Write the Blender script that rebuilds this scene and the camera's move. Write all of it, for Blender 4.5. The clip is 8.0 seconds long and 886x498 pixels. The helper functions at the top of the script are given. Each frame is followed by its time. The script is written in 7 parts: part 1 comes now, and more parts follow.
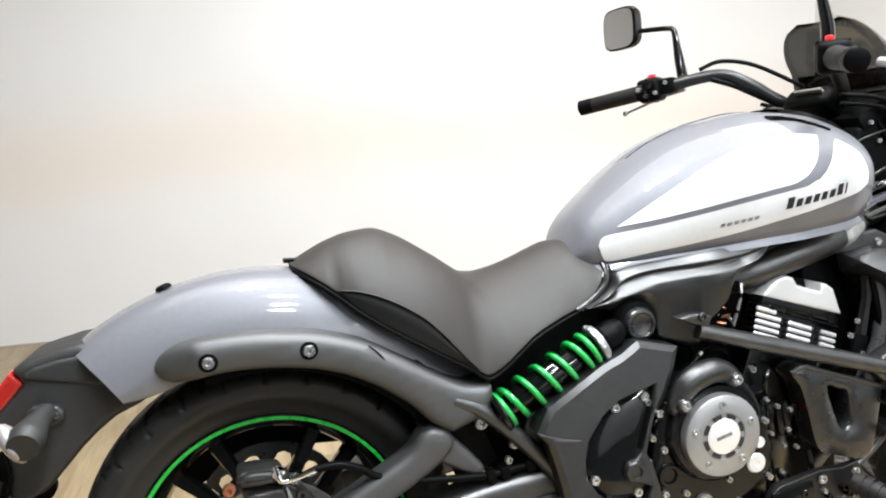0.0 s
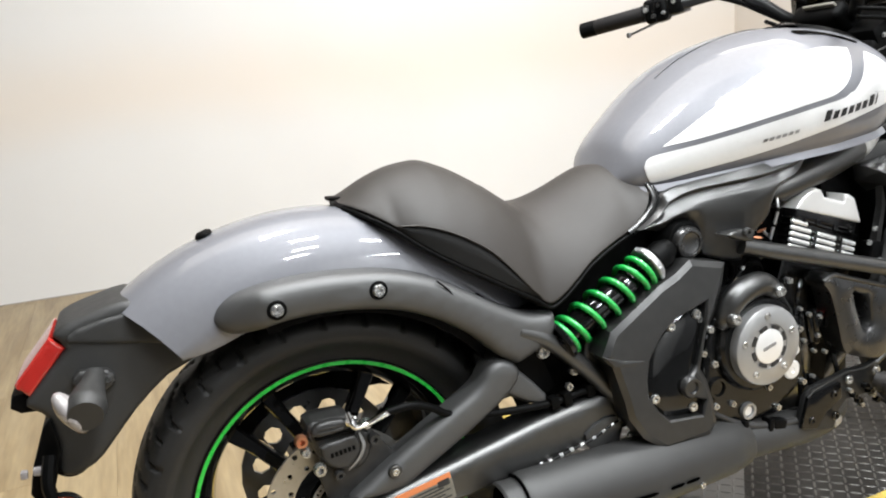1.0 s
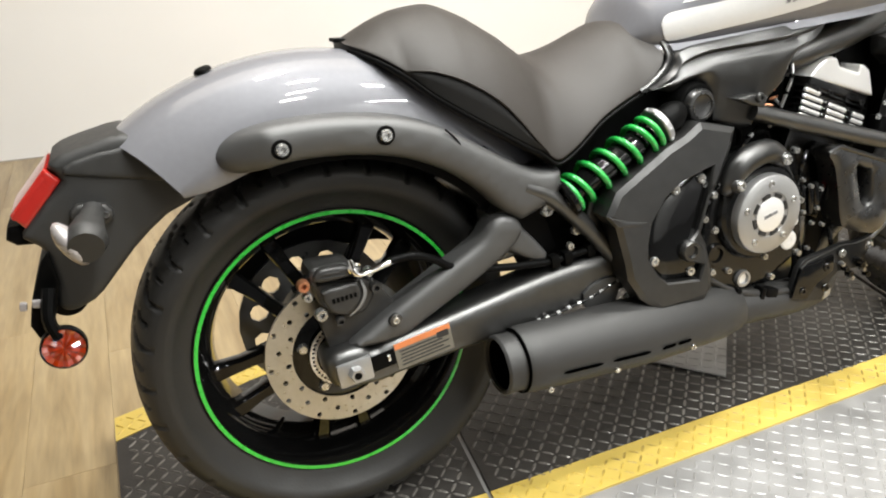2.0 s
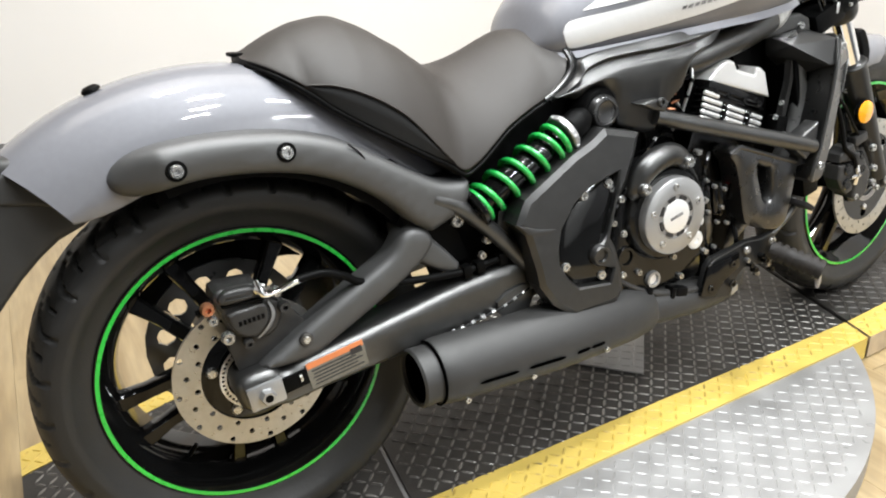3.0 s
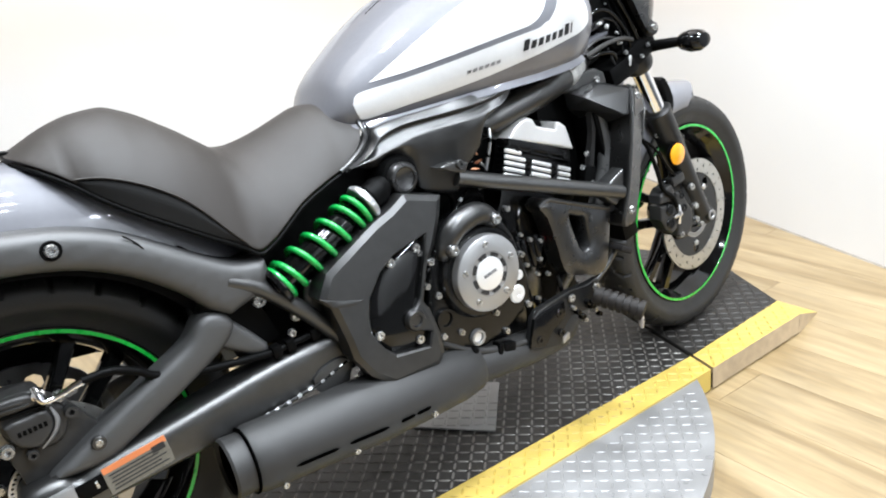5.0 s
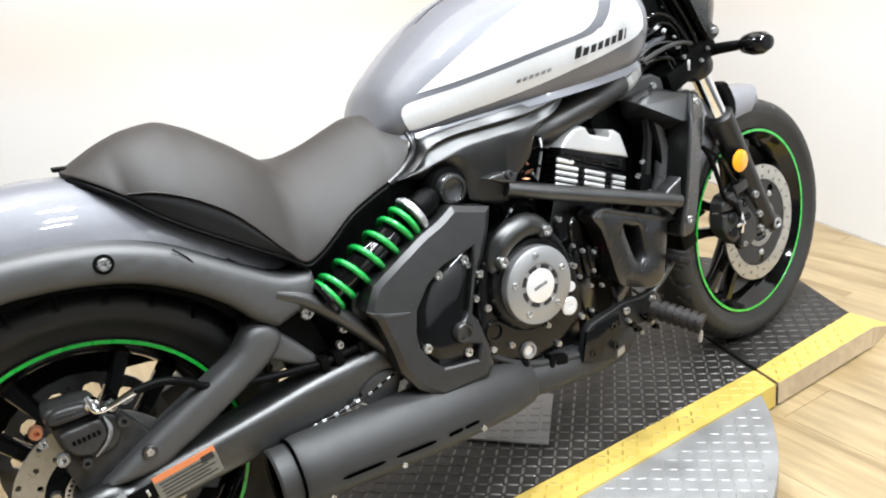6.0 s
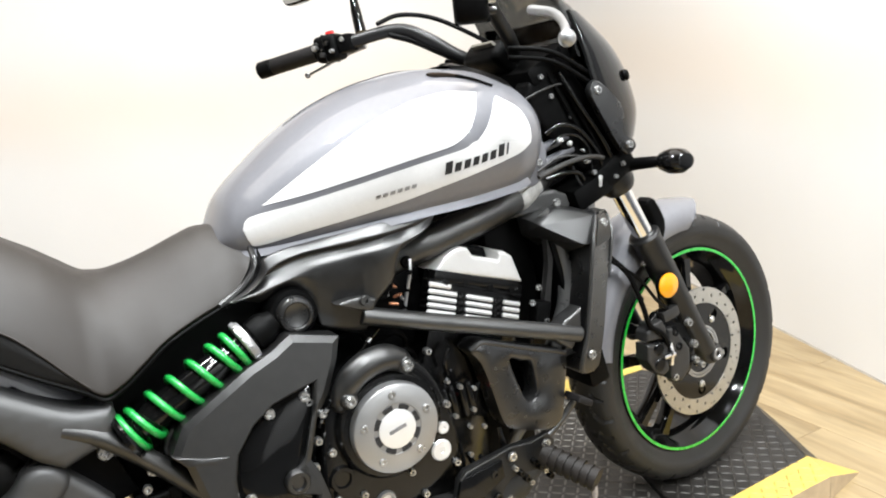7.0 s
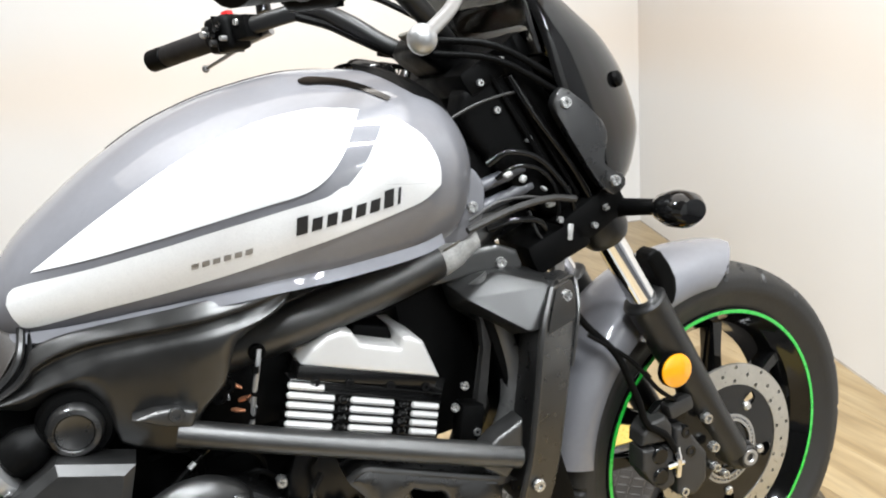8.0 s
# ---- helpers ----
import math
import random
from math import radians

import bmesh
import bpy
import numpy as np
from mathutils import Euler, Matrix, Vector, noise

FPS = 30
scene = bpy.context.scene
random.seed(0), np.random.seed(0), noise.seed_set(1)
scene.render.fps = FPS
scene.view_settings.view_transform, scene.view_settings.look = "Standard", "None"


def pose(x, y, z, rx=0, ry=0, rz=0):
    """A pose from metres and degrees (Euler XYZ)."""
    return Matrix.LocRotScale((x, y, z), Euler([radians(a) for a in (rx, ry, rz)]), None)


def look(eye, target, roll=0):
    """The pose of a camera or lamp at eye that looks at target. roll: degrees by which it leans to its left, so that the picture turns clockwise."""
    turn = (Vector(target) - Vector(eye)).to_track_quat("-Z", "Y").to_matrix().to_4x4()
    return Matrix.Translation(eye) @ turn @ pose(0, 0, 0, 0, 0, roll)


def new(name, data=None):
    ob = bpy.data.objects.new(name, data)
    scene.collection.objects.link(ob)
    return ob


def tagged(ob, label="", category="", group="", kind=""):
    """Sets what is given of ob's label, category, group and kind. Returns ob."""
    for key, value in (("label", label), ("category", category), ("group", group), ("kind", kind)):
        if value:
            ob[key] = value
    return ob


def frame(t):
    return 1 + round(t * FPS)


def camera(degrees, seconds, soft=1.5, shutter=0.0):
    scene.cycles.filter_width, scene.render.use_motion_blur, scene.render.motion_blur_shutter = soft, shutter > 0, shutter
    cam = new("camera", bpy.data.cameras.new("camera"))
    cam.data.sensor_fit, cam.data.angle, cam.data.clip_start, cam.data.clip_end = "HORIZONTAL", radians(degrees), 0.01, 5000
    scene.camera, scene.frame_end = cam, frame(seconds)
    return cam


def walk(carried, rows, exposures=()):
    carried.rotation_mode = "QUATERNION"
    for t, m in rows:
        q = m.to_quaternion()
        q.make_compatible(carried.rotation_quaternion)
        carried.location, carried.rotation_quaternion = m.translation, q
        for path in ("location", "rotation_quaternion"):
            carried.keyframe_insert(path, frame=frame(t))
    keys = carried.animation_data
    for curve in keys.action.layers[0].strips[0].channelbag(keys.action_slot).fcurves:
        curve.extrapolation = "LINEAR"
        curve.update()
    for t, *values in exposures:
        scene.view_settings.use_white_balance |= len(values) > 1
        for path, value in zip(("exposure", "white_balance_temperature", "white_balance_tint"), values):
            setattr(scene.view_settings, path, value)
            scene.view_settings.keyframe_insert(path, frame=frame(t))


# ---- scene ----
from mathutils.geometry import delaunay_2d_cdt

cam = camera(59.4, 8.0, soft=2.0)
PATH = [
    (0, (0.0122, -1.3075, 1.0328), (0.4884, 0.6015, 0.6734), -3.72),
    (0.2, (-0.0514, -1.2580, 1.0421), (0.6312, 0.5844, 0.6688), -4.70),
    (0.5, (-0.1607, -1.2137, 1.0467), (0.5882, 0.6087, 0.7032), -6.22),
    (0.8, (-0.2076, -1.2014, 1.0360), (0.5172, 0.6135, 0.6110), -5.78),
    (1, (-0.2218, -1.1846, 1.0256), (0.4837, 0.6117, 0.5004), -5.33),
    (1.2, (-0.2339, -1.1812, 1.0044), (0.4339, 0.5981, 0.3814), -4.84),
    (1.5, (-0.2570, -1.1633, 0.9878), (0.3964, 0.5546, 0.1991), -3.18),
    (1.6, (-0.2558, -1.1650, 0.9981), (0.3785, 0.5398, 0.1665), -2.92),
    (1.7, (-0.2699, -1.1605, 0.9692), (0.3804, 0.5442, 0.1499), -2.81),
    (2.8, (-0.2243, -1.1764, 0.9654), (0.5832, 0.4741, 0.1756), -3.35),
    (3, (-0.2188, -1.1615, 0.9814), (0.6333, 0.4567, 0.1718), -2.87),
    (3.5, (-0.1706, -1.1823, 0.9944), (0.7764, 0.4155, 0.2525), -5.09),
    (4, (-0.1096, -1.2101, 0.9938), (0.9642, 0.3117, 0.2650), -4.65),
    (4.2, (-0.0922, -1.2160, 0.9844), (1.0005, 0.2872, 0.2454), -5.17),
    (5.3, (-0.0414, -1.2614, 0.9782), (0.9742, 0.3297, 0.3170), -6.31),
    (5.5, (-0.0468, -1.2481, 0.9940), (0.9305, 0.3624, 0.3223), -6.22),
    (6, (-0.0108, -1.2536, 0.9854), (0.9111, 0.3970, 0.3331), -7.66),
    (6.2, (0.0513, -1.2717, 0.9791), (0.9771, 0.3912, 0.3646), -9.07),
    (6.5, (0.1559, -1.3136, 1.0015), (1.0936, 0.3799, 0.4987), -5.13),
    (7, (0.3343, -1.2413, 0.9986), (1.2252, 0.4858, 0.5260), -5.16),
    (7.2, (0.4265, -1.1639, 1.0038), (1.3086, 0.5650, 0.5214), -5.13),
    (7.5, (0.5466, -1.0532, 1.0302), (1.3529, 0.7009, 0.5077), -6.02),
    (8, (0.7624, -0.9726, 1.0129), (1.4255, 0.8383, 0.4830), -4.66),
]
LIGHTING = [(0, 0, 6500, 10), (0.5, 0, 6500, 10), (1.0, -0.1, 6680, 10), (1.5, -0.06, 7150, 10), (3.0, -0.02, 6750, 10), (3.5, 0.02, 6400, 10), (4.1, 0.03, 6250, 10), (5.4, 0, 6300, 10), (6.0, 0, 6450, 10), (6.5, -0.02, 6600, 10), (7.2, -0.03, 6700, 10), (8.0, -0.1, 6600, 10)]
walk(cam, [(t, look(eye, target, roll)) for t, eye, target, roll in PATH], LIGHTING)

# ---- world and light ----
world = bpy.data.worlds.new("world")
scene.world = world
world.use_nodes = True
world.node_tree.nodes["Background"].inputs[0].default_value = (0.9, 0.95, 1.0, 1)
world.node_tree.nodes["Background"].inputs[1].default_value = 0.3


def lamp_or_fill(x, y, turn, length, width, watts, z=2.93, color=(0.90, 0.955, 1.0)):
    data = bpy.data.lights.new("overhead_lamp_or_fill", "AREA")
    data.shape, data.size, data.size_y, data.energy = "RECTANGLE", length, width, watts
    data.color = color
    ob = new("overhead_lamp_or_fill", data)
    ob.matrix_world = pose(x, y, z, 0, 0, turn)
    return ob


for lx, ly, watts in ((0.43, -0.8, 60), (0.49, -1.75, 50), (0.45, -2.5, 50), (1.50, -1.4, 58), (1.62, -0.25, 60), (0.05, 0.25, 60)):
    lamp_or_fill(lx, ly, 6, 0.36, 0.16, watts, 2.90)
lamp_or_fill(2.3, -3.5, 73, 1.7, 0.06, 105, 2.90)
# two added broad fills that brighten the back and east walls; no such fittings known
lamp_or_fill(0.55, 0.95, -7, 3.6, 1.5, 45, 2.92, (1.0, 0.96, 0.92))
lamp_or_fill(2.0, 0.75, 73, 2.0, 0.8, 30, 2.92, (1.0, 0.96, 0.92))


# ---- materials ----
def mat(name, base, rough=0.5, metal=0.0, vary=0.12, scale=30.0, bump=0.0, bump_scale=300.0, coat=0.0, rough_vary=0.08, spec=0.5):
    """A surface with colour that varies at two scales, uneven gloss and fine relief."""
    m = bpy.data.materials.new(name)
    m.use_nodes = True
    nt = m.node_tree
    n, link = nt.nodes, nt.links.new
    b = n["Principled BSDF"]
    b.inputs["Metallic"].default_value = metal
    b.inputs["Coat Weight"].default_value = coat
    b.inputs["Coat Roughness"].default_value = 0.04
    b.inputs["Specular IOR Level"].default_value = spec
    co = n.new("ShaderNodeTexCoord")
    big, fine = n.new("ShaderNodeTexNoise"), n.new("ShaderNodeTexNoise")
    big.inputs["Scale"].default_value, big.inputs["Detail"].default_value = scale * 0.12, 4
    fine.inputs["Scale"].default_value, fine.inputs["Detail"].default_value = scale, 6
    add = n.new("ShaderNodeMath")
    add.operation = "ADD"
    link(co.outputs["Object"], big.inputs["Vector"])
    link(co.outputs["Object"], fine.inputs["Vector"])
    link(big.outputs["Fac"], add.inputs[0])
    link(fine.outputs["Fac"], add.inputs[1])
    ramp = n.new("ShaderNodeMapRange")
    ramp.inputs["From Min"].default_value, ramp.inputs["From Max"].default_value = 0.6, 1.4
    ramp.inputs["To Min"].default_value, ramp.inputs["To Max"].default_value = 1 - vary, 1 + vary
    link(add.outputs[0], ramp.inputs["Value"])
    mul = n.new("ShaderNodeVectorMath")
    mul.operation = "SCALE"
    mul.inputs[0].default_value = base
    link(ramp.outputs[0], mul.inputs["Scale"])
    link(mul.outputs[0], b.inputs["Base Color"])
    rr = n.new("ShaderNodeMapRange")
    rr.inputs["From Min"].default_value, rr.inputs["From Max"].default_value = 0.3, 0.7
    rr.inputs["To Min"].default_value, rr.inputs["To Max"].default_value = max(0.02, rough - rough_vary), min(1, rough + rough_vary)
    link(fine.outputs["Fac"], rr.inputs["Value"])
    link(rr.outputs[0], b.inputs["Roughness"])
    if bump:
        grain, bp = n.new("ShaderNodeTexNoise"), n.new("ShaderNodeBump")
        grain.inputs["Scale"].default_value, grain.inputs["Detail"].default_value = bump_scale, 3
        bp.inputs["Strength"].default_value, bp.inputs["Distance"].default_value = bump, 0.001
        link(co.outputs["Object"], grain.inputs["Vector"])
        link(grain.outputs["Fac"], bp.inputs["Height"])
        link(bp.outputs[0], b.inputs["Normal"])
    return m


def glow_glass(name, color, rough=0.12):
    m = mat(name, color, rough, 0, 0.1, 60, 0.5, 220, coat=1.0)
    m.node_tree.nodes["Principled BSDF"].inputs["Transmission Weight"].default_value = 0.25
    return m


def smoked_glass(name, color):
    m = mat(name, color, 0.05, 0, 0.03, 20, rough_vary=0.02)
    m.node_tree.nodes["Principled BSDF"].inputs["Transmission Weight"].default_value = 1.0
    return m


PAINT = mat("grey_metallic_paint", (0.155, 0.156, 0.170), 0.50, 0.2, 0.05, 900, 0.0, coat=0.75, rough_vary=0.04, spec=0.25)
WHITE = mat("white_pearl_paint", (0.68, 0.68, 0.68), 0.28, 0.0, 0.03, 900, 0.0, coat=1.0, rough_vary=0.03)
CHARCOAL = mat("charcoal_metallic_plastic", (0.076, 0.076, 0.0755), 0.35, 0.91, 0.10, 60, 0.1, 1300, rough_vary=0.04, spec=1.0)
STRUT = mat("charcoal_metallic_paint", (0.092, 0.092, 0.092), 0.56, 0.74, 0.06, 300, 0.18, 1500, rough_vary=0.03, spec=1.0)
FRAME = mat("satin_black_frame_paint", (0.098, 0.098, 0.097), 0.38, 0.92, 0.10, 80, 0.15, 1200, rough_vary=0.03, spec=1.0)
BLACK = mat("gloss_black_paint", (0.003, 0.003, 0.003), 0.08, 0.0, 0.2, 40, 0.0, rough_vary=0.03, spec=0.36)
DULL = mat("black_plastic", (0.0022, 0.0022, 0.0022), 0.45, 0.0, 0.25, 50, 0.3, 500, spec=0.06)
RUBBER = mat("tyre_rubber", (0.0135, 0.013, 0.0125), 0.50, 0.0, 0.2, 25, 0.35, 260, spec=0.42)
GRIPRUBBER = mat("grip_rubber", (0.010, 0.009, 0.009), 0.6, 0.0, 0.2, 60, 0.4, 500, spec=0.25)
VINYL = mat("black_seat_vinyl", (0.0165, 0.0128, 0.0102), 0.58, 0.0, 0.1, 90, 0.35, 900, rough_vary=0.03, spec=0.5)
VINYL2 = mat("ribbed_black_seat_vinyl", (0.006, 0.006, 0.006), 0.6, 0.0, 0.1, 90, 0.5, 700, spec=0.25)
GREEN = mat("green_paint", (0.015, 0.42, 0.045), 0.3, 0.0, 0.08, 80, 0.0, coat=0.5)
SPRING = mat("green_spring_paint", (0.008, 0.27, 0.045), 0.28, 0.0, 0.08, 80, 0.0, coat=0.6)
EXHAUST = mat("grey_ceramic_exhaust_coat", (0.029, 0.0285, 0.028), 0.52, 0.2, 0.08, 40, 0.2, 1200, rough_vary=0.04)
STEEL = mat("brushed_disc_steel", (0.46, 0.45, 0.42), 0.34, 0.9, 0.12, 120, 0.2, 500)
ALU = mat("satin_aluminium", (0.38, 0.38, 0.38), 0.38, 0.75, 0.04, 200, 0.06, 700, rough_vary=0.04)
BRIGHT = mat("bright_aluminium", (0.78, 0.77, 0.755), 0.32, 0.45, 0.02, 120, 0.03, 500, rough_vary=0.03)
CHROME = mat("chrome", (0.82, 0.82, 0.82), 0.07, 1.0, 0.03, 60, 0.0, rough_vary=0.03)
BOLT = mat("zinc_bolt", (0.55, 0.55, 0.54), 0.28, 0.9, 0.15, 200)
CASE = mat("black_engine_paint", (0.0045, 0.0045, 0.0045), 0.15, 0.0, 0.1, 60, 0.1, 900, rough_vary=0.03, spec=0.38)
SHROUD = mat("semi_gloss_black_plastic", (0.008, 0.008, 0.008), 0.29, 0.0, 0.06, 60, 0.05, 1200, rough_vary=0.03, spec=0.9)
SATIN = mat("satin_black_paint", (0.008, 0.008, 0.008), 0.38, 0.0, 0.08, 80, 0.06, 1200, rough_vary=0.03, spec=0.4)
GRAINED = mat("grained_grey_black_plastic", (0.017, 0.0167, 0.016), 0.55, 0.0, 0.10, 60, 0.3, 900, rough_vary=0.05, spec=0.5)
CALIPER = mat("grey_caliper_paint", (0.034, 0.033, 0.032), 0.42, 0.35, 0.25, 80, 0.35, 500)
AMBER = glow_glass("amber_reflector", (1.0, 0.40, 0.004))
RED = glow_glass("red_lens", (0.46, 0.022, 0.016))
REFLEX = glow_glass("red_reflex_lens", (0.36, 0.030, 0.004), 0.08)
CLEAR = glow_glass("clear_lens", (0.33, 0.305, 0.30), 0.25)
ORANGE = mat("orange_sticker", (0.55, 0.17, 0.06), 0.5)
PAPER = mat("worn_sticker", (0.15, 0.138, 0.112), 0.5, 0, 0.3, 220)
# near-black that puts the shade inside openings into the colour
VOID = mat("opening_shade_black", (0.0012, 0.0012, 0.0012), 0.9, spec=0.0)
WORN = mat("worn_yellow_tread", (0.46, 0.32, 0.055), 0.5, 0, 0.75, 55, 0.3, 300)
SEAL = mat("grey_floor_sealant", (0.30, 0.27, 0.23), 0.7, 0, 0.3, 20)
FOIL = mat("silver_foil", (0.40, 0.40, 0.39), 0.38, 0.2, 0.35, 420, 0.3, 700)
SHEATH = mat("grey_stay_paint", (0.085, 0.087, 0.098), 0.35, 0.0, 0.15, 120, 0.1, 700)
PEG = mat("worn_peg_rubber", (0.011, 0.0085, 0.0068), 0.6, 0.0, 0.4, 60, 0.4, 400, spec=0.3)
PIPE = mat("satin_grey_header", (0.13, 0.13, 0.128), 0.34, 0.5, 0.12, 40, 0.1, 900)
# darker lug copy; shadow under the front wheel is in its colour
LUGSHADE = mat("shaded_tread_lug", (0.030, 0.026, 0.022), 0.5, 0.2, 0.5, 20, 0.3, 300, rough_vary=0.1)
INK = mat("black_print", (0.015, 0.015, 0.016), 0.4)
SILVERINK = mat("silver_print", (0.28, 0.28, 0.29), 0.3, 0.6)
REDPLASTIC = mat("red_switch_plastic", (0.65, 0.02, 0.02), 0.4)
SMOKE = smoked_glass("smoked_screen", (0.10, 0.10, 0.095))
MIRRORGLASS = mat("mirror_glass", (0.9, 0.9, 0.9), 0.03, 1.0, 0.01, 10, rough_vary=0.01)
DIAL = mat("meter_face", (0.13, 0.12, 0.10), 0.4, 0, 0.2, 80)
COPPER = mat("copper_bolt", (0.55, 0.24, 0.13), 0.35, 0.8)
PLATEBLACK = mat("worn_black_tread_plate", (0.028, 0.0255, 0.023), 0.48, 0.25, 0.5, 28, 0.5, 220, rough_vary=0.16)
LUGBLACK = mat("scuffed_tread_lug", (0.115, 0.108, 0.098), 0.42, 0.35, 0.6, 16, 0.3, 300, rough_vary=0.15)
PLATESILVER = mat("bare_tread_plate", (0.25, 0.246, 0.242), 0.42, 0.25, 0.22, 14, 0.4, 260, rough_vary=0.16)
YELLOW = mat("yellow_safety_paint", (0.53, 0.385, 0.088), 0.42, 0, 0.16, 14, 0.3, 250)
RAWEDGE = mat("dusty_platform_edge", (0.42, 0.325, 0.21), 0.7, 0, 0.25, 40, 0.3, 200)
SUBFLOOR = mat("dark_unseen_floor", (0.045, 0.045, 0.047), 0.85, 0, 0.15, 12, 0.4, 400, spec=0.1)
CEIL = mat("taupe_ceiling", (0.17, 0.148, 0.128), 0.8, 0, 0.03, 6)
# tones of the unseen walls, set for what the bike reflects
DARKWALL = mat("dark_grey_unseen_wall", (0.10, 0.10, 0.105), 0.7, 0, 0.06, 4)
MIDWALL = mat("mid_grey_unseen_wall", (0.30, 0.30, 0.31), 0.6, 0, 0.03, 4, 0.1, 60)
PALEWALL = mat("pale_unseen_wall", (0.78, 0.78, 0.77), 0.6, 0, 0.03, 4, 0.1, 60)


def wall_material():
    """White paint with a warm reflection painted in as a soft band at hip height."""
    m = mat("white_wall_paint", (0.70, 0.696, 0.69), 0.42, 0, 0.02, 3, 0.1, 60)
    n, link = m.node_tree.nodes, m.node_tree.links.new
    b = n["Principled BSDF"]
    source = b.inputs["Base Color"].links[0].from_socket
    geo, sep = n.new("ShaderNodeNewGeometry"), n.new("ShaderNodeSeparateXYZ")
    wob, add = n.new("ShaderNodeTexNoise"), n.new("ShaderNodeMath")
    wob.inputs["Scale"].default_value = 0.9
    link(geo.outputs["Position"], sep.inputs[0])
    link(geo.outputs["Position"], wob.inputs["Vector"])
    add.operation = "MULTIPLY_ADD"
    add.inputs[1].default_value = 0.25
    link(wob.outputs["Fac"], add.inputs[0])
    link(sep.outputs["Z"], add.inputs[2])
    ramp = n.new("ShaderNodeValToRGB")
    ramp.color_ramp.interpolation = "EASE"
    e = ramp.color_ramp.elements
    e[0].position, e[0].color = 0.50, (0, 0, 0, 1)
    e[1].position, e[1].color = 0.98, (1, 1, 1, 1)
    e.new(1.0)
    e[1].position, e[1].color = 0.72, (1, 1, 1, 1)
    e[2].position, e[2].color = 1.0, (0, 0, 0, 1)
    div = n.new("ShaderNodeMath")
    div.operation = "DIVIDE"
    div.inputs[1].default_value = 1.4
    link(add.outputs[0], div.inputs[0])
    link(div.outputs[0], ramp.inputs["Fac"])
    # beige tint of reflected light, mixed into the wall colour
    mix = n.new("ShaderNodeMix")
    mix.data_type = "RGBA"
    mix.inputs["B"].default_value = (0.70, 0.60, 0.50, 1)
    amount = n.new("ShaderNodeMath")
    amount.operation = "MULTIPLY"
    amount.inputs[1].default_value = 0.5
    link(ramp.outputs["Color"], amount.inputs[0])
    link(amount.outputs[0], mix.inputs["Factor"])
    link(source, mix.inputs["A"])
    # unseen upper wall, made taupe for the brown tone reflected on the tank
    high, over = n.new("ShaderNodeMix"), n.new("ShaderNodeMath")
    high.data_type = "RGBA"
    high.inputs["B"].default_value = (0.26, 0.20, 0.15, 1)
    over.operation = "GREATER_THAN"
    over.inputs[1].default_value = 1.85
    link(sep.outputs["Z"], over.inputs[0])
    link(over.outputs[0], high.inputs["Factor"])
    link(mix.outputs["Result"], high.inputs["A"])
    link(high.outputs["Result"], b.inputs["Base Color"])
    return m


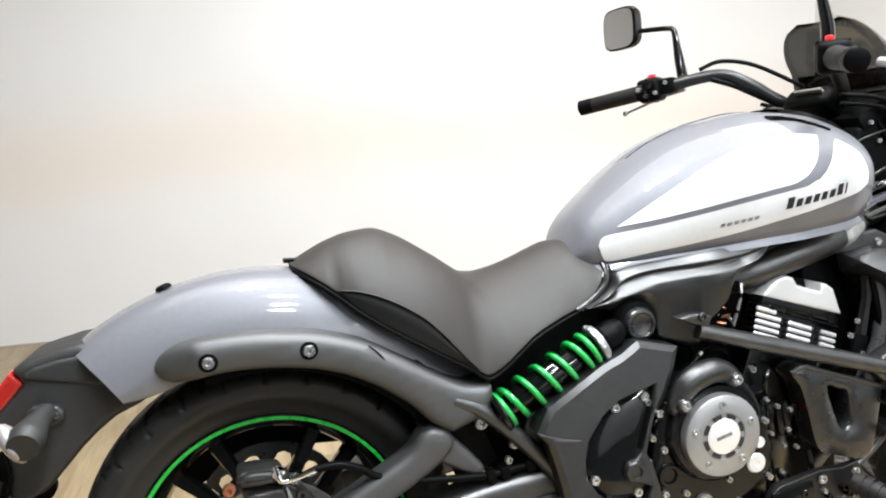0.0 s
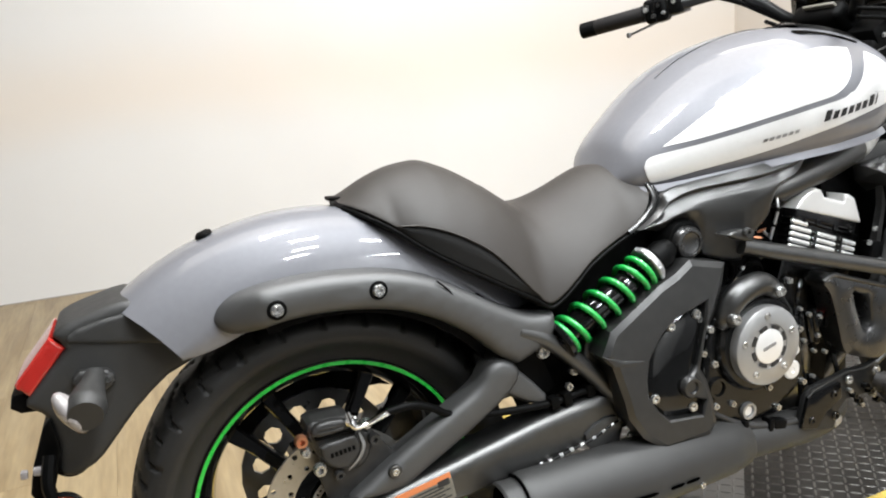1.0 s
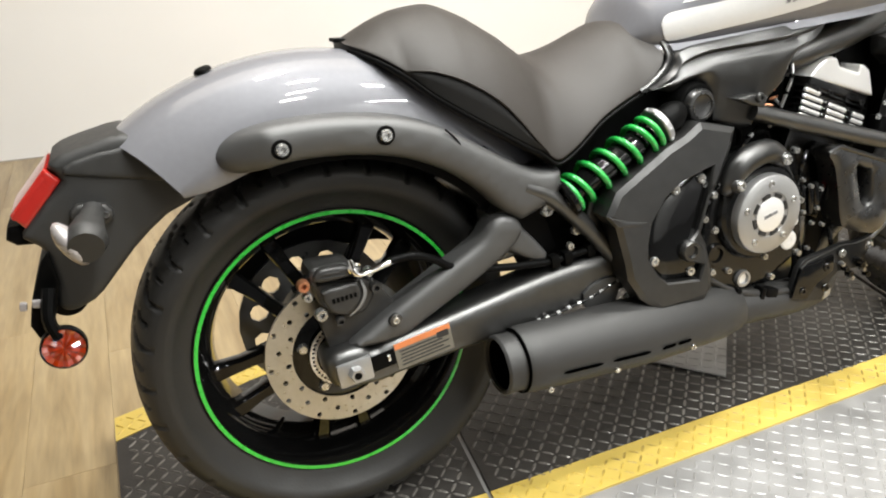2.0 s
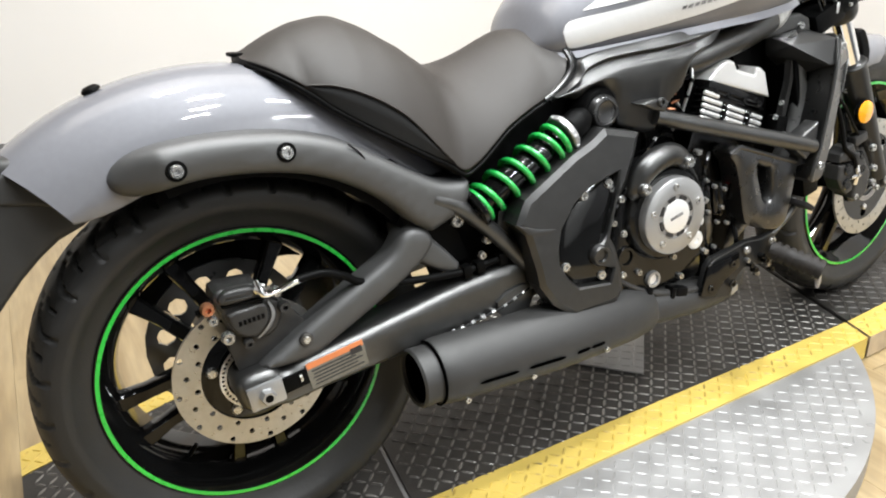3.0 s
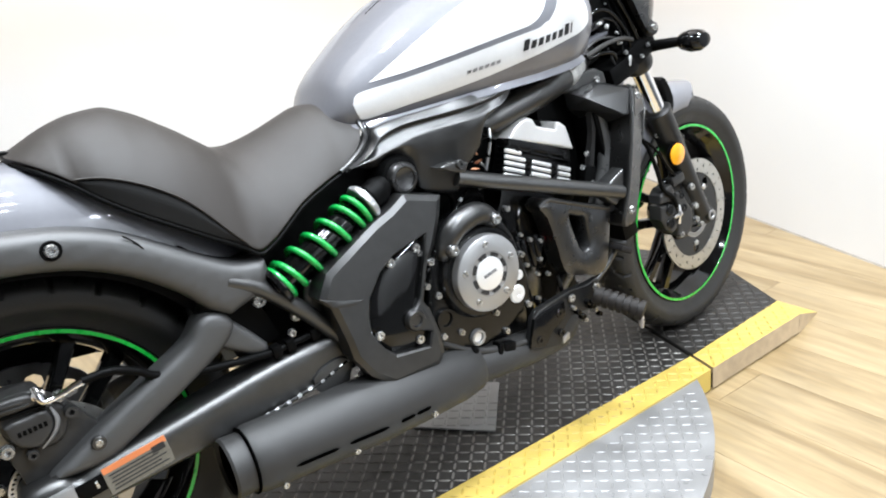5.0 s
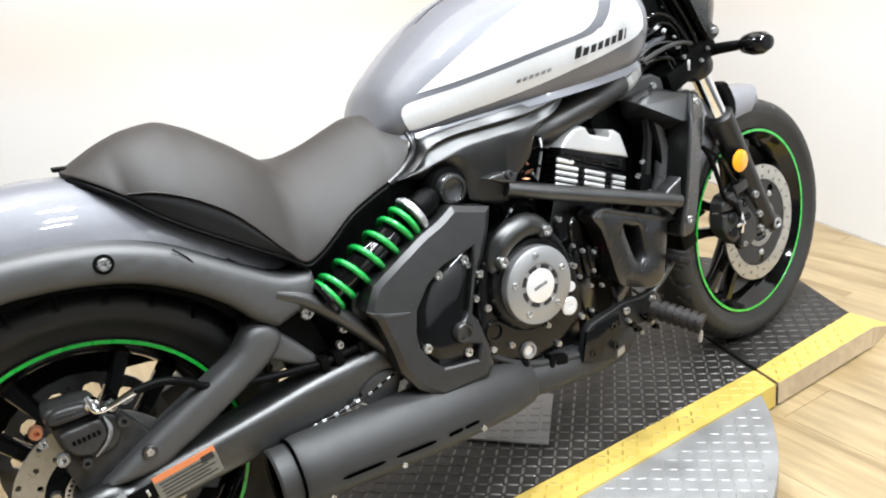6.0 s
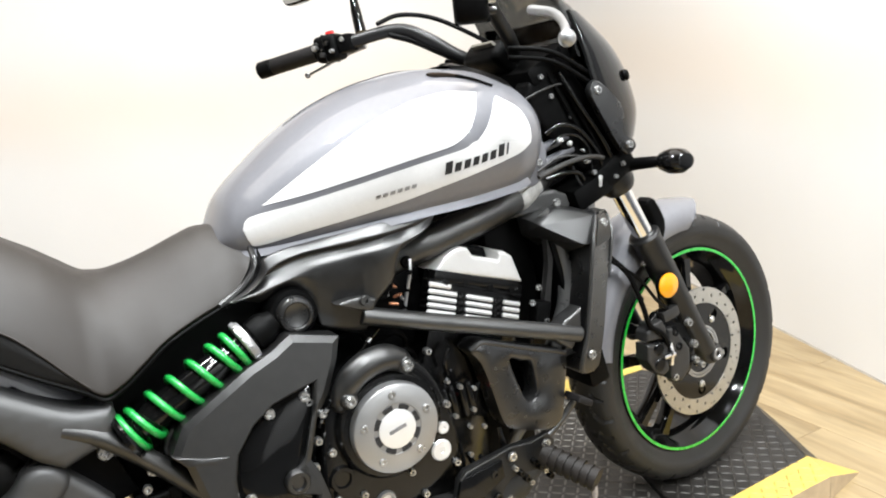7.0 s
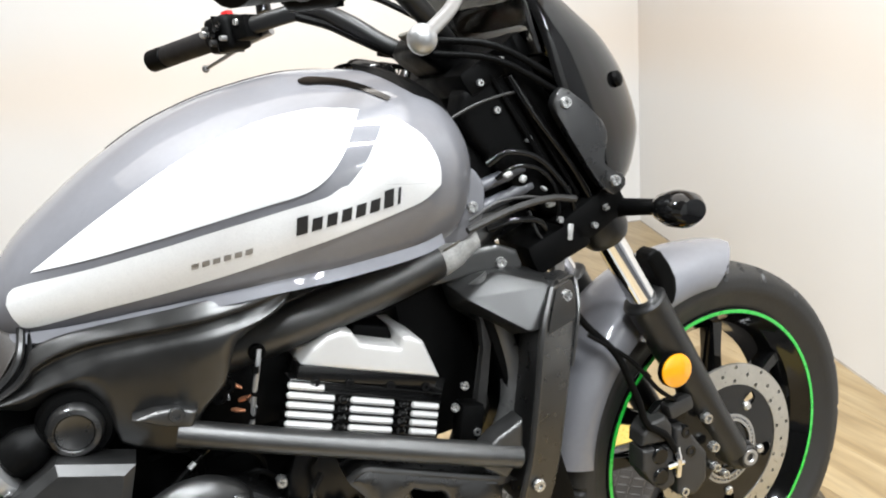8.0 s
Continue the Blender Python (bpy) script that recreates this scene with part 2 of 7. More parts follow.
def plank_material():
    """Pale vinyl oak: long grain, knots and a tone of its own for each board."""
    m = bpy.data.materials.new("pale_oak_vinyl")
    m.use_nodes = True
    n, link = m.node_tree.nodes, m.node_tree.links.new
    b = n["Principled BSDF"]
    geo, mp, info = n.new("ShaderNodeNewGeometry"), n.new("ShaderNodeMapping"), n.new("ShaderNodeObjectInfo")
    mp.inputs["Scale"].default_value = (14, 1.4, 6)
    link(geo.outputs["Position"], mp.inputs["Vector"])
    shift = n.new("ShaderNodeVectorMath")
    shift.operation = "ADD"
    comb, off = n.new("ShaderNodeCombineXYZ"), n.new("ShaderNodeMath")
    off.operation = "MULTIPLY"
    off.inputs[1].default_value = 40
    link(info.outputs["Random"], off.inputs[0])
    link(off.outputs[0], comb.inputs[2])
    link(mp.outputs[0], shift.inputs[0])
    link(comb.outputs[0], shift.inputs[1])
    grain, fine = n.new("ShaderNodeTexNoise"), n.new("ShaderNodeTexNoise")
    grain.inputs["Scale"].default_value, grain.inputs["Detail"].default_value, grain.inputs["Distortion"].default_value = 1.0, 5, 0.8
    fine.inputs["Scale"].default_value, fine.inputs["Detail"].default_value = 6.0, 6
    link(shift.outputs[0], grain.inputs["Vector"])
    link(shift.outputs[0], fine.inputs["Vector"])
    ramp = n.new("ShaderNodeValToRGB")
    e = ramp.color_ramp.elements
    e[0].position, e[0].color = 0.34, (0.215, 0.148, 0.068, 1)
    e[1].position, e[1].color = 0.7, (0.342, 0.258, 0.142, 1)
    e.new(0.5).color = (0.300, 0.219, 0.113, 1)
    link(grain.outputs["Fac"], ramp.inputs["Fac"])
    tone = n.new("ShaderNodeMapRange")
    tone.inputs["To Min"].default_value, tone.inputs["To Max"].default_value = 0.96, 1.04
    link(info.outputs["Random"], tone.inputs["Value"])
    tone2 = n.new("ShaderNodeMapRange")
    tone2.inputs["From Min"].default_value, tone2.inputs["From Max"].default_value = 0.3, 0.7
    tone2.inputs["To Min"].default_value, tone2.inputs["To Max"].default_value = 0.84, 1.12
    link(fine.outputs["Fac"], tone2.inputs["Value"])
    mul = n.new("ShaderNodeMath")
    mul.operation = "MULTIPLY"
    link(tone.outputs[0], mul.inputs[0])
    link(tone2.outputs[0], mul.inputs[1])
    sc = n.new("ShaderNodeVectorMath")
    sc.operation = "SCALE"
    link(ramp.outputs["Color"], sc.inputs[0])
    link(mul.outputs[0], sc.inputs["Scale"])
    link(sc.outputs[0], b.inputs["Base Color"])
    b.inputs["Roughness"].default_value = 0.36
    b.inputs["Specular IOR Level"].default_value = 0.9
    bp = n.new("ShaderNodeBump")
    bp.inputs["Strength"].default_value, bp.inputs["Distance"].default_value = 0.06, 0.002
    link(fine.outputs["Fac"], bp.inputs["Height"])
    link(bp.outputs[0], b.inputs["Normal"])
    return m


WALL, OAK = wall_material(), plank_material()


# ---- mesh helpers ----
def finish(name, bm, material, angle=38):
    bmesh.ops.recalc_face_normals(bm, faces=bm.faces)
    me = bpy.data.meshes.new(name)
    bm.to_mesh(me)
    bm.free()
    me.polygons.foreach_set("use_smooth", [True] * len(me.polygons))
    me.set_sharp_from_angle(angle=radians(angle))
    for one in material if isinstance(material, (list, tuple)) else [material]:
        me.materials.append(one)
    return me


def part(name, bm, material, parent, label="", angle=38):
    ob = new(name, finish(name, bm, material, angle))
    ob.parent = parent
    if parent is not None and parent.name.startswith("motorcycle"):
        ob.location = (0, 0, AXLE)
    return tagged(ob, label)


def thing(name, bm, material, label, category, kind="", group="", angle=38):
    return tagged(new(name, finish(name, bm, material, angle)), label, category, group, kind)


def spline(pts, n=6, closed=False):
    """Points along a smooth curve through pts."""
    pts = [Vector(p) for p in pts]
    out, k = [], len(pts)
    for i in range(k if closed else k - 1):
        a = pts[(i - 1) % k] if closed or i else pts[0] * 2 - pts[1]
        b, c = pts[i], pts[(i + 1) % k]
        d = pts[(i + 2) % k] if closed or i + 2 < k else c * 2 - b
        for j in range(n):
            t = j / n
            out.append(0.5 * (2 * b + (c - a) * t + (2 * a - 5 * b + 4 * c - d) * t * t + (3 * b - a - 3 * c + d) * t ** 3))
    return out if closed else out + [pts[-1]]


def flow(x, xs, ys):
    """A smooth curve through the points, with no overshoot."""
    xs, ys = np.asarray(xs, float), np.asarray(ys, float)
    d = np.diff(ys) / np.diff(xs)
    m = np.zeros(len(xs))
    m[0], m[-1] = d[0], d[-1]
    for i in range(1, len(xs) - 1):
        if d[i - 1] * d[i] > 0:
            m[i] = 2 * d[i - 1] * d[i] / (d[i - 1] + d[i])
    x = min(max(x, xs[0]), xs[-1])
    i = int(np.clip(np.searchsorted(xs, x) - 1, 0, len(xs) - 2))
    h = xs[i + 1] - xs[i]
    t = (x - xs[i]) / h
    return float((1 + 2 * t) * (1 - t) ** 2 * ys[i] + t * (1 - t) ** 2 * h * m[i] + t * t * (3 - 2 * t) * ys[i + 1] + t * t * (t - 1) * h * m[i + 1])


def loft(bm, rings, closed=True, caps=True, material=0):
    rows = [[bm.verts.new(p) for p in ring] for ring in rings]
    k = len(rows[0])
    for a, b in zip(rows, rows[1:]):
        for i in range(k if closed else k - 1):
            j = (i + 1) % k
            bm.faces.new((a[i], a[j], b[j], b[i])).material_index = material
    if caps and closed:
        bm.faces.new(rows[0]).material_index = material
        bm.faces.new(rows[-1]).material_index = material
    return bm


def tube(bm, pts, r, n=12, smooth=5, flat=1.0):
    """A round bar along a smooth path; r one radius or one for each point."""
    path = spline(pts, smooth) if smooth > 1 else [Vector(p) for p in pts]
    rs = [r] * len(path) if isinstance(r, (int, float)) else [float(v) for v in np.interp(np.linspace(0, len(r) - 1, len(path)), range(len(r)), r)]
    rings, up = [], None
    for i, p in enumerate(path):
        d = (path[min(i + 1, len(path) - 1)] - path[max(i - 1, 0)]).normalized()
        if up is None:
            up = d.orthogonal().normalized()
        up = (up - d * up.dot(d)).normalized()
        side = d.cross(up)
        rings.append([p + rs[i] * (math.cos(a) * up + flat * math.sin(a) * side) for a in (2 * math.pi * q / n for q in range(n))])
    return loft(bm, rings)


def outward(x, y, z):
    """A place on the machine whose own z points out to its right side."""
    return Matrix.Translation((x, y, z)) @ Matrix.Rotation(radians(90), 4, "X")


def lathe(bm, prof, m, n=32, closed=False, start=0.0, sweep=360.0):
    """Turns a profile of (radius, height) about the z of the place m."""
    full = sweep >= 360
    count = n if full else n + 1
    rows = []
    for q in range(count):
        a = radians(start + sweep * q / n)
        rows.append([bm.verts.new(m @ Vector((r * math.cos(a), r * math.sin(a), h))) for r, h in prof])
    k = len(prof)
    for q in range(n):
        a, b = rows[q], rows[(q + 1) % count]
        for i in range(k if closed else k - 1):
            j = (i + 1) % k
            quad = [a[i], a[j], b[j], b[i]]
            bm.faces.new(quad)
    bmesh.ops.remove_doubles(bm, verts=[v for row in rows for v in row], dist=1e-5)
    return bm


def inside(x, y, pts):
    hit = False
    for (x0, y0), (x1, y1) in zip(pts, pts[1:] + pts[:1]):
        if (y0 > y) != (y1 > y) and x < (x1 - x0) * (y - y0) / (y1 - y0) + x0:
            hit = not hit
    return hit


def flat_plate(bm, pts, y0, y1, bevel, seg):
    a = [bm.verts.new((x, y0, z)) for x, z in pts]
    b = [bm.verts.new((x, y1, z)) for x, z in pts]
    top = bm.faces.new(a)
    low = bm.faces.new(list(reversed(b)))
    for i in range(len(pts)):
        j = (i + 1) % len(pts)
        bm.faces.new((a[j], a[i], b[i], b[j]))
    if bevel:
        edges = list(top.edges) + list(low.edges)
        bmesh.ops.bevel(bm, geom=edges, offset=bevel, segments=seg, profile=0.6, affect="EDGES", clamp_overlap=True)
    return bm


def plate(bm, outline, y0, y1, bevel=0.004, curve=0, seg=2):
    """A flat piece from an outline in x and z, its outer side y0 rounded over towards the rim."""
    pts = [(p.x, p.z) for p in spline([(x, 0, z) for x, z in outline], curve, True)] if curve else list(outline)
    if bevel < 0.0035:
        return flat_plate(bm, pts, y0, y1, bevel, seg)
    rim, step = [], max(0.003, bevel * 0.6)
    for i in range(len(pts)):
        a, b = np.array(pts[i]), np.array(pts[(i + 1) % len(pts)])
        n = max(1, int(math.ceil(np.linalg.norm(b - a) / step)))
        rim += [a + (b - a) * q / n for q in range(n)]
    rim = np.array(rim)
    nxt = np.roll(rim, -1, 0)

    def depth(p):
        e = nxt - rim
        t = np.clip(((p - rim) * e).sum(1) / np.maximum((e * e).sum(1), 1e-12), 0, 1)
        return float(np.sqrt((((p - rim) - t[:, None] * e) ** 2).sum(1).min()))

    loop = [tuple(p) for p in rim]
    inner = []
    tangent = nxt - np.roll(rim, 1, 0)
    normal = np.stack([-tangent[:, 1], tangent[:, 0]], 1)
    normal /= np.maximum(np.linalg.norm(normal, axis=1), 1e-9)[:, None]
    if (rim[:, 0] * nxt[:, 1] - nxt[:, 0] * rim[:, 1]).sum() < 0:
        normal = -normal
    for f in (0.12, 0.38, 0.75):
        for p, n in zip(rim, normal):
            q = p + n * bevel * f
            if inside(q[0], q[1], loop) and depth(q) > 0.85 * bevel * f:
                inner.append(tuple(q))
    lo, hi = rim.min(0), rim.max(0)
    grid = max(0.004, bevel * 0.8)
    for gx in np.arange(lo[0], hi[0], grid):
        for gz in np.arange(lo[1], hi[1], grid):
            if inside(gx, gz, loop) and depth(np.array((gx, gz))) > 0.95 * bevel:
                inner.append((gx, gz))
    count = len(loop)
    made = delaunay_2d_cdt([Vector(p) for p in loop + inner], [(i, (i + 1) % count) for i in range(count)], [list(range(count))], 1, 1e-5)
    vs = []
    for p in made[0]:
        d = min(1.0, depth(np.array((p[0], p[1]))) / bevel)
        vs.append(bm.verts.new((p[0], y0 + bevel * (1 - math.sqrt(max(0.0, 1 - (1 - d) ** 2))), p[1])))
    for f in made[2]:
        bm.faces.new([vs[k] for k in f])
    edges = [e for e in bm.edges if len(e.link_faces) == 1]
    ext = bmesh.ops.extrude_edge_only(bm, edges=edges)["geom"]
    for g in ext:
        if isinstance(g, bmesh.types.BMVert):
            g.co.y = y1
    bmesh.ops.holes_fill(bm, edges=[g for g in ext if isinstance(g, bmesh.types.BMEdge) and g.is_boundary], sides=0)
    return bm


def block(bm, m, size, bevel=0.003, seg=2):
    made = bmesh.ops.create_cube(bm, size=1.0, matrix=m @ Matrix.Diagonal((*size, 1)))
    if bevel:
        edges = list({e for v in made["verts"] for e in v.link_edges})
        bmesh.ops.bevel(bm, geom=edges, offset=bevel, segments=seg, profile=0.6, affect="EDGES", clamp_overlap=True)
    return bm


def mb():
    return bmesh.new()


def bolt_mesh(bm, m, r=0.008, h=0.005, socket=True):
    prof = [(r * 0.45, h * 0.35), (r * 0.45, h), (r * 0.85, h), (r, h * 0.6), (r, 0)] if socket else [(0, h), (r * 0.7, h), (r, h * 0.5), (r, 0)]
    if socket:
        prof = [(0, h * 0.35)] + prof
    return lathe(bm, prof, m, 14)


def bolt(parent, x, y, z, r=0.008, h=0.006, material=None, name="bolt", socket=True):
    return part(name, bolt_mesh(mb(), outward(x, y, z), r, h, socket), material or BOLT, parent)


# ---- the room ----
FLOOR = -0.062
AXLE = 0.3122


def wall(name, a, b, label, material):
    """A thick wall from a to b, its face on the line, its body to the right of the way."""
    bm = mb()
    a, b = Vector((*a, 0)), Vector((*b, 0))
    d = (b - a).normalized()
    side = Vector((d.y, -d.x, 0)) * 0.12
    pts = [a, b, b + side, a + side]
    loft(bm, [[p + Vector((0, 0, z)) for p in pts] for z in (FLOOR - 0.05, 3.0)])
    return thing(name, bm, material, label, "wall", "structure")


CORNER = (3.23, 2.56)
wall("wall_north", CORNER, (-4.2, 3.45), "matt white wall, a warm reflection painted in as a beige band", WALL)
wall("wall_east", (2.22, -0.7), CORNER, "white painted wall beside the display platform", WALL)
# walls from here on are unseen, added to steer reflections and fill light
wall("wall_west", (-4.2, 3.45), (-4.2, -4.5), "plain white wall out of view", PALEWALL)
wall("wall_return", (3.2, -0.7), (2.34, -0.7), "plain white return wall added out of view", PALEWALL)
wall("wall_southeast", (3.2, -4.5), (3.2, -0.7), "plain grey wall out of view, toned for reflections", MIDWALL)
wall("wall_south_pale", (0.9, -4.5), (3.2, -4.5), "plain white wall out of view", PALEWALL)
wall("wall_south", (-4.2, -4.5), (0.9, -4.5), "plain dark grey wall out of view, toned for reflections", DARKWALL)



def trim(a, b):
    """A thin line of sealant where a wall meets the floor."""
    a, b = Vector((*a, FLOOR)), Vector((*b, FLOOR))
    d = (b - a).normalized()
    side = Vector((-d.y, d.x, 0)) * 0.004
    bm = loft(mb(), [[p, p + side, p + side * 0.4 + Vector((0, 0, 0.004)), p + Vector((0, 0, 0.006))] for p in (a, b)])
    return thing("trim", bm, SEAL, "thin grey sealant line along the foot of the wall", "trim", "structure")


trim(CORNER, (-4.2, 3.45))
trim((2.22, -0.7), CORNER)

bm = mb()
loft(bm, [[Vector((x, y, z)) for x, y in ((-4.6, -4.8), (3.8, -4.8), (3.8, 3.9), (-4.6, 3.9))] for z in (3.0, 3.1)])
thing("ceiling", bm, CEIL, "plain grey ceiling", "ceiling", "structure")

# bare dark part of this floor is unseen, added to darken reflections and bounce
bm = mb()
loft(bm, [[Vector((x, y, z)) for x, y in ((-4.6, -4.8), (3.8, -4.8), (3.8, 3.9), (-4.6, 3.9))] for z in (FLOOR - 0.15, FLOOR - 0.004)])
floor = thing("floor", bm, SUBFLOOR, "pale oak vinyl plank floor, plain dark floor out of view", "floor", "structure")


# ---- the platform and its turntable ----
def prism(bm, pts, z0, z1, bevel=0.0):
    a = [bm.verts.new((x, y, z1)) for x, y in pts]
    b = [bm.verts.new((x, y, z0)) for x, y in pts]
    top = bm.faces.new(a)
    bm.faces.new(list(reversed(b)))
    for i in range(len(pts)):
        j = (i + 1) % len(pts)
        bm.faces.new((a[j], a[i], b[i], b[j]))
    if bevel:
        bmesh.ops.bevel(bm, geom=list(top.edges), offset=bevel, segments=2, affect="EDGES")
    return bm


def lugs(test, x0, x1, y0, y1, z, pitch, length, width, height, turn):
    """Raised lens-shaped treads, each at right angles to its neighbours."""
    verts, faces = [], []
    c, s = math.cos(radians(turn)), math.sin(radians(turn))
    reach = int(3.2 / pitch)
    for i in range(-reach, reach):
        for j in range(-reach, reach):
            u, v = i * pitch, j * pitch
            x, y = 0.7 + u * c - v * s, 0.1 + u * s + v * c
            if not (x0 < x < x1 and y0 < y < y1) or not test(x, y):
                continue
            a = radians(turn + (45 if (i + j) % 2 else -45))
            ca, sa, k = math.cos(a), math.sin(a), len(verts)
            for px, py, pz in ((-1, 0, 0), (-0.5, 0.8, 0), (0.5, 0.8, 0), (1, 0, 0), (0.5, -0.8, 0), (-0.5, -0.8, 0), (-0.55, 0, 1), (0.55, 0, 1)):
                lx, ly = px * length / 2, py * width / 2
                verts.append((x + lx * ca - ly * sa, y + lx * sa + ly * ca, z + pz * height))
            faces += [(k, k + 6, k + 1), (k + 1, k + 6, k + 7, k + 2), (k + 2, k + 7, k + 3), (k + 3, k + 7, k + 4), (k + 4, k + 7, k + 6, k + 5), (k + 5, k + 6, k)]
    me = bpy.data.meshes.new("tread")
    me.from_pydata(verts, [], faces)
    return me


def tread(me, material, parent, label):
    me.materials.append(material)
    ob = new("tread", me)
    ob.parent = parent
    return tagged(ob, label, kind="stuff")


def joint(y, x0, slope):
    return x0 + slope * (y + 0.16)


platform = tagged(new("display_platform"), "black tread plate motorcycle platform with yellow painted edges", "platform")
INNER, OUTER, FARIN, FAROUT = -0.162, -0.232, 0.507, 0.592
REAR = [(-0.395, INNER), (joint(INNER, 0.214, 0.13), INNER), (joint(FARIN, 0.214, 0.13), FARIN), (-0.10, 0.415), (-0.395, 0.313)]
MIDDLE = [(joint(INNER, 0.222, 0.13), INNER), (joint(INNER, 1.414, 0.27), INNER + 0.005), (joint(FARIN, 1.414, 0.27), FARIN), (joint(FARIN, 0.222, 0.13), FARIN)]
FRONT = [(joint(INNER, 1.424, 0.27), INNER + 0.005), (1.838, -0.13), (1.965, 0.13), (2.0, 0.21), (1.90, FARIN), (joint(FARIN, 1.424, 0.27), FARIN)]
for pts in (REAR, MIDDLE, FRONT):
    plate_ob = thing("plate", prism(mb(), pts, -0.055, 0.0, 0.002), PLATEBLACK, "scuffed black tread plate", "")
    plate_ob.parent = platform
    # front plate's lugs take the shaded colour, the others the plain one
    tread(lugs(lambda x, y, q=pts: inside(x, y, q) and inside(x + 0.012, y, q) and inside(x - 0.012, y, q), -0.4, 2.05, -0.2, 0.5, 0.0, 0.0225, 0.0262, 0.0074, 0.0020, 2), LUGSHADE if pts is FRONT else LUGBLACK, plate_ob, "raised tread lugs")
# dark backing added under the joints, so the shaded gaps come out black
for x0, slope in ((0.214, 0.13), (1.414, 0.27)):
    pts = [(joint(OUTER + 0.004, x0 - 0.01, slope), OUTER + 0.004), (joint(OUTER + 0.004, x0 + 0.02, slope), OUTER + 0.004), (joint(FARIN, x0 + 0.02, slope), FARIN), (joint(FARIN, x0 - 0.01, slope), FARIN)]
    seam = new("joint_dark_backing", finish("joint_dark_backing", prism(mb(), pts, -0.054, -0.014), DULL))
    seam.parent = platform
EDGE = [
    [(-0.395, OUTER - 0.02), (joint(OUTER, 0.214, 0.13), OUTER - 0.015), (joint(INNER, 0.214, 0.13), INNER), (-0.395, INNER)],
    [(joint(OUTER, 0.222, 0.13), OUTER - 0.015), (joint(OUTER, 1.412, 0.27), OUTER), (joint(INNER, 1.414, 0.27), INNER + 0.005), (joint(INNER, 0.222, 0.13), INNER)],
    [(joint(OUTER, 1.422, 0.27), OUTER), (1.801, -0.219), (1.838, -0.13), (joint(INNER, 1.424, 0.27), INNER + 0.005)],
    [(-0.395, 0.313), (-0.10, 0.415), (-0.10, 0.49), (-0.395, 0.40)],
    [(-0.10, 0.415), (joint(FARIN, 0.214, 0.13), FARIN), (joint(FAROUT, 0.214, 0.13), FAROUT), (-0.10, 0.49)],
    [(joint(FARIN, 0.222, 0.13), FARIN), (joint(FARIN, 1.414, 0.27), FARIN), (joint(FAROUT, 1.414, 0.27), FAROUT), (joint(FAROUT, 0.222, 0.13), FAROUT)],
    [(joint(FARIN, 1.424, 0.27), FARIN), (1.90, FARIN), (1.94, FAROUT), (joint(FAROUT, 1.424, 0.27), FAROUT)],
]
for pts in EDGE:
    bm = prism(mb(), pts, -0.056, 0.001)
    bm.normal_update()
    for f in bm.faces:
        f.material_index = 1 if abs(f.normal.z) < 0.5 and (pts is EDGE[2] or abs(f.normal.x) > 0.7) else 0
    ob = new("edge_strip", finish("edge_strip", bm, [YELLOW, RAWEDGE]))
    ob.parent = platform
    tagged(ob, "yellow painted tread plate edge strip")
    tread(lugs(lambda x, y, q=pts: inside(x, y, q) and inside(x, y + 0.01, q) and inside(x, y - 0.01, q), -0.4, 2.05, -0.3, 0.6, 0.001, 0.0215, 0.0235, 0.0062, 0.0016, 2), WORN, ob, "painted tread lugs")
# the sloped end of the yellow edge and the ramp along the front
bm = mb()
v = [bm.verts.new(p) for p in ((1.839, -0.13, 0.0), (1.802, -0.219, 0.0), (1.962, -0.182, FLOOR), (1.93, -0.105, FLOOR), (1.802, -0.219, FLOOR), (1.839, -0.13, FLOOR))]
for f in ((0, 1, 2, 3), (1, 4, 2), (0, 3, 5), (5, 3, 2, 4)):
    bm.faces.new([v[i] for i in f])
bm.faces.ensure_lookup_table()
for i in (1, 3):
    bm.faces[i].material_index = 1
ob = new("ramp_end", finish("ramp_end", bm, [YELLOW, RAWEDGE]))
ob.parent = platform
tagged(ob, "yellow sloped ramp end")
bm = mb()
v = [bm.verts.new(p) for p in ((1.839, -0.13, -0.001), (1.965, 0.13, -0.001), (2.0, 0.21, -0.001), (1.90, FARIN, -0.001), (1.93, -0.105, FLOOR), (2.03, 0.115, FLOOR), (2.07, 0.215, FLOOR), (1.95, FARIN, FLOOR))]
for i in range(3):
    bm.faces.new((v[i], v[i + 1], v[i + 5], v[i + 4]))
ob = new("ramp", finish("ramp", bm, PLATEBLACK))
ob.parent = platform
tagged(ob, "black sloped front ramp")

DISC, DISC_R, DISC_Z = (0.671, 0.259), 0.829, -0.004
half_round = [(DISC[0] + DISC_R * math.cos(radians(q)), DISC[1] + DISC_R * math.sin(radians(q))) for q in np.linspace(192, 348, 97)]
bm = prism(mb(), half_round, FLOOR, DISC_Z, 0.003)
turntable = thing("turntable", bm, PLATESILVER, "round-edged bare metal tread plate base beside the platform", "turntable")
tread(lugs(lambda x, y: math.hypot(x - DISC[0], y - DISC[1]) < DISC_R - 0.02 and y < OUTER - 0.02, -0.4, 2.0, -0.7, 0.0, DISC_Z, 0.0225, 0.0235, 0.0062, 0.0015, 2), PLATESILVER, turntable, "raised tread lugs")

SQUARE = [(0.846, -0.069), (0.99, 0.088), (0.865, 0.225), (0.725, 0.075)]
bm = prism(mb(), SQUARE, 0.003, 0.0065, 0.001)
floor_plate = thing("floor_plate", bm, PLATESILVER, "loose square of bare metal tread plate lying on the platform", "metal plate")
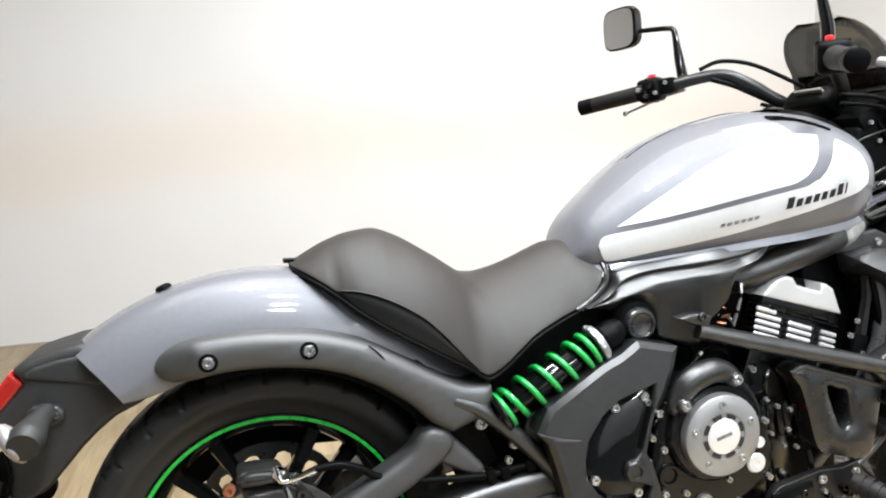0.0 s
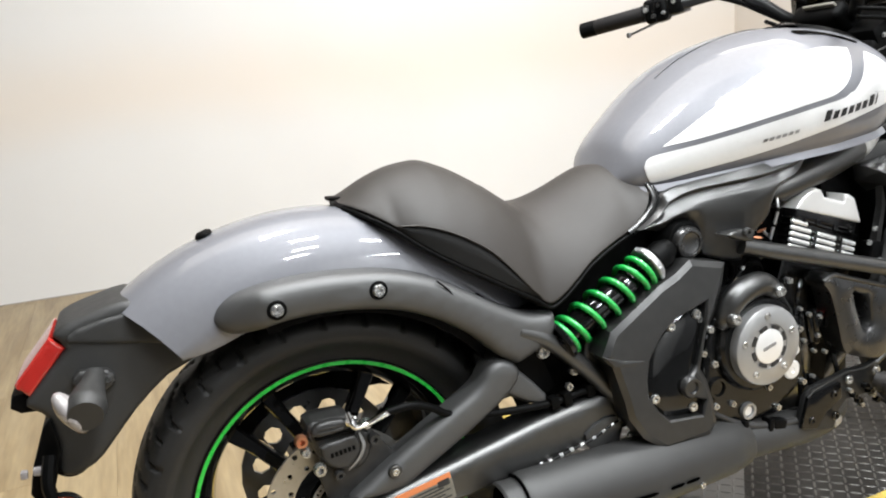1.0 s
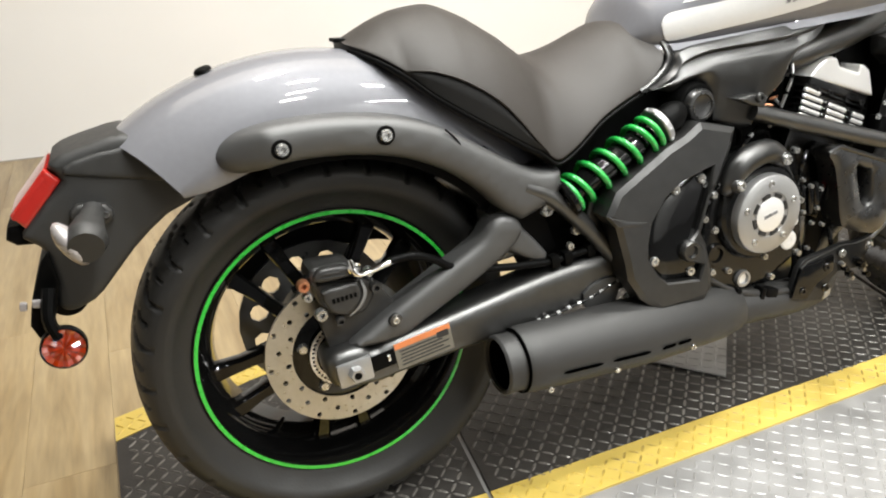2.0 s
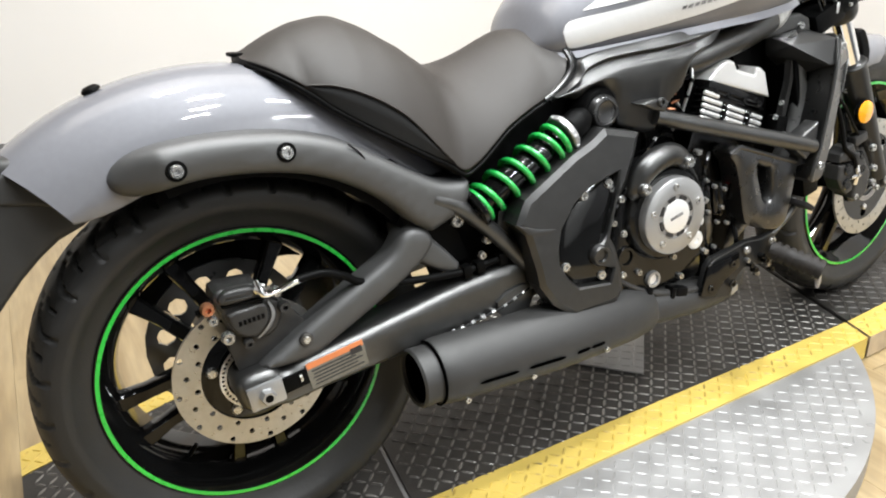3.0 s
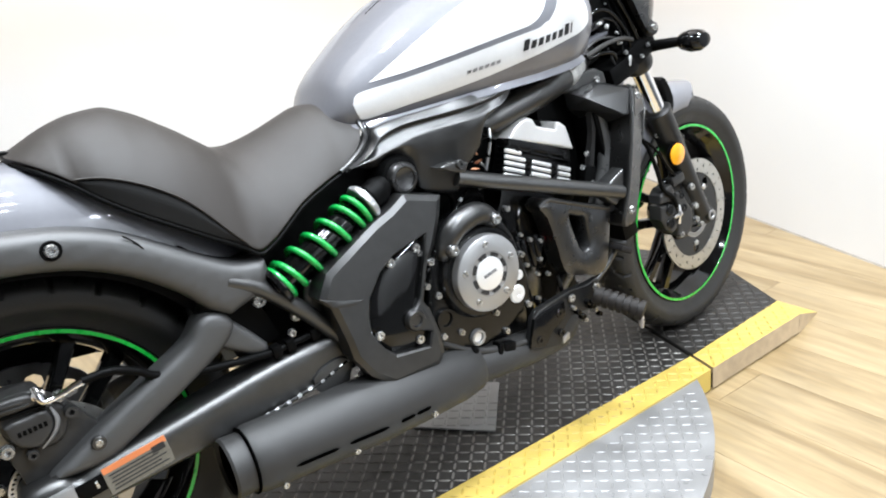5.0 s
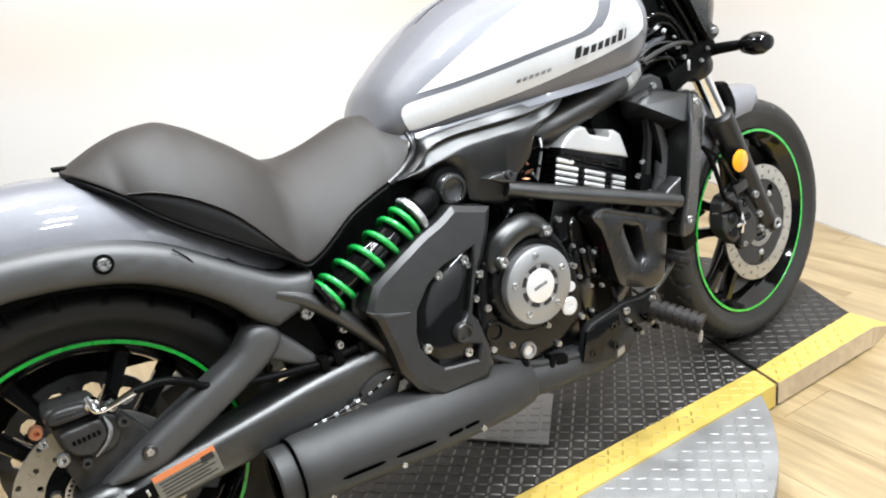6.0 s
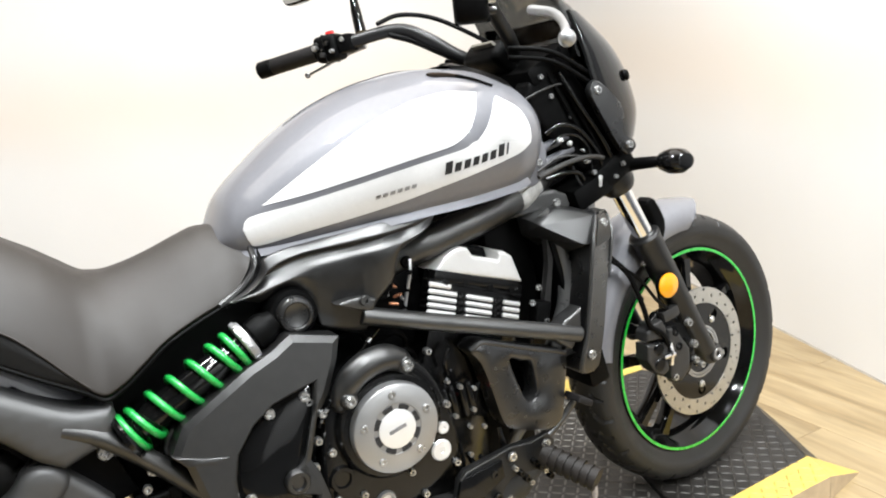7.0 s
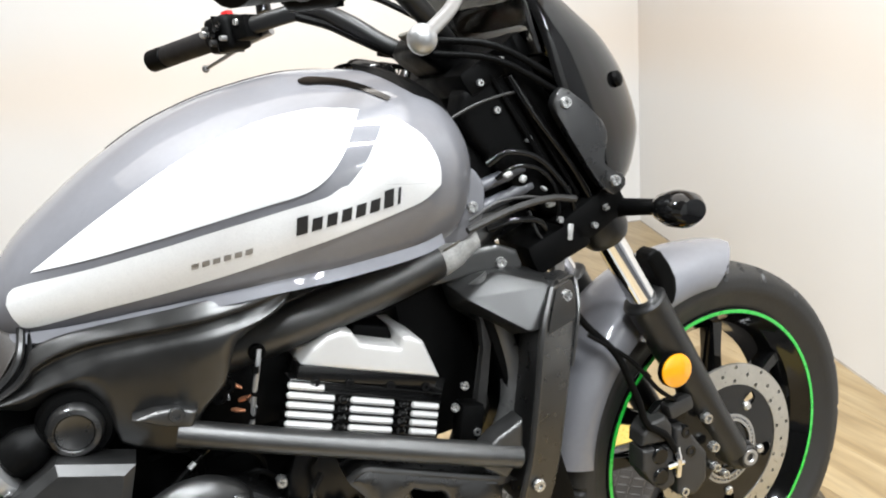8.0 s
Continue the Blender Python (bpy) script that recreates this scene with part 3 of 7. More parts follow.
tread(lugs(lambda x, y: inside(x, y, SQUARE) and inside(x, y - 0.012, SQUARE), 0.6, 1.1, -0.1, 0.3, 0.0065, 0.0215, 0.0235, 0.0062, 0.0016, 2), PLATESILVER, floor_plate, "raised tread lugs")


# ---- the motorcycle ----
motorcycle = tagged(new("motorcycle"), "grey and white cruiser motorcycle with green wheel stripes on a platform", "motorcycle")
motorcycle.matrix_world = pose(0, -0.0195, 0, -3.57, 0, 0)


def drilled_ring(bm, r0, r1, rows, n, hole, h, thick, m, skip=None, skew=0.0):
    """A flat ring of cells, those that skip(row, cell) leaves have a round hole right through."""
    grid = {}

    def vert(rr, aa, z):
        key = (round(rr, 6), round(aa % (2 * math.pi), 6) % round(2 * math.pi, 6), z)
        if key not in grid:
            grid[key] = bm.verts.new(m @ Vector((rr * math.cos(aa), rr * math.sin(aa), z)))
        return grid[key]

    da, dr = 2 * math.pi / n, (r1 - r0) / rows
    for i in range(rows):
        for k in range(n):
            ra, rb, a, b = r0 + i * dr, r0 + (i + 1) * dr, k * da, (k + 1) * da
            rc, ac = (ra + rb) / 2, (a + b) / 2
            spots = [(ra, a), (ra, ac), (ra, b), (rc, b), (rb, b), (rb, ac), (rb, a), (rc, a)]
            tops, lows = [vert(x, y, h) for x, y in spots], [vert(x, y, h - thick) for x, y in spots]
            if skip and skip(i, k):
                bm.faces.new(tops)
                bm.faces.new(list(reversed(lows)))
            else:
                ring = []
                for q in range(8):
                    t = math.atan2(spots[q][0] - rc, (spots[q][1] - ac) * rc)
                    ring.append((rc + hole * math.sin(t), ac + hole * math.cos(t) / rc))
                up = [bm.verts.new(m @ Vector((x * math.cos(y), x * math.sin(y), h))) for x, y in ring]
                dn = [bm.verts.new(m @ Vector((x * math.cos(y), x * math.sin(y), h - thick))) for x, y in ring]
                for q in range(8):
                    w = (q + 1) % 8
                    bm.faces.new((tops[q], tops[w], up[w], up[q]))
                    bm.faces.new((lows[w], lows[q], dn[q], dn[w]))
                    bm.faces.new((up[q], up[w], dn[w], dn[q]))
            if i == 0:
                bm.faces.new((tops[1], tops[0], lows[0], lows[1]))
                bm.faces.new((tops[2], tops[1], lows[1], lows[2]))
            if i == rows - 1:
                bm.faces.new((tops[5], tops[4], lows[4], lows[5]))
                bm.faces.new((tops[6], tops[5], lows[5], lows[6]))
    return bm


def tyre_mesh(m, outer, half, rim, rimhalf, blocks, ground):
    """A tyre with curved grooves cut into its tread."""
    prof = [(rim - 0.006, rimhalf - 0.004), (rim + 0.004, rimhalf + 0.003), (rim + 0.014, rimhalf + 0.005)]
    prof += [(rim + (outer - rim) * q, rimhalf + (half - rimhalf) * s) for q, s in ((0.32, 0.75), (0.45, 1.0), (0.52, 1.02), (0.60, 1.0))]
    for q in range(1, 15):
        a = q / 15
        prof.append((rim + (outer - rim) * (0.60 + 0.40 * math.sin(a * math.pi / 2) ** 0.9), half * math.cos(a * math.pi / 2) ** 0.85))
    prof.append((outer, 0.0))
    prof += [(r, -h) for r, h in reversed(prof[:-1])]
    verts, faces, n, k = [], [], 480, len(prof)
    for q in range(n):
        a = 2 * math.pi * q / n
        for r, h in prof:
            f = abs(h) / half
            side = 0 if h >= 0 else 0.5
            if r > rim + (outer - rim) * 0.56 and 0.10 < f < 0.99:
                line = ((a * blocks / (2 * math.pi)) + side - 0.75 * f - 0.30 * math.sin(3.0 * f)) % 1
                if line < 0.11 or (0.40 < f < 0.85 and 0.5 < line < 0.57):
                    r -= 0.0055
            p = m @ Vector((r * math.cos(a), r * math.sin(a), h))
            p.z = max(p.z, ground)
            verts.append(p)
    for q in range(n):
        for i in range(k - 1):
            a, b = q * k + i, (q + 1) % n * k + i
            faces.append((a, a + 1, b + 1, b))
    bm = mb()
    vs = [bm.verts.new(p) for p in verts]
    for f in faces:
        bm.faces.new([vs[i] for i in f])
    return bm


def wheel(name, m, outer, half, rim, rimhalf, turn, label, blocks):
    """A black cast wheel of five twin spokes, with its tyre, stripe and valve."""
    bm = mb()
    o = rim + 0.0045
    prof = [(o, rimhalf), (o - 0.002, rimhalf + 0.003), (rim - 0.006, rimhalf + 0.002), (rim - 0.012, rimhalf - 0.006), (rim - 0.022, rimhalf - 0.02), (rim - 0.032, 0.014)]
    prof += [(rim - 0.040, -0.018), (rim - 0.043, -rimhalf - 0.006), (o - 0.002, -rimhalf - 0.003), (o, -rimhalf)] + [(o - 0.004, -rimhalf + 0.01), (o - 0.016, 0), (o - 0.004, rimhalf - 0.01)]
    lathe(bm, prof, m, 96, closed=True)
    ob = part(name, bm, BLACK, motorcycle, label)
    bm = lathe(mb(), [(0.0, 0.062), (0.030, 0.062), (0.036, 0.055), (0.046, 0.03), (0.050, 0), (0.046, -0.03), (0.036, -0.055), (0.03, -0.062), (0, -0.062)], m, 40)
    part("hub", bm, BLACK, ob)
    for s in range(5):
        for sign in (-1, 1):
            a = radians(turn + 72 * s)
            u, v = Vector((math.cos(a), math.sin(a), 0)), Vector((-math.sin(a), math.cos(a), 0)) * sign
            rings = []
            for r, off, wid, dep, hh in ((0.036, 0.018, 0.013, 0.026, 0.006), (0.08, 0.026, 0.0115, 0.020, 0.008), (0.15, 0.033, 0.0105, 0.016, 0.006), (rim - 0.026, 0.041, 0.015, 0.016, 0.002)):
                c = u * r + v * off
                rings.append([m @ (c + v * (x * wid) + Vector((0, 0, hh + y * dep))) for x, y in ((-0.7, 1), (0.7, 1), (1, 0.7), (1, -0.7), (0.7, -1), (-0.7, -1), (-1, -0.7), (-1, 0.7))])
            part("spoke", loft(mb(), rings), BLACK, ob)
    part("tyre", tyre_mesh(m, outer, half, rim + 0.006, rimhalf, blocks, -AXLE), RUBBER, ob, "black rubber tyre with curved tread grooves")
    for side in (1, -1):
        h = rimhalf + 0.0032
        ring = [(rim - 0.0052, h * side), (rim - 0.0048, (h + 0.0006) * side), (rim + 0.0008, (h + 0.0006) * side), (rim + 0.0012, (h - 0.002) * side)]
        part("rim_stripe", lathe(mb(), ring, m, 128), GREEN, ob, "bright green rim stripe")
    a = radians(turn + 36)
    u = Vector((math.cos(a), math.sin(a), 0))
    bm = tube(mb(), [m @ (u * (rim - 0.02)), m @ (u * (rim - 0.045) + Vector((0, 0, 0.004))), m @ (u * (rim - 0.058) + Vector((0, 0, 0.006)))], [0.0045, 0.004, 0.0032], 10, 2)
    part("valve_stem", bm, DULL, ob)
    return ob


# rear wheel with its disc
RW = outward(0, 0, 0)
rear_wheel = wheel("rear_wheel", RW, 0.3180, 0.083, 0.2300, 0.058, 198, "black twin-spoke rear wheel", 28)
part("brake_disc", drilled_ring(mb(), 0.083, 0.126, 3, 48, 0.0046, 0.0815, 0.005, RW, lambda i, k: (k + 2 * i) % 4 != 0), STEEL, rear_wheel, "drilled steel brake disc")
bm = mb()
lathe(bm, [(0.035, 0.0795), (0.084, 0.0795), (0.087, 0.0775), (0.087, 0.074), (0.035, 0.074)], RW, 60, closed=True)
part("disc_carrier", bm, BLACK, rear_wheel, "black disc carrier")
for q in range(5):
    a = radians(20 + 72 * q)
    part("disc_button", bolt_mesh(mb(), RW @ Matrix.Translation((0.067 * math.cos(a), 0.067 * math.sin(a), 0.079)), 0.0092, 0.008, False), BOLT, rear_wheel)
part("tone_ring", drilled_ring(mb(), 0.046, 0.057, 1, 44, 0.0026, 0.092, 0.003, RW), BRIGHT, rear_wheel, "slotted silver sensor ring")
sprocket_bm = drilled_ring(mb(), 0.070, 0.140, 1, 12, 0.0165, -0.078, 0.006, RW)
part("sprocket", sprocket_bm, PIPE, rear_wheel, "steel drive sprocket on the far side")

# swingarm
bm = plate(mb(), [(-0.044, 0.020), (-0.028, 0.034), (0.012, 0.036), (0.03, 0.024), (0.064, 0.034), (0.16, 0.050), (0.25, 0.066), (0.34, 0.082), (0.45, 0.094), (0.56, 0.10), (0.56, 0.03), (0.47, 0.016), (0.36, 0.002), (0.27, -0.009), (0.19, -0.016), (0.13, -0.022), (0.07, -0.028), (0.03, -0.034), (-0.028, -0.026), (-0.042, -0.010)], -0.162, -0.100, 0.017, 3, 6)
swingarm = part("swingarm", bm, FRAME, motorcycle, "satin charcoal swingarm with an upper brace")
bm = plate(mb(), [(0.000, 0.034), (0.030, 0.056), (0.092, 0.092), (0.173, 0.134), (0.225, 0.163), (0.247, 0.190), (0.268, 0.199), (0.292, 0.190), (0.302, 0.165), (0.275, 0.134), (0.208, 0.094), (0.125, 0.052), (0.075, 0.030)], -0.158, -0.112, 0.015, 4, 5)
part("brace", bm, STRUT, swingarm, "grey upper brace")
bm = plate(mb(), [(0.252, 0.196), (0.285, 0.196), (0.305, 0.170), (0.352, 0.115), (0.338, 0.098), (0.285, 0.128), (0.262, 0.15)], -0.146, -0.085, 0.010, 2, 3)
part("gusset", bm, STRUT, swingarm)
bm = tube(mb(), [(0.27, -0.135, 0.185), (0.28, -0.09, 0.20), (0.28, 0.09, 0.20), (0.27, 0.135, 0.185)], 0.02, 12, 4)
part("cross_tube", bm, FRAME, swingarm)
bm = plate(mb(), [(-0.03, 0.04), (0.07, 0.034), (0.16, 0.05), (0.34, 0.082), (0.56, 0.10), (0.56, 0.03), (0.36, 0.002), (0.13, -0.022), (-0.03, -0.03)], 0.112, 0.16, 0.008, 2)
part("far_arm", bm, FRAME, swingarm)
bm = plate(mb(), [(-0.15, 0.08), (-0.11, 0.165), (0.0, 0.200), (0.12, 0.190), (0.32, 0.158), (0.34, 0.09), (0.20, 0.095), (0.13, 0.115), (0.05, 0.118), (-0.05, 0.112), (-0.10, 0.085)], 0.085, 0.125, 0.006, 2)
part("chain_guard", bm, DULL, swingarm, "black far-side chain guard")
bolt(swingarm, 0.070, -0.156, 0.068, 0.011, 0.006, FRAME)
bolt(swingarm, 0.070, -0.161, 0.068, 0.006, 0.003)
bm = block(mb(), pose(-0.004, -0.150, 0.0, 0, -6, 0), (0.056, 0.034, 0.040), 0.004)
part("axle_block", bm, ALU, swingarm, "silver chain adjuster block")
bm = lathe(mb(), [(0, 0.006), (0.006, 0.006), (0.006, 0.013), (0.0105, 0.013), (0.013, 0.008), (0.013, 0)], outward(-0.004, -0.166, 0.0), 6)
part("axle_nut", bm, ALU, swingarm)
# black disc over the nut's hollow, painting the shade of its hole
bm = lathe(mb(), [(0, 0.0135), (0.0062, 0.0135), (0.0066, 0.0125)], outward(-0.004, -0.166, 0.0), 16)
part("axle_bore_disc", bm, DULL, swingarm)
bm = tube(mb(), [(0.022, -0.158, 0.004), (0.058, -0.158, 0.010)], 0.005, 10, 1)
part("adjuster_bolt", bm, BOLT, swingarm)
bm = lathe(mb(), [(0, 0.004), (0.009, 0.004), (0.0095, 0)], Matrix.Translation((0.050, -0.158, 0.0085)) @ Matrix.Rotation(radians(80), 4, "Y"), 6)
part("lock_nut", bm, BOLT, swingarm)
# raised black block whose colour stands for shade in the slot
bm = block(mb(), pose(0.042, -0.1615, 0.006, 0, -8, 0), (0.05, 0.004, 0.026), 0.001)
part("adjuster_slot", bm, DULL, swingarm)
# sticker on the arm
L0 = pose(0.112, -0.1632, 0.013, 0, -8.5, 0)
part("warning_label", block(mb(), L0, (0.098, 0.0012, 0.046), 0.0004, 1), PAPER, swingarm, "worn paper warning sticker")
part("label_stripe", block(mb(), L0 @ Matrix.Translation((0, -0.0006, 0.018)), (0.096, 0.0012, 0.010), 0.0003, 1), ORANGE, swingarm, "orange sticker stripe")
for row in range(5):
    part("label_text", block(mb(), L0 @ Matrix.Translation((-0.004 * (row % 2), -0.0006, 0.008 - 0.006 * row)), (0.084 - 0.012 * (row % 2), 0.0012, 0.0022), 0), INK, swingarm)
part("label_symbol", block(mb(), L0 @ Matrix.Translation((0.034, -0.0007, 0.010)), (0.020, 0.0013, 0.011), 0), INK, swingarm)

# rear caliper, its bracket and hose
bm = plate(mb(), [(0.049, 0.134), (0.066, 0.106), (0.086, 0.078), (0.094, 0.058), (0.049, 0.040), (-0.008, 0.030), (-0.030, 0.030), (-0.040, 0.074), (-0.034, 0.098), (0.01, 0.12)], -0.128, -0.108, 0.003, 0)
part("caliper_bracket", bm, CALIPER, motorcycle, "dark grey rear caliper bracket")
bm = plate(mb(), [(-0.049, 0.163), (-0.040, 0.171), (0.008, 0.169), (0.020, 0.160), (0.027, 0.145), (0.043, 0.133), (0.047, 0.113), (0.035, 0.087), (0.012, 0.079), (-0.021, 0.090), (-0.037, 0.108), (-0.042, 0.133), (-0.050, 0.150)], -0.137, -0.088, 0.007, 2, 3)
rear_caliper = part("rear_caliper", bm, CALIPER, motorcycle, "dark grey cast rear brake caliper")
bm = plate(mb(), [(-0.040, 0.165), (-0.030, 0.170), (0.004, 0.168), (0.012, 0.160), (0.008, 0.149), (-0.036, 0.148), (-0.045, 0.156)], -0.146, -0.13, 0.006, 2, 3)
part("caliper_shoulder", bm, CALIPER, rear_caliper)
bm = plate(mb(), [(-0.036, 0.133), (-0.006, 0.137), (0.021, 0.138), (0.025, 0.112), (0.012, 0.096), (-0.004, 0.090), (-0.026, 0.100)], -0.148, -0.13, 0.005, 2, 2)
part("piston_cover", bm, CALIPER, rear_caliper)
bm = tube(mb(), [(0.026, -0.146, 0.140), (0.030, -0.148, 0.120), (0.020, -0.148, 0.100), (0.002, -0.147, 0.086)], [0.002, 0.0045, 0.0045, 0.002], 8, 4, 0.5)
part("cover_blade", bm, ALU, rear_caliper, "bright cover edge")
for x, z, length in ((-0.020, 0.161, 0.028), (-0.016, 0.155, 0.038)):
    part("cast_rib", block(mb(), pose(x, -0.1455, z, 0, 2, 0), (length, 0.005, 0.0035), 0.0015), CALIPER, rear_caliper)
bm = block(mb(), pose(-0.010, -0.138, 0.1445, 0, 3, 0), (0.062, 0.012, 0.004), 0.001)
part("body_joint", bm, DULL, rear_caliper)
for k in range(6):
    part("cast_mark", block(mb(), pose(-0.020 + 0.0068 * k, -0.1486, 0.117 + 0.0006 * k, 0, -4, 0), (0.0046, 0.001, 0.0075), 0.0003, 1), DULL, rear_caliper)
for x, z, r, mm in ((-0.061, 0.149, 0.010, COPPER), (0.049, 0.122, 0.0095, CALIPER), (0.040, 0.150, 0.008, BOLT), (-0.057, 0.130, 0.0075, BOLT), (-0.040, 0.097, 0.010, BOLT), (-0.012, 0.080, 0.008, CALIPER)):
    bolt(rear_caliper, x, -0.136, z, r, 0.012, mm)
bm = tube(mb(), [(-0.075, -0.128, 0.140), (-0.062, -0.130, 0.146), (-0.050, -0.128, 0.158)], 0.006, 8, 3)
part("slide_boot", bm, DULL, rear_caliper)
bm = lathe(mb(), [(0, 0.014), (0.007, 0.014), (0.010, 0.011), (0.0105, 0)], outward(0.016, -0.140, 0.163), 8)
part("banjo_bolt", bm, CHROME, rear_caliper)
bm = tube(mb(), [(0.012, -0.146, 0.176), (0.015, -0.152, 0.162), (0.020, -0.154, 0.154), (0.037, -0.154, 0.154), (0.062, -0.152, 0.160), (0.076, -0.151, 0.163)], [0.0045, 0.006, 0.005, 0.0042, 0.0055, 0.006], 10, 4)
part("hose_union", bm, CHROME, rear_caliper, "bright metal hose union")
bm = tube(mb(), [(0.072, -0.151, 0.163), (0.112, -0.150, 0.163), (0.147, -0.148, 0.148), (0.174, -0.147, 0.130), (0.241, -0.147, 0.112), (0.345, -0.147, 0.100), (0.39, -0.147, 0.102), (0.48, -0.147, 0.112), (0.55, -0.13, 0.13)], 0.0065, 10, 4)
part("rear_brake_hose", bm, DULL, motorcycle, "black rear brake hose")
for x, z in ((0.36, 0.100), (0.385, 0.102), (0.43, 0.106)):
    part("hose_clip", block(mb(), pose(x, -0.148, z, 0, -8, 0), (0.016, 0.018, 0.022), 0.003), DULL, motorcycle)

# rear fender
bm = mb()
rings = []
for q in range(29):
    a = radians(126.5 - 78 * q / 24)
    tail = max(0.0, (6 - q) / 6)
    half = [(0, 0.4740), (0.028, 0.4725), (0.055, 0.467), (0.080, 0.455), (0.100, 0.434), (0.112, 0.408), (0.118, 0.378), (0.119, 0.345 + 0.022 * tail ** 3)]
    prof = [(-y, r) for y, r in reversed(half)] + half[1:]
    inner = [(y * 0.965, r - 0.004) for y, r in reversed(prof)]
    ring = []
    for y, r in prof + inner:
        lag = radians(-3.2) * tail * (abs(y) / 0.119) ** 2
        ring.append((r * math.cos(a + lag), y, r * math.sin(a + lag)))
    rings.append(ring)
loft(bm, rings)
rear_fender = part("rear_fender", bm, PAINT, motorcycle, "glossy grey rounded rear fender", 50)
for x, z, tilt in ((-0.135, 0.4555, -17),):
    bm = lathe(mb(), [(0, 0.007), (0.009, 0.007), (0.013, 0.004), (0.014, 0)], pose(x, 0, z, 0, tilt, 0), 16)
    part("fender_plug", bm, DULL, rear_fender, "black rubber plug")
part("seat_hook", block(mb(), pose(0.072, 0, 0.480, 0, 4, 0), (0.020, 0.03, 0.006), 0.002), DULL, rear_fender)

# strut beside the fender
bm = plate(mb(), [(-0.152, 0.352), (-0.138, 0.371), (-0.110, 0.385), (-0.062, 0.392), (0.002, 0.392), (0.068, 0.385), (0.119, 0.374), (0.172, 0.354), (0.226, 0.322), (0.283, 0.286), (0.327, 0.264), (0.366, 0.259), (0.371, 0.258), (0.373, 0.252), (0.374, 0.230), (0.362, 0.210), (0.357, 0.206), (0.350, 0.203), (0.305, 0.187), (0.300, 0.186), (0.295, 0.188), (0.266, 0.208), (0.232, 0.244), (0.177, 0.285), (0.115, 0.315), (0.046, 0.331), (-0.020, 0.337), (-0.069, 0.335), (-0.118, 0.327), (-0.143, 0.334)], -0.165, -0.098, 0.019, 3, 6)
for v in bm.verts:
    if v.co.y < -0.12 and v.co.x < -0.085:
        v.co.y += 0.55 * (-0.085 - v.co.x)
strut = part("fender_strut", bm, STRUT, motorcycle, "charcoal metallic fender strut with two bright bolts")
for x, z in ((-0.068, 0.359), (0.081, 0.357)):
    # raised black ring, shade around the sunk bolt put into colour
    bm = lathe(mb(), [(0.010, 0.002), (0.0135, 0.002), (0.0145, 0.0)], outward(x, -0.1645, z), 20)
    part("bolt_recess", bm, DULL, strut)
    bolt(strut, x, -0.1645, z, 0.0095, 0.006)
bm = tube(mb(), [(0.173, -0.163, 0.352), (0.19, -0.163, 0.335), (0.20, -0.162, 0.318)], 0.0015, 6, 3)
part("panel_seam", bm, DULL, strut)
# inner guard between wheel and strut
bm = mb()
rings = []
for q in range(14):
    a = radians(104 - 88 * q / 13)
    top = 0.362 if q < 8 else 0.40
    prof = [(-0.116, 0.322), (-0.116, top), (-0.108, top), (-0.104, 0.350), (0.104, 0.350), (0.108, top), (0.116, top), (0.116, 0.322), (0.108, 0.340), (-0.108, 0.340)]
    rings.append([(r * math.cos(a), y, r * math.sin(a)) for y, r in prof])
loft(bm, rings)
part("inner_guard", bm, DULL, motorcycle, "black inner mudguard")

# seat
SX = [0.072, 0.087, 0.138, 0.177, 0.215, 0.254, 0.293, 0.331, 0.372, 0.395, 0.419, 0.465, 0.512, 0.550, 0.580, 0.598, 0.606]
ST = [0.477, 0.484, 0.508, 0.5185, 0.5215, 0.508, 0.482, 0.453, 0.4265, 0.4235, 0.4265, 0.4385, 0.4545, 0.4645, 0.463, 0.452, 0.438]
EX = [0.072, 0.093, 0.134, 0.168, 0.212, 0.258, 0.306, 0.340, 0.368, 0.386, 0.423, 0.455, 0.509, 0.553, 0.576, 0.594, 0.606]
EZ = [0.473, 0.463, 0.435, 0.405, 0.373, 0.343, 0.312, 0.291, 0.272, 0.279, 0.303, 0.325, 0.347, 0.362, 0.379, 0.402, 0.422]
WX = [0.072, 0.088, 0.105, 0.135, 0.18, 0.22, 0.26, 0.30, 0.345, 0.39, 0.43, 0.50, 0.55, 0.585, 0.60, 0.606]
WY = [0.030, 0.066, 0.090, 0.116, 0.136, 0.146, 0.152, 0.157, 0.160, 0.160, 0.155, 0.142, 0.133, 0.128, 0.116, 0.080]
SEAM_X = [0.140, 0.165, 0.190, 0.217, 0.244, 0.272, 0.300, 0.329, 0.350]
SEAM_Z = [0.436, 0.434, 0.427, 0.415, 0.399, 0.378, 0.348, 0.312, 0.288]


def seam_height(x):
    """Where the seat's top cover ends on its side and the tucked skirt begins."""
    low = flow(x, EX, EZ) + 0.003
    return max(low, flow(x, SEAM_X, SEAM_Z)) if 0.140 < x < 0.350 else low


def seat_top(x, s):
    """The cover at x, s from 0 at the crown to 1 at the seam; the bolster reaches further forward at the sides."""
    lag = 0.062 * s ** 1.25 * min(1.0, max(0.0, (x - 0.24) / 0.08)) * min(1.0, max(0.0, (0.54 - x) / 0.08))
    t, z, w = flow(x - lag, SX, ST), seam_height(x), flow(x, WX, WY)
    t = max(t, z + 0.004)
    return Vector((x, w * s, z + (t - z) * (1 - s ** 2.15) ** 0.86))


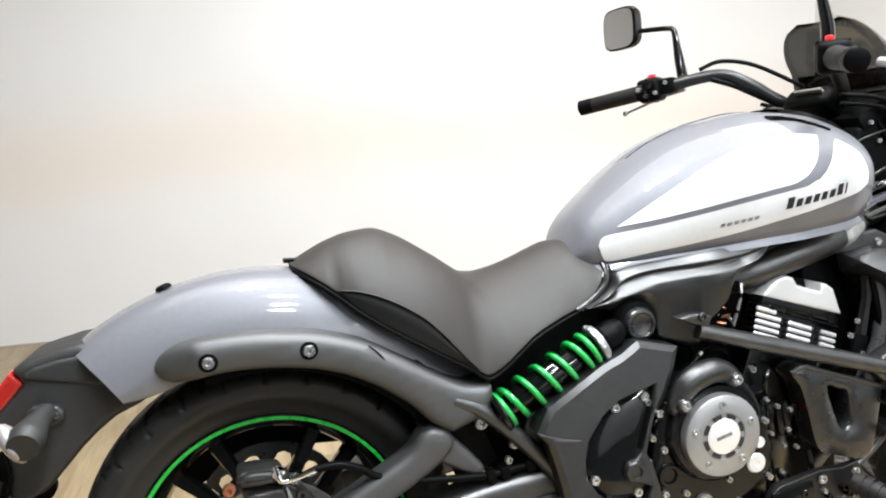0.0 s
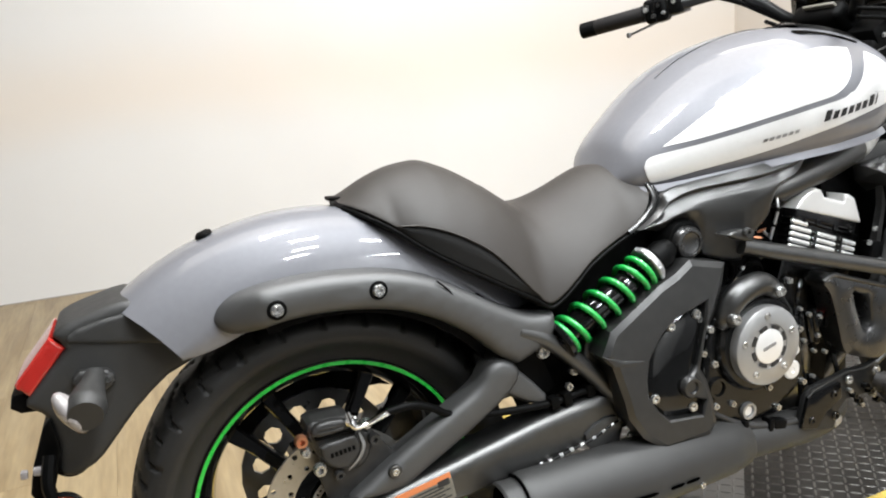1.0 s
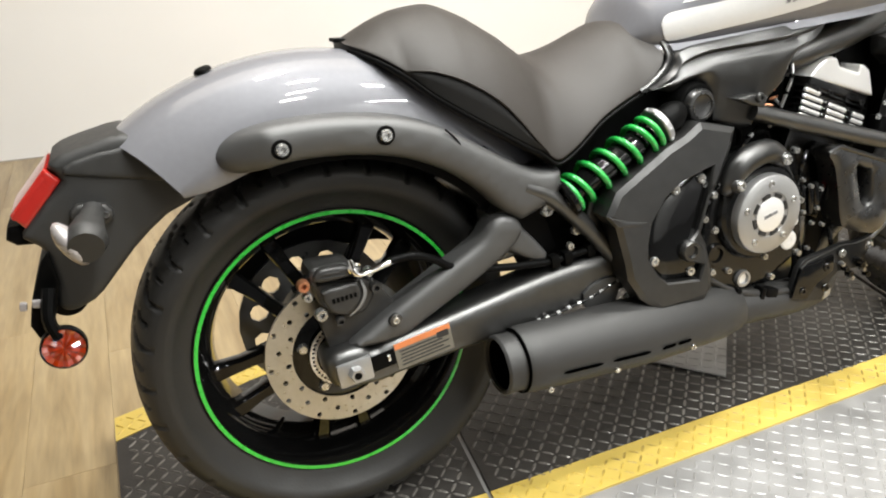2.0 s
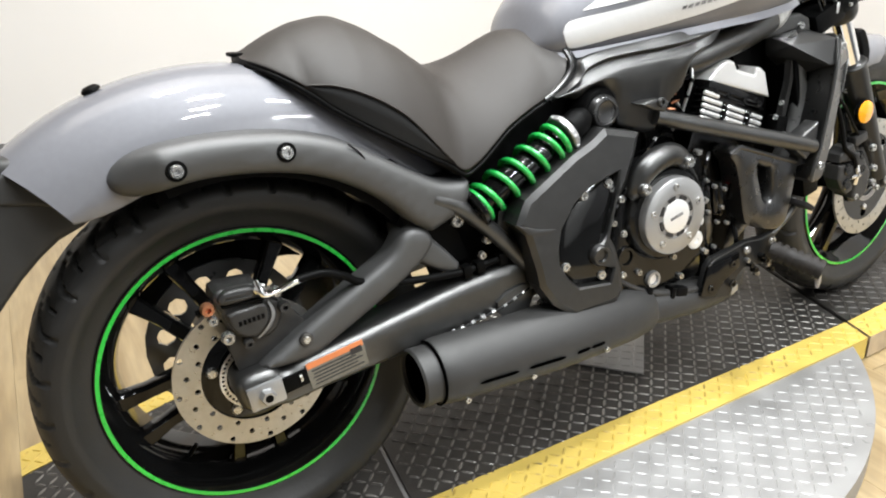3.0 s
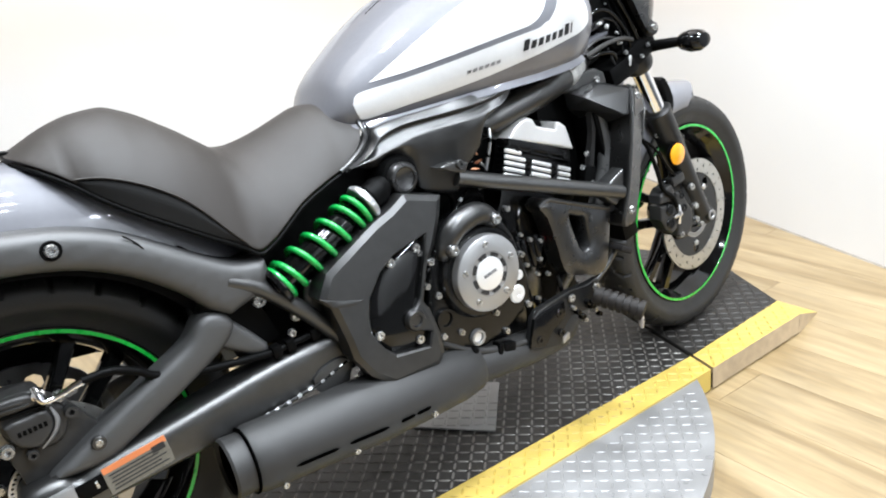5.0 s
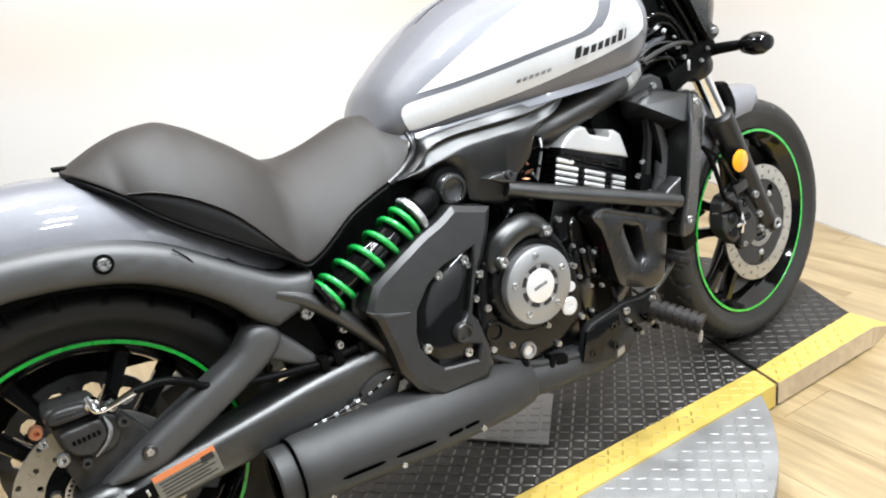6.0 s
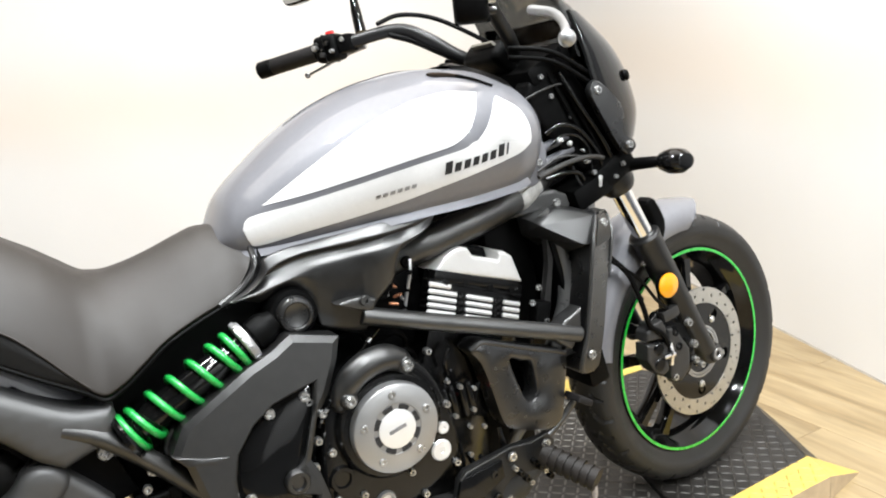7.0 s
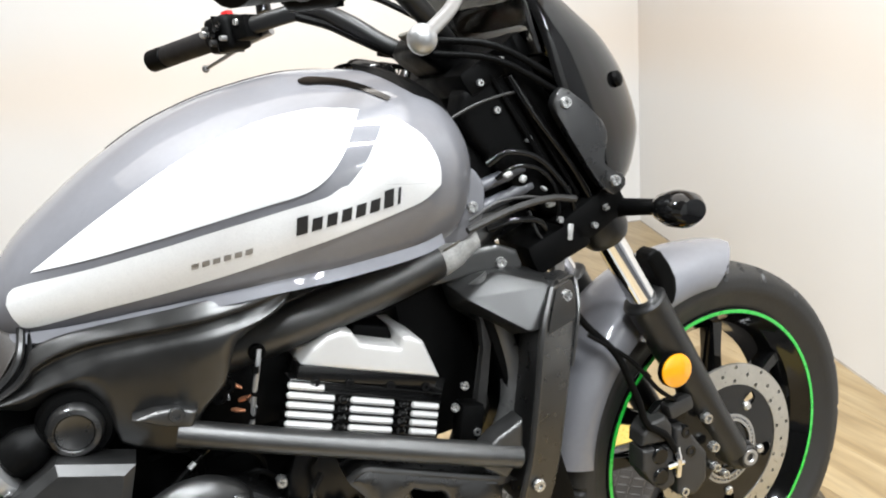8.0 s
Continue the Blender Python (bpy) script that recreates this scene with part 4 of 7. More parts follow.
def seat_half(x):
    w, z, e = flow(x, WX, WY), seam_height(x), flow(x, EX, EZ)
    top = [seat_top(x, math.sin(q / 20 * math.pi / 2)) for q in range(21)]
    tuck = [Vector((x, w - 0.0045 * min(1, (z - e) / 0.02), z - 0.35 * min(0.005, z - e))), Vector((x, w - 0.002, (z + e) / 2)), Vector((x, w - 0.004, e)), Vector((x, w * 0.9 - 0.002, e - 0.010))]
    return top, tuck


rings = []
for x in np.interp(np.linspace(0, 16, 97), range(17), SX):
    top, tuck = seat_half(float(x))
    half = top + tuck
    rings.append([Vector((p.x, -p.y, p.z)) for p in reversed(half)] + half[1:])
seat = part("seat", loft(mb(), rings), VINYL, motorcycle, "black vinyl solo seat with a raised rear bolster", 60)
rows = []
for x in np.linspace(0.143, 0.349, 40):
    w, z, e = flow(x, WX, WY), seam_height(x), flow(x, EX, EZ)
    rows.append([Vector((x, -w + 0.0035 * min(1, (z - e) / 0.02), z - 0.0015)), Vector((x, -w - 0.0004, z - 0.3 * (z - e))), Vector((x, -w + 0.0002, (z + e) / 2)), Vector((x, -w + 0.0022, e + 0.001))])
part("seat_skirt", loft(mb(), rows, False, False), VINYL2, seat, "matt dark lower seat skirt", 60)
bm = tube(mb(), [(x, -flow(x, WX, WY) - 0.0004, seam_height(x) + 0.0005) for x in np.linspace(0.141, 0.349, 30)], 0.0016, 6, 1)
part("seat_piping", bm, VINYL, seat)
bm = tube(mb(), [(x, -flow(x, WX, WY) + 0.001, flow(x, EX, EZ) - 0.005) for x in np.linspace(0.076, 0.604, 60)], 0.003, 8, 1)
part("seat_rim", bm, DULL, seat)

# fuel tank
TX = [0.560, 0.590, 0.647, 0.704, 0.774, 0.860, 0.946, 1.020, 1.068, 1.100, 1.122, 1.138, 1.146]
TT = [0.445, 0.505, 0.556, 0.597, 0.635, 0.662, 0.674, 0.669, 0.653, 0.632, 0.603, 0.570, 0.540]
TW = [0.060, 0.105, 0.138, 0.165, 0.195, 0.222, 0.236, 0.236, 0.222, 0.190, 0.145, 0.095, 0.050]
TB = [0.425, 0.414, 0.417, 0.424, 0.432, 0.440, 0.447, 0.455, 0.466, 0.480, 0.496, 0.509, 0.518]


def tank_y(x, z):
    """How far the tank's side stands out at x and z."""
    t, w, b = flow(x, TX, TT), flow(x, TX, TW), flow(x, TX, TB)
    m = b + 0.42 * (t - b)
    if z >= m:
        return w * max(0.0, 1 - (max(0.0, z - m) / (t - m)) ** 2.1) ** (1 / 2.1)
    return w * (1 - 0.16 * ((m - z) / max(m - b, 1e-4)) ** 2)


def tank_top(x, y):
    """The height of the tank's crown at x and y."""
    t, w, b = flow(x, TX, TT), flow(x, TX, TW), flow(x, TX, TB)
    m = b + 0.42 * (t - b)
    return m + (t - m) * max(0.0, 1 - min(1.0, abs(y) / w) ** 2.1) ** (1 / 2.1)


rings = []
for x in np.interp(np.linspace(0, 12, 73), range(13), TX):
    t, w, b = flow(x, TX, TT), flow(x, TX, TW), flow(x, TX, TB)
    m = b + 0.42 * (t - b)
    half = []
    for q in range(17):
        a = q / 16 * math.pi / 2
        half.append((w * math.sin(a) ** (2 / 2.1), m + (t - m) * math.cos(a) ** (2 / 2.1)))
    for q in range(1, 9):
        f = q / 8
        half.append((w * (1 - 0.16 * f * f), m + (b - m) * f))
    half.append((w * 0.6, b - 0.004))
    rings.append([Vector((x, -y, z)) for y, z in half] + [Vector((x, y, z)) for y, z in reversed(half[1:])])
bm = loft(mb(), rings)
fuel_tank = part("fuel_tank", bm, PAINT, motorcycle, "teardrop fuel tank in glossy grey with white side panels", 60)


def tank_patch(name, low, high, material, lift, label="", n=10, k=5, flare=0.0):
    """A painted field on the tank's right side between two curves in x and z."""
    a, b = [spline([(p[0], 0, p[1]) for p in c], k) for c in (low, high)]
    rows = []
    for p, q in zip(a, b):
        row = []
        for j in range(n + 1):
            s = p.lerp(q, j / n)
            row.append(Vector((s.x, -tank_y(s.x, s.z) - lift - flare * (1 - j / n), s.z)))
        rows.append(row)
    bm = loft(mb(), rows, False, False)
    bmesh.ops.remove_doubles(bm, verts=bm.verts, dist=0.0002)
    return part(name, bm, material, fuel_tank, label, 70)


tank_patch("white_panel", [(0.628, 0.491), (0.691, 0.501), (0.755, 0.514), (0.821, 0.528), (0.861, 0.536), (0.889, 0.541), (0.908, 0.546), (0.926, 0.556), (0.941, 0.570), (0.953, 0.585), (0.968, 0.607), (0.978, 0.620)], [(0.629, 0.492), (0.700, 0.538), (0.770, 0.579), (0.819, 0.602), (0.848, 0.612), (0.880, 0.621), (0.915, 0.626), (0.937, 0.627), (0.951, 0.625), (0.964, 0.624), (0.972, 0.622), (0.979, 0.621)], WHITE, 0.0015, "white upper tank panel")
tank_patch("white_panel", [(0.597, 0.459), (0.603, 0.440), (0.617, 0.431), (0.683, 0.443), (0.748, 0.454), (0.815, 0.467), (0.884, 0.483), (0.958, 0.500), (0.998, 0.510), (1.028, 0.519), (1.050, 0.532)], [(0.598, 0.462), (0.603, 0.472), (0.619, 0.479), (0.689, 0.491), (0.753, 0.504), (0.819, 0.518), (0.887, 0.531), (0.924, 0.538), (0.947, 0.547), (0.997, 0.541), (1.051, 0.535)], WHITE, 0.0015, "white lower tank panel")
tank_patch("white_panel", [(0.947, 0.547), (0.966, 0.564), (0.982, 0.584), (0.996, 0.602), (1.006, 0.611)], [(1.051, 0.535), (1.052, 0.551), (1.047, 0.571), (1.035, 0.591), (1.010, 0.611)], WHITE, 0.0015, "white front tank panel", 12, 8)
# tank lettering as plain dark shapes
for i in range(8):
    x0 = 0.889 + i * 0.0155
    zl = 0.5015 + (x0 - 0.889) * 0.165
    tall = 0.019 if i in (0, 6) else 0.0135
    wide = 0.0135 if i else 0.0145
    if i == 7:
        wide, tall = 0.004, 0.018
    tank_patch("letter_shape", [(x0, zl), (x0 + wide * 0.8, zl + wide * 0.13)], [(x0 + 0.0025, zl + tall), (x0 + wide * 0.8 + 0.0025, zl + tall + wide * 0.13)], INK, 0.0024, "black tank lettering shape", 2, 2)
for i in range(6):
    x0 = 0.783 + i * 0.0108
    zl = 0.4785 + (x0 - 0.783) * 0.17
    tank_patch("letter_shape", [(x0, zl), (x0 + 0.0075, zl + 0.0013)], [(x0 + 0.001, zl + 0.006), (x0 + 0.0085, zl + 0.0073)], SILVERINK, 0.0024, "thin grey tank lettering shape", 2, 2)
# filler, strip and seam on the tank's crown
bm = lathe(mb(), [(0, 0.013), (0.026, 0.013), (0.031, 0.010), (0.036, 0.003), (0.037, -0.004)], pose(1.052, 0, 0.662, 0, 16, 0), 36)
part("filler_cap", bm, BLACK, fuel_tank, "black fuel filler cap")
bm = tube(mb(), [(x, 0.0, flow(x, TX, TT) + 0.0002) for x in np.linspace(0.715, 0.985, 26)], 0.0010, 6, 1)
part("crown_seam", bm, DULL, fuel_tank, "thin dark seam along the tank's crown")
bm = mb()
rings = []
for x in np.linspace(1.015, 1.105, 10):
    f = (x - 1.015) / 0.09
    w = 0.055 + 0.10 * min(1, f * 2.5) ** 0.6 - 0.05 * max(0, f - 0.6)
    w = min(w, flow(x, TX, TW) * 0.93)
    rings.append([Vector((x, y, tank_top(x, y) + (0.0 if abs(abs(y) - w) < 1e-6 else 0.007))) for y in np.linspace(-w, w, 13)])
loft(bm, rings, False, False)
part("ignition_cover", bm, DULL, fuel_tank, "black plastic cover on the tank's front crown")

way = spline([(0.932, -0.122, 0), (0.952, -0.125, 0), (0.975, -0.137, 0), (0.996, -0.156, 0), (1.018, -0.182, 0)], 5)
rows = []
for i, p in enumerate(way):
    f = i / (len(way) - 1)
    d = (way[min(i + 1, len(way) - 1)] - way[max(i - 1, 0)]).normalized()
    half = 0.017 * min(1.0, f * 7 + 0.1) ** 0.5 * (1 - 0.75 * f)
    row = []
    for k in range(7):
        q = p + Vector((-d.y, d.x, 0)) * half * (k / 3 - 1)
        row.append(Vector((q.x, q.y, tank_top(q.x, q.y) + 0.0012)))
    rows.append(row)
part("crown_dark_strip", loft(mb(), rows, False, False), BLACK, fuel_tank, "dark strip on the tank's crown", 70)
bm = mb()
bmesh.ops.create_cone(bm, cap_ends=True, segments=20, radius1=0.010, radius2=0.008, depth=0.016, matrix=pose(1.085, -0.035, 0.652, 0, 22, 0))
part("key_lock", bm, CHROME, fuel_tank, "bright ignition lock")

# lower tank trim and seat nose edging
tank_patch("lower_trim", [(0.575, 0.416), (0.65, 0.417), (0.75, 0.429), (0.86, 0.440), (0.95, 0.447), (1.02, 0.455), (1.055, 0.464)], [(0.58, 0.425), (0.65, 0.428), (0.75, 0.440), (0.86, 0.452), (0.95, 0.459), (1.02, 0.467), (1.055, 0.474)], PAINT, 0.003, "grey lower tank lip", 4, 5, 0.016)
bm = plate(mb(), [(1.066, 0.446), (1.090, 0.478), (1.110, 0.530), (1.124, 0.534), (1.136, 0.508), (1.128, 0.470), (1.106, 0.450)], -0.150, -0.130, 0.004, 4)
part("tank_bracket", bm, PAINT, fuel_tank, "grey front tank bracket")
bolt(fuel_tank, 1.117, -0.150, 0.489, 0.007, 0.004)
bm = tube(mb(), [(0.612, -0.050, 0.455), (0.614, -0.098, 0.432), (0.612, -0.124, 0.409), (0.604, -0.130, 0.392), (0.588, -0.133, 0.377), (0.568, -0.135, 0.364), (0.548, -0.136, 0.354)], 0.0038, 8, 5)
part("nose_edging", bm, DULL, motorcycle, "black rubber edging between seat and tank")

# side panel under the tank and the main frame
PANEL_X = [0.552, 0.572, 0.592, 0.606, 0.614, 0.640, 0.674, 0.709, 0.745, 0.781, 0.819, 0.850, 0.870, 0.880]
PANEL_TOP = [0.361, 0.369, 0.381, 0.396, 0.412, 0.421, 0.4265, 0.431, 0.4355, 0.4405, 0.446, 0.4505, 0.4500, 0.440]
LOW_X = [0.552, 0.575, 0.598, 0.612, 0.622, 0.634, 0.646, 0.660, 0.670, 0.677, 0.683, 0.700, 0.735, 0.750, 0.757, 0.772, 0.799, 0.808, 0.815, 0.829, 0.850, 0.870, 0.880]
LOW_Z = [0.359, 0.357, 0.349, 0.352, 0.360, 0.364, 0.364, 0.357, 0.342, 0.318, 0.294, 0.285, 0.274, 0.274, 0.296, 0.320, 0.347, 0.372, 0.390, 0.400, 0.410, 0.419, 0.434]
FOLD_Z = [0.3606, 0.3665, 0.375, 0.385, 0.394, 0.406, 0.413, 0.416, 0.4185, 0.4225, 0.4275, 0.434, 0.438, 0.438]
RIDGE_Z = [0.3602, 0.364, 0.367, 0.370, 0.372, 0.378, 0.386, 0.391, 0.395, 0.400, 0.409, 0.418, 0.4285, 0.436]
BULGE_X, BULGE = (0.552, 0.61, 0.65, 0.72, 0.80, 0.84, 0.88), (0.0, 0.000, 0.004, 0.022, 0.046, 0.048, 0.040)


def panel_row(x, n=7):
    """The panel at x from its top edge down: a rolled upper fold, a groove under it, a second ridge, then a face that falls away."""
    top, fold, ridge, low = flow(x, PANEL_X, PANEL_TOP), flow(x, PANEL_X, FOLD_Z), flow(x, PANEL_X, RIDGE_Z), float(np.interp(x, LOW_X, LOW_Z))
    out = 0.150 + flow(x, BULGE_X, BULGE)
    fade = min(1.0, (x - 0.55) / 0.05) * min(1.0, max(0.0, (0.868 - x) / 0.05))
    low = min(low, top - 0.002)
    fold = min(max(fold, low + 0.0012), top - 0.0006)
    ridge = min(max(ridge, low + 0.0006), fold - 0.0005)
    stops = [(top, out - 0.013), (top - 0.25 * (top - fold), out - 0.0085), (top - 0.5 * (top - fold), out - 0.0048), (fold + 0.22 * (top - fold), out - 0.0010), (fold + 0.02 * (top - fold), out - 0.0012 * fade), (fold - 0.10 * (fold - ridge), out - 0.0065 * fade), (fold - 0.26 * (fold - ridge), out - 0.0115 * fade), (fold - 0.62 * (fold - ridge), out - 0.0065 * fade), (ridge + 0.05 * (fold - ridge), out - 0.0005), (ridge - 0.18 * (ridge - low), out + 0.0008), (ridge - 0.42 * (ridge - low), out - 0.002), (ridge - 0.70 * (ridge - low), out - 0.006), (ridge - 0.93 * (ridge - low), out - 0.010), (low, out - 0.015)]
    pts = spline([(x, -y, z) for z, y in stops], 4)
    return pts


rows = [panel_row(float(x)) for x in np.concatenate([np.linspace(0.553, 0.66, 28), np.linspace(0.664, 0.69, 14), np.linspace(0.695, 0.745, 10), np.linspace(0.748, 0.83, 34), np.linspace(0.834, 0.879, 18)])]
rows = [r + [Vector((r[-1].x, -0.095, r[-1].z + 0.002)), Vector((r[0].x, -0.095, r[0].z - 0.004))] for r in rows]
side_panel = part("side_panel", loft(mb(), rows), CHARCOAL, motorcycle, "charcoal plastic side panel with two long folds under the tank", 60)
bm = plate(mb(), [(0.700, 0.331), (0.722, 0.335), (0.742, 0.335), (0.766, 0.327), (0.757, 0.309), (0.730, 0.317)], -0.190, -0.15, 0.004, 0)
part("rail_lug", bm, FRAME, side_panel, "satin black pocket behind the rail bolt")
bm = tube(mb(), [(0.605, -0.100, 0.434), (0.603, -0.125, 0.411), (0.595, -0.130, 0.394), (0.579, -0.132, 0.379), (0.559, -0.134, 0.366), (0.540, -0.135, 0.357)], 0.0048, 8, 5)
part("nose_strip", bm, CHARCOAL, motorcycle, "thin grey strip along the seat's nose")
bolt(motorcycle, 0.744, -0.190, 0.329, 0.0085, 0.007, FRAME)
bm = lathe(mb(), [(0, 0.013), (0.019, 0.013), (0.021, 0.0145), (0.0255, 0.0135), (0.0285, 0.009), (0.029, -0.03)], outward(0.643, -0.154, 0.3245), 40)
cap_ob = part("pivot_cap", bm, SHROUD, motorcycle, "round black pivot cap")
bm = lathe(mb(), [(0.0185, 0.0130), (0.0195, 0.0140), (0.0208, 0.0130)], outward(0.643, -0.154, 0.3245), 40)
part("cap_ring", bm, DULL, cap_ob)
# black ring added around the cap; its colour is the gap's shade
bm = lathe(mb(), [(0.0295, 0.000), (0.036, -0.001), (0.041, -0.012), (0.042, -0.05)], outward(0.643, -0.154, 0.3245), 40)
part("pivot_gap_ring", bm, DULL, motorcycle)
bm = tube(mb(), [(0.70, -0.10, 0.335), (0.80, -0.115, 0.362), (0.88, -0.136, 0.384), (0.94, -0.140, 0.399), (1.00, -0.140, 0.413), (1.08, -0.128, 0.434), (1.16, -0.092, 0.462), (1.22, -0.05, 0.49)], 0.027, 18, 5)
part("main_frame", bm, FRAME, motorcycle, "satin black tubular steel frame")
bm = tube(mb(), [(0.742, -0.178, 0.303), (0.82, -0.188, 0.279), (0.92, -0.199, 0.249), (1.02, -0.211, 0.219), (1.08, -0.216, 0.201), (1.12, -0.217, 0.188)], 0.0148, 16, 4)
part("lower_rail", bm, FRAME, motorcycle, "satin black lower frame rail")
bm = tube(mb(), [(0.305, -0.152, 0.240), (0.355, -0.155, 0.213), (0.42, -0.156, 0.150), (0.475, -0.156, 0.085), (0.52, -0.15, 0.03)], 0.0145, 14, 4)
part("rear_frame_tube", bm, FRAME, motorcycle, "satin black rear frame tube")
bm = tube(mb(), [(1.066, -0.1310, 0.4302), (1.090, -0.1248, 0.4368), (1.116, -0.1140, 0.4458)], 0.0279, 20, 3)
part("frame_sticker", bm, FOIL, motorcycle, "silver foil frame sticker")
for k in range(3):
    part("sticker_text", block(mb(), pose(1.084 + 0.004 * k, -0.1545 + 0.0025 * k, 0.447 - 0.009 * k, 14, -17, 16), (0.026, 0.0012, 0.002), 0), PAPER, motorcycle)

# added black filler, closing the see-through space behind the shock
bm = plate(mb(), [(0.30, 0.262), (0.36, 0.262), (0.43, 0.292), (0.50, 0.335), (0.56, 0.362), (0.62, 0.365), (0.64, 0.30), (0.60, 0.24), (0.50, 0.17), (0.40, 0.16), (0.32, 0.20)], -0.108, 0.108, 0.008, 2)
part("shock_gap_fill", bm, DULL, motorcycle, "black filler plate behind the shock")

# shock absorber
A, B = Vector((0.385, -0.150, 0.207)), Vector((0.575, -0.150, 0.303))
axis = (B - A).normalized()
turnm = axis.to_track_quat("Z", "Y").to_matrix().to_4x4()
SM = Matrix.Translation(A) @ turnm
bm = lathe(mb(), [(0, -0.02), (0.016, -0.02), (0.020, -0.005), (0.020, 0.03), (0.023, 0.04), (0.023, 0.150), (0.019, 0.16), (0.019, 0.215), (0, 0.215)], SM, 28)
shock = part("shock_absorber", bm, BLACK, motorcycle, "black shock absorber with a bright green coil spring")
turns, length = 6.9, 0.190
coil = []
for q in range(int(turns * 20) + 1):
    turn_at = q / 20
    z = np.interp(turn_at, (0, 1, turns - 1.2, turns), (0.002, 0.0145, length - 0.0145, length))
    a = 2 * math.pi * turn_at + 0.6
    coil.append(SM @ Vector((0.0300 * math.cos(a), 0.0300 * math.sin(a), float(z))))
part("spring", tube(mb(), coil, 0.0054, 10, 1), SPRING, shock, "bright green coil spring")
bm = lathe(mb(), [(0.018, 0.196), (0.033, 0.196), (0.035, 0.198), (0.035, 0.204), (0.032, 0.209), (0.018, 0.211)], SM, 32)
part("spring_collar", bm, ALU, shock, "silver notched spring collar")
for q in range(10):
    a = 2 * math.pi * q / 10
    part("collar_tooth", block(mb(), SM @ Matrix.Rotation(a, 4, "Z") @ Matrix.Translation((0.0345, 0, 0.201)), (0.004, 0.007, 0.008), 0.001, 1), ALU, shock)
bm = lathe(mb(), [(0.02, -0.008), (0.036, -0.006), (0.037, 0.0), (0.034, 0.004), (0.02, 0.004)], SM, 32)
part("lower_collar", bm, BLACK, shock)
bm = lathe(mb(), [(0.016, 0.212), (0.024, 0.216), (0.025, 0.236), (0.021, 0.245), (0.016, 0.255), (0, 0.256)], SM, 28)
part("shock_head", bm, DULL, shock)
bolt(motorcycle, 0.459, -0.150, 0.172, 0.012, 0.010, BOLT)
bm = plate(mb(), [(0.43, 0.19), (0.47, 0.20), (0.49, 0.17), (0.47, 0.12), (0.43, 0.13)], -0.150, -0.12, 0.006, 3)
part("shock_link", bm, FRAME, motorcycle)
for x, z, r in ((0.352, 0.190, 0.012), (0.407, 0.144, 0.009), (0.461, 0.169, 0.010), (0.395, 0.118, 0.007)):
    bolt(motorcycle, x, -0.140, z, r, 0.008)


# ---- engine ----
bm = mb()
rings = []
for x, w, lo, hi in ((0.56, 0.10, -0.02, 0.16), (0.62, 0.150, -0.075, 0.20), (0.70, 0.165, -0.105, 0.21), (0.82, 0.165, -0.115, 0.20), (0.92, 0.15, -0.10, 0.16), (0.99, 0.10, -0.06, 0.12)):
    ring = []
    for q in range(20):
        a = 2 * math.pi * q / 20
        c, s = math.cos(a), math.sin(a)
        ring.append(Vector((x, w * math.copysign(abs(c) ** 0.45, c), (lo + hi) / 2 + (hi - lo) / 2 * math.copysign(abs(s) ** 0.45, s))))
    rings.append(ring)
loft(bm, rings)
engine = part("engine_case", bm, CASE, motorcycle, "gloss black engine crankcase")
bm = plate(mb(), [(0.648, 0.13), (0.664, 0.19), (0.70, 0.222), (0.757, 0.232), (0.81, 0.22), (0.846, 0.18), (0.868, 0.12), (0.880, 0.06), (0.870, 0.02), (0.83, -0.008), (0.76, -0.03), (0.69, -0.032), (0.652, -0.005), (0.640, 0.05)], -0.187, -0.15, 0.010, 3)
part("crankcase_cover", bm, CASE, engine, "gloss black outer crankcase cover")
EC = outward(0.757, 0, 0.125)
bm = lathe(mb(), [(0.0, 0.20), (0.072, 0.205), (0.082, 0.204), (0.088, 0.198), (0.091, 0.185), (0.093, 0.14)], EC, 56)
clutch = part("clutch_cover", bm, CASE, motorcycle, "black clutch cover with a satin silver ring")
bm = lathe(mb(), [(0.0, 0.2205), (0.0405, 0.2212), (0.0412, 0.2225), (0.0690, 0.2222), (0.0712, 0.2205), (0.0725, 0.214), (0.0725, 0.200)], EC, 64)
part("cover_ring", bm, ALU, clutch, "satin aluminium cover ring")
for q in range(5):
    a = radians(20 + 72 * q)
    part("cover_bolt", bolt_mesh(mb(), EC @ Matrix.Translation((0.0560 * math.cos(a), 0.0560 * math.sin(a), 0.2215)), 0.0066, 0.0035), BOLT, clutch)
bm = lathe(mb(), [(0, 0.2238), (0.0295, 0.2238), (0.0312, 0.2232), (0.0315, 0.2215)], EC, 48)
part("cover_badge", bm, BRIGHT, clutch, "bright round badge")
for q in range(8):
    a0 = 45 * q + 6
    seg = [(0.0318, 0.2234), (0.0392, 0.2234), (0.0392, 0.2215), (0.0318, 0.2215)]
    part("badge_slot", lathe(mb(), seg, EC, 6, closed=True, start=a0, sweep=27), INK, clutch)
part("badge_text", block(mb(), pose(0.757, -0.2238, 0.125, 0, -14, 0), (0.030, 0.0008, 0.006), 0), SILVERINK, clutch)
bm = tube(mb(), [(0.680, -0.190, 0.172), (0.684, -0.196, 0.188), (0.700, -0.199, 0.214), (0.728, -0.200, 0.231), (0.760, -0.200, 0.235), (0.786, -0.197, 0.224), (0.797, -0.190, 0.212)], [0.012, 0.018, 0.0215, 0.0225, 0.0215, 0.018, 0.012], 16, 5)
part("cover_shoulder", bm, CHARCOAL, clutch, "charcoal curved cover shoulder")
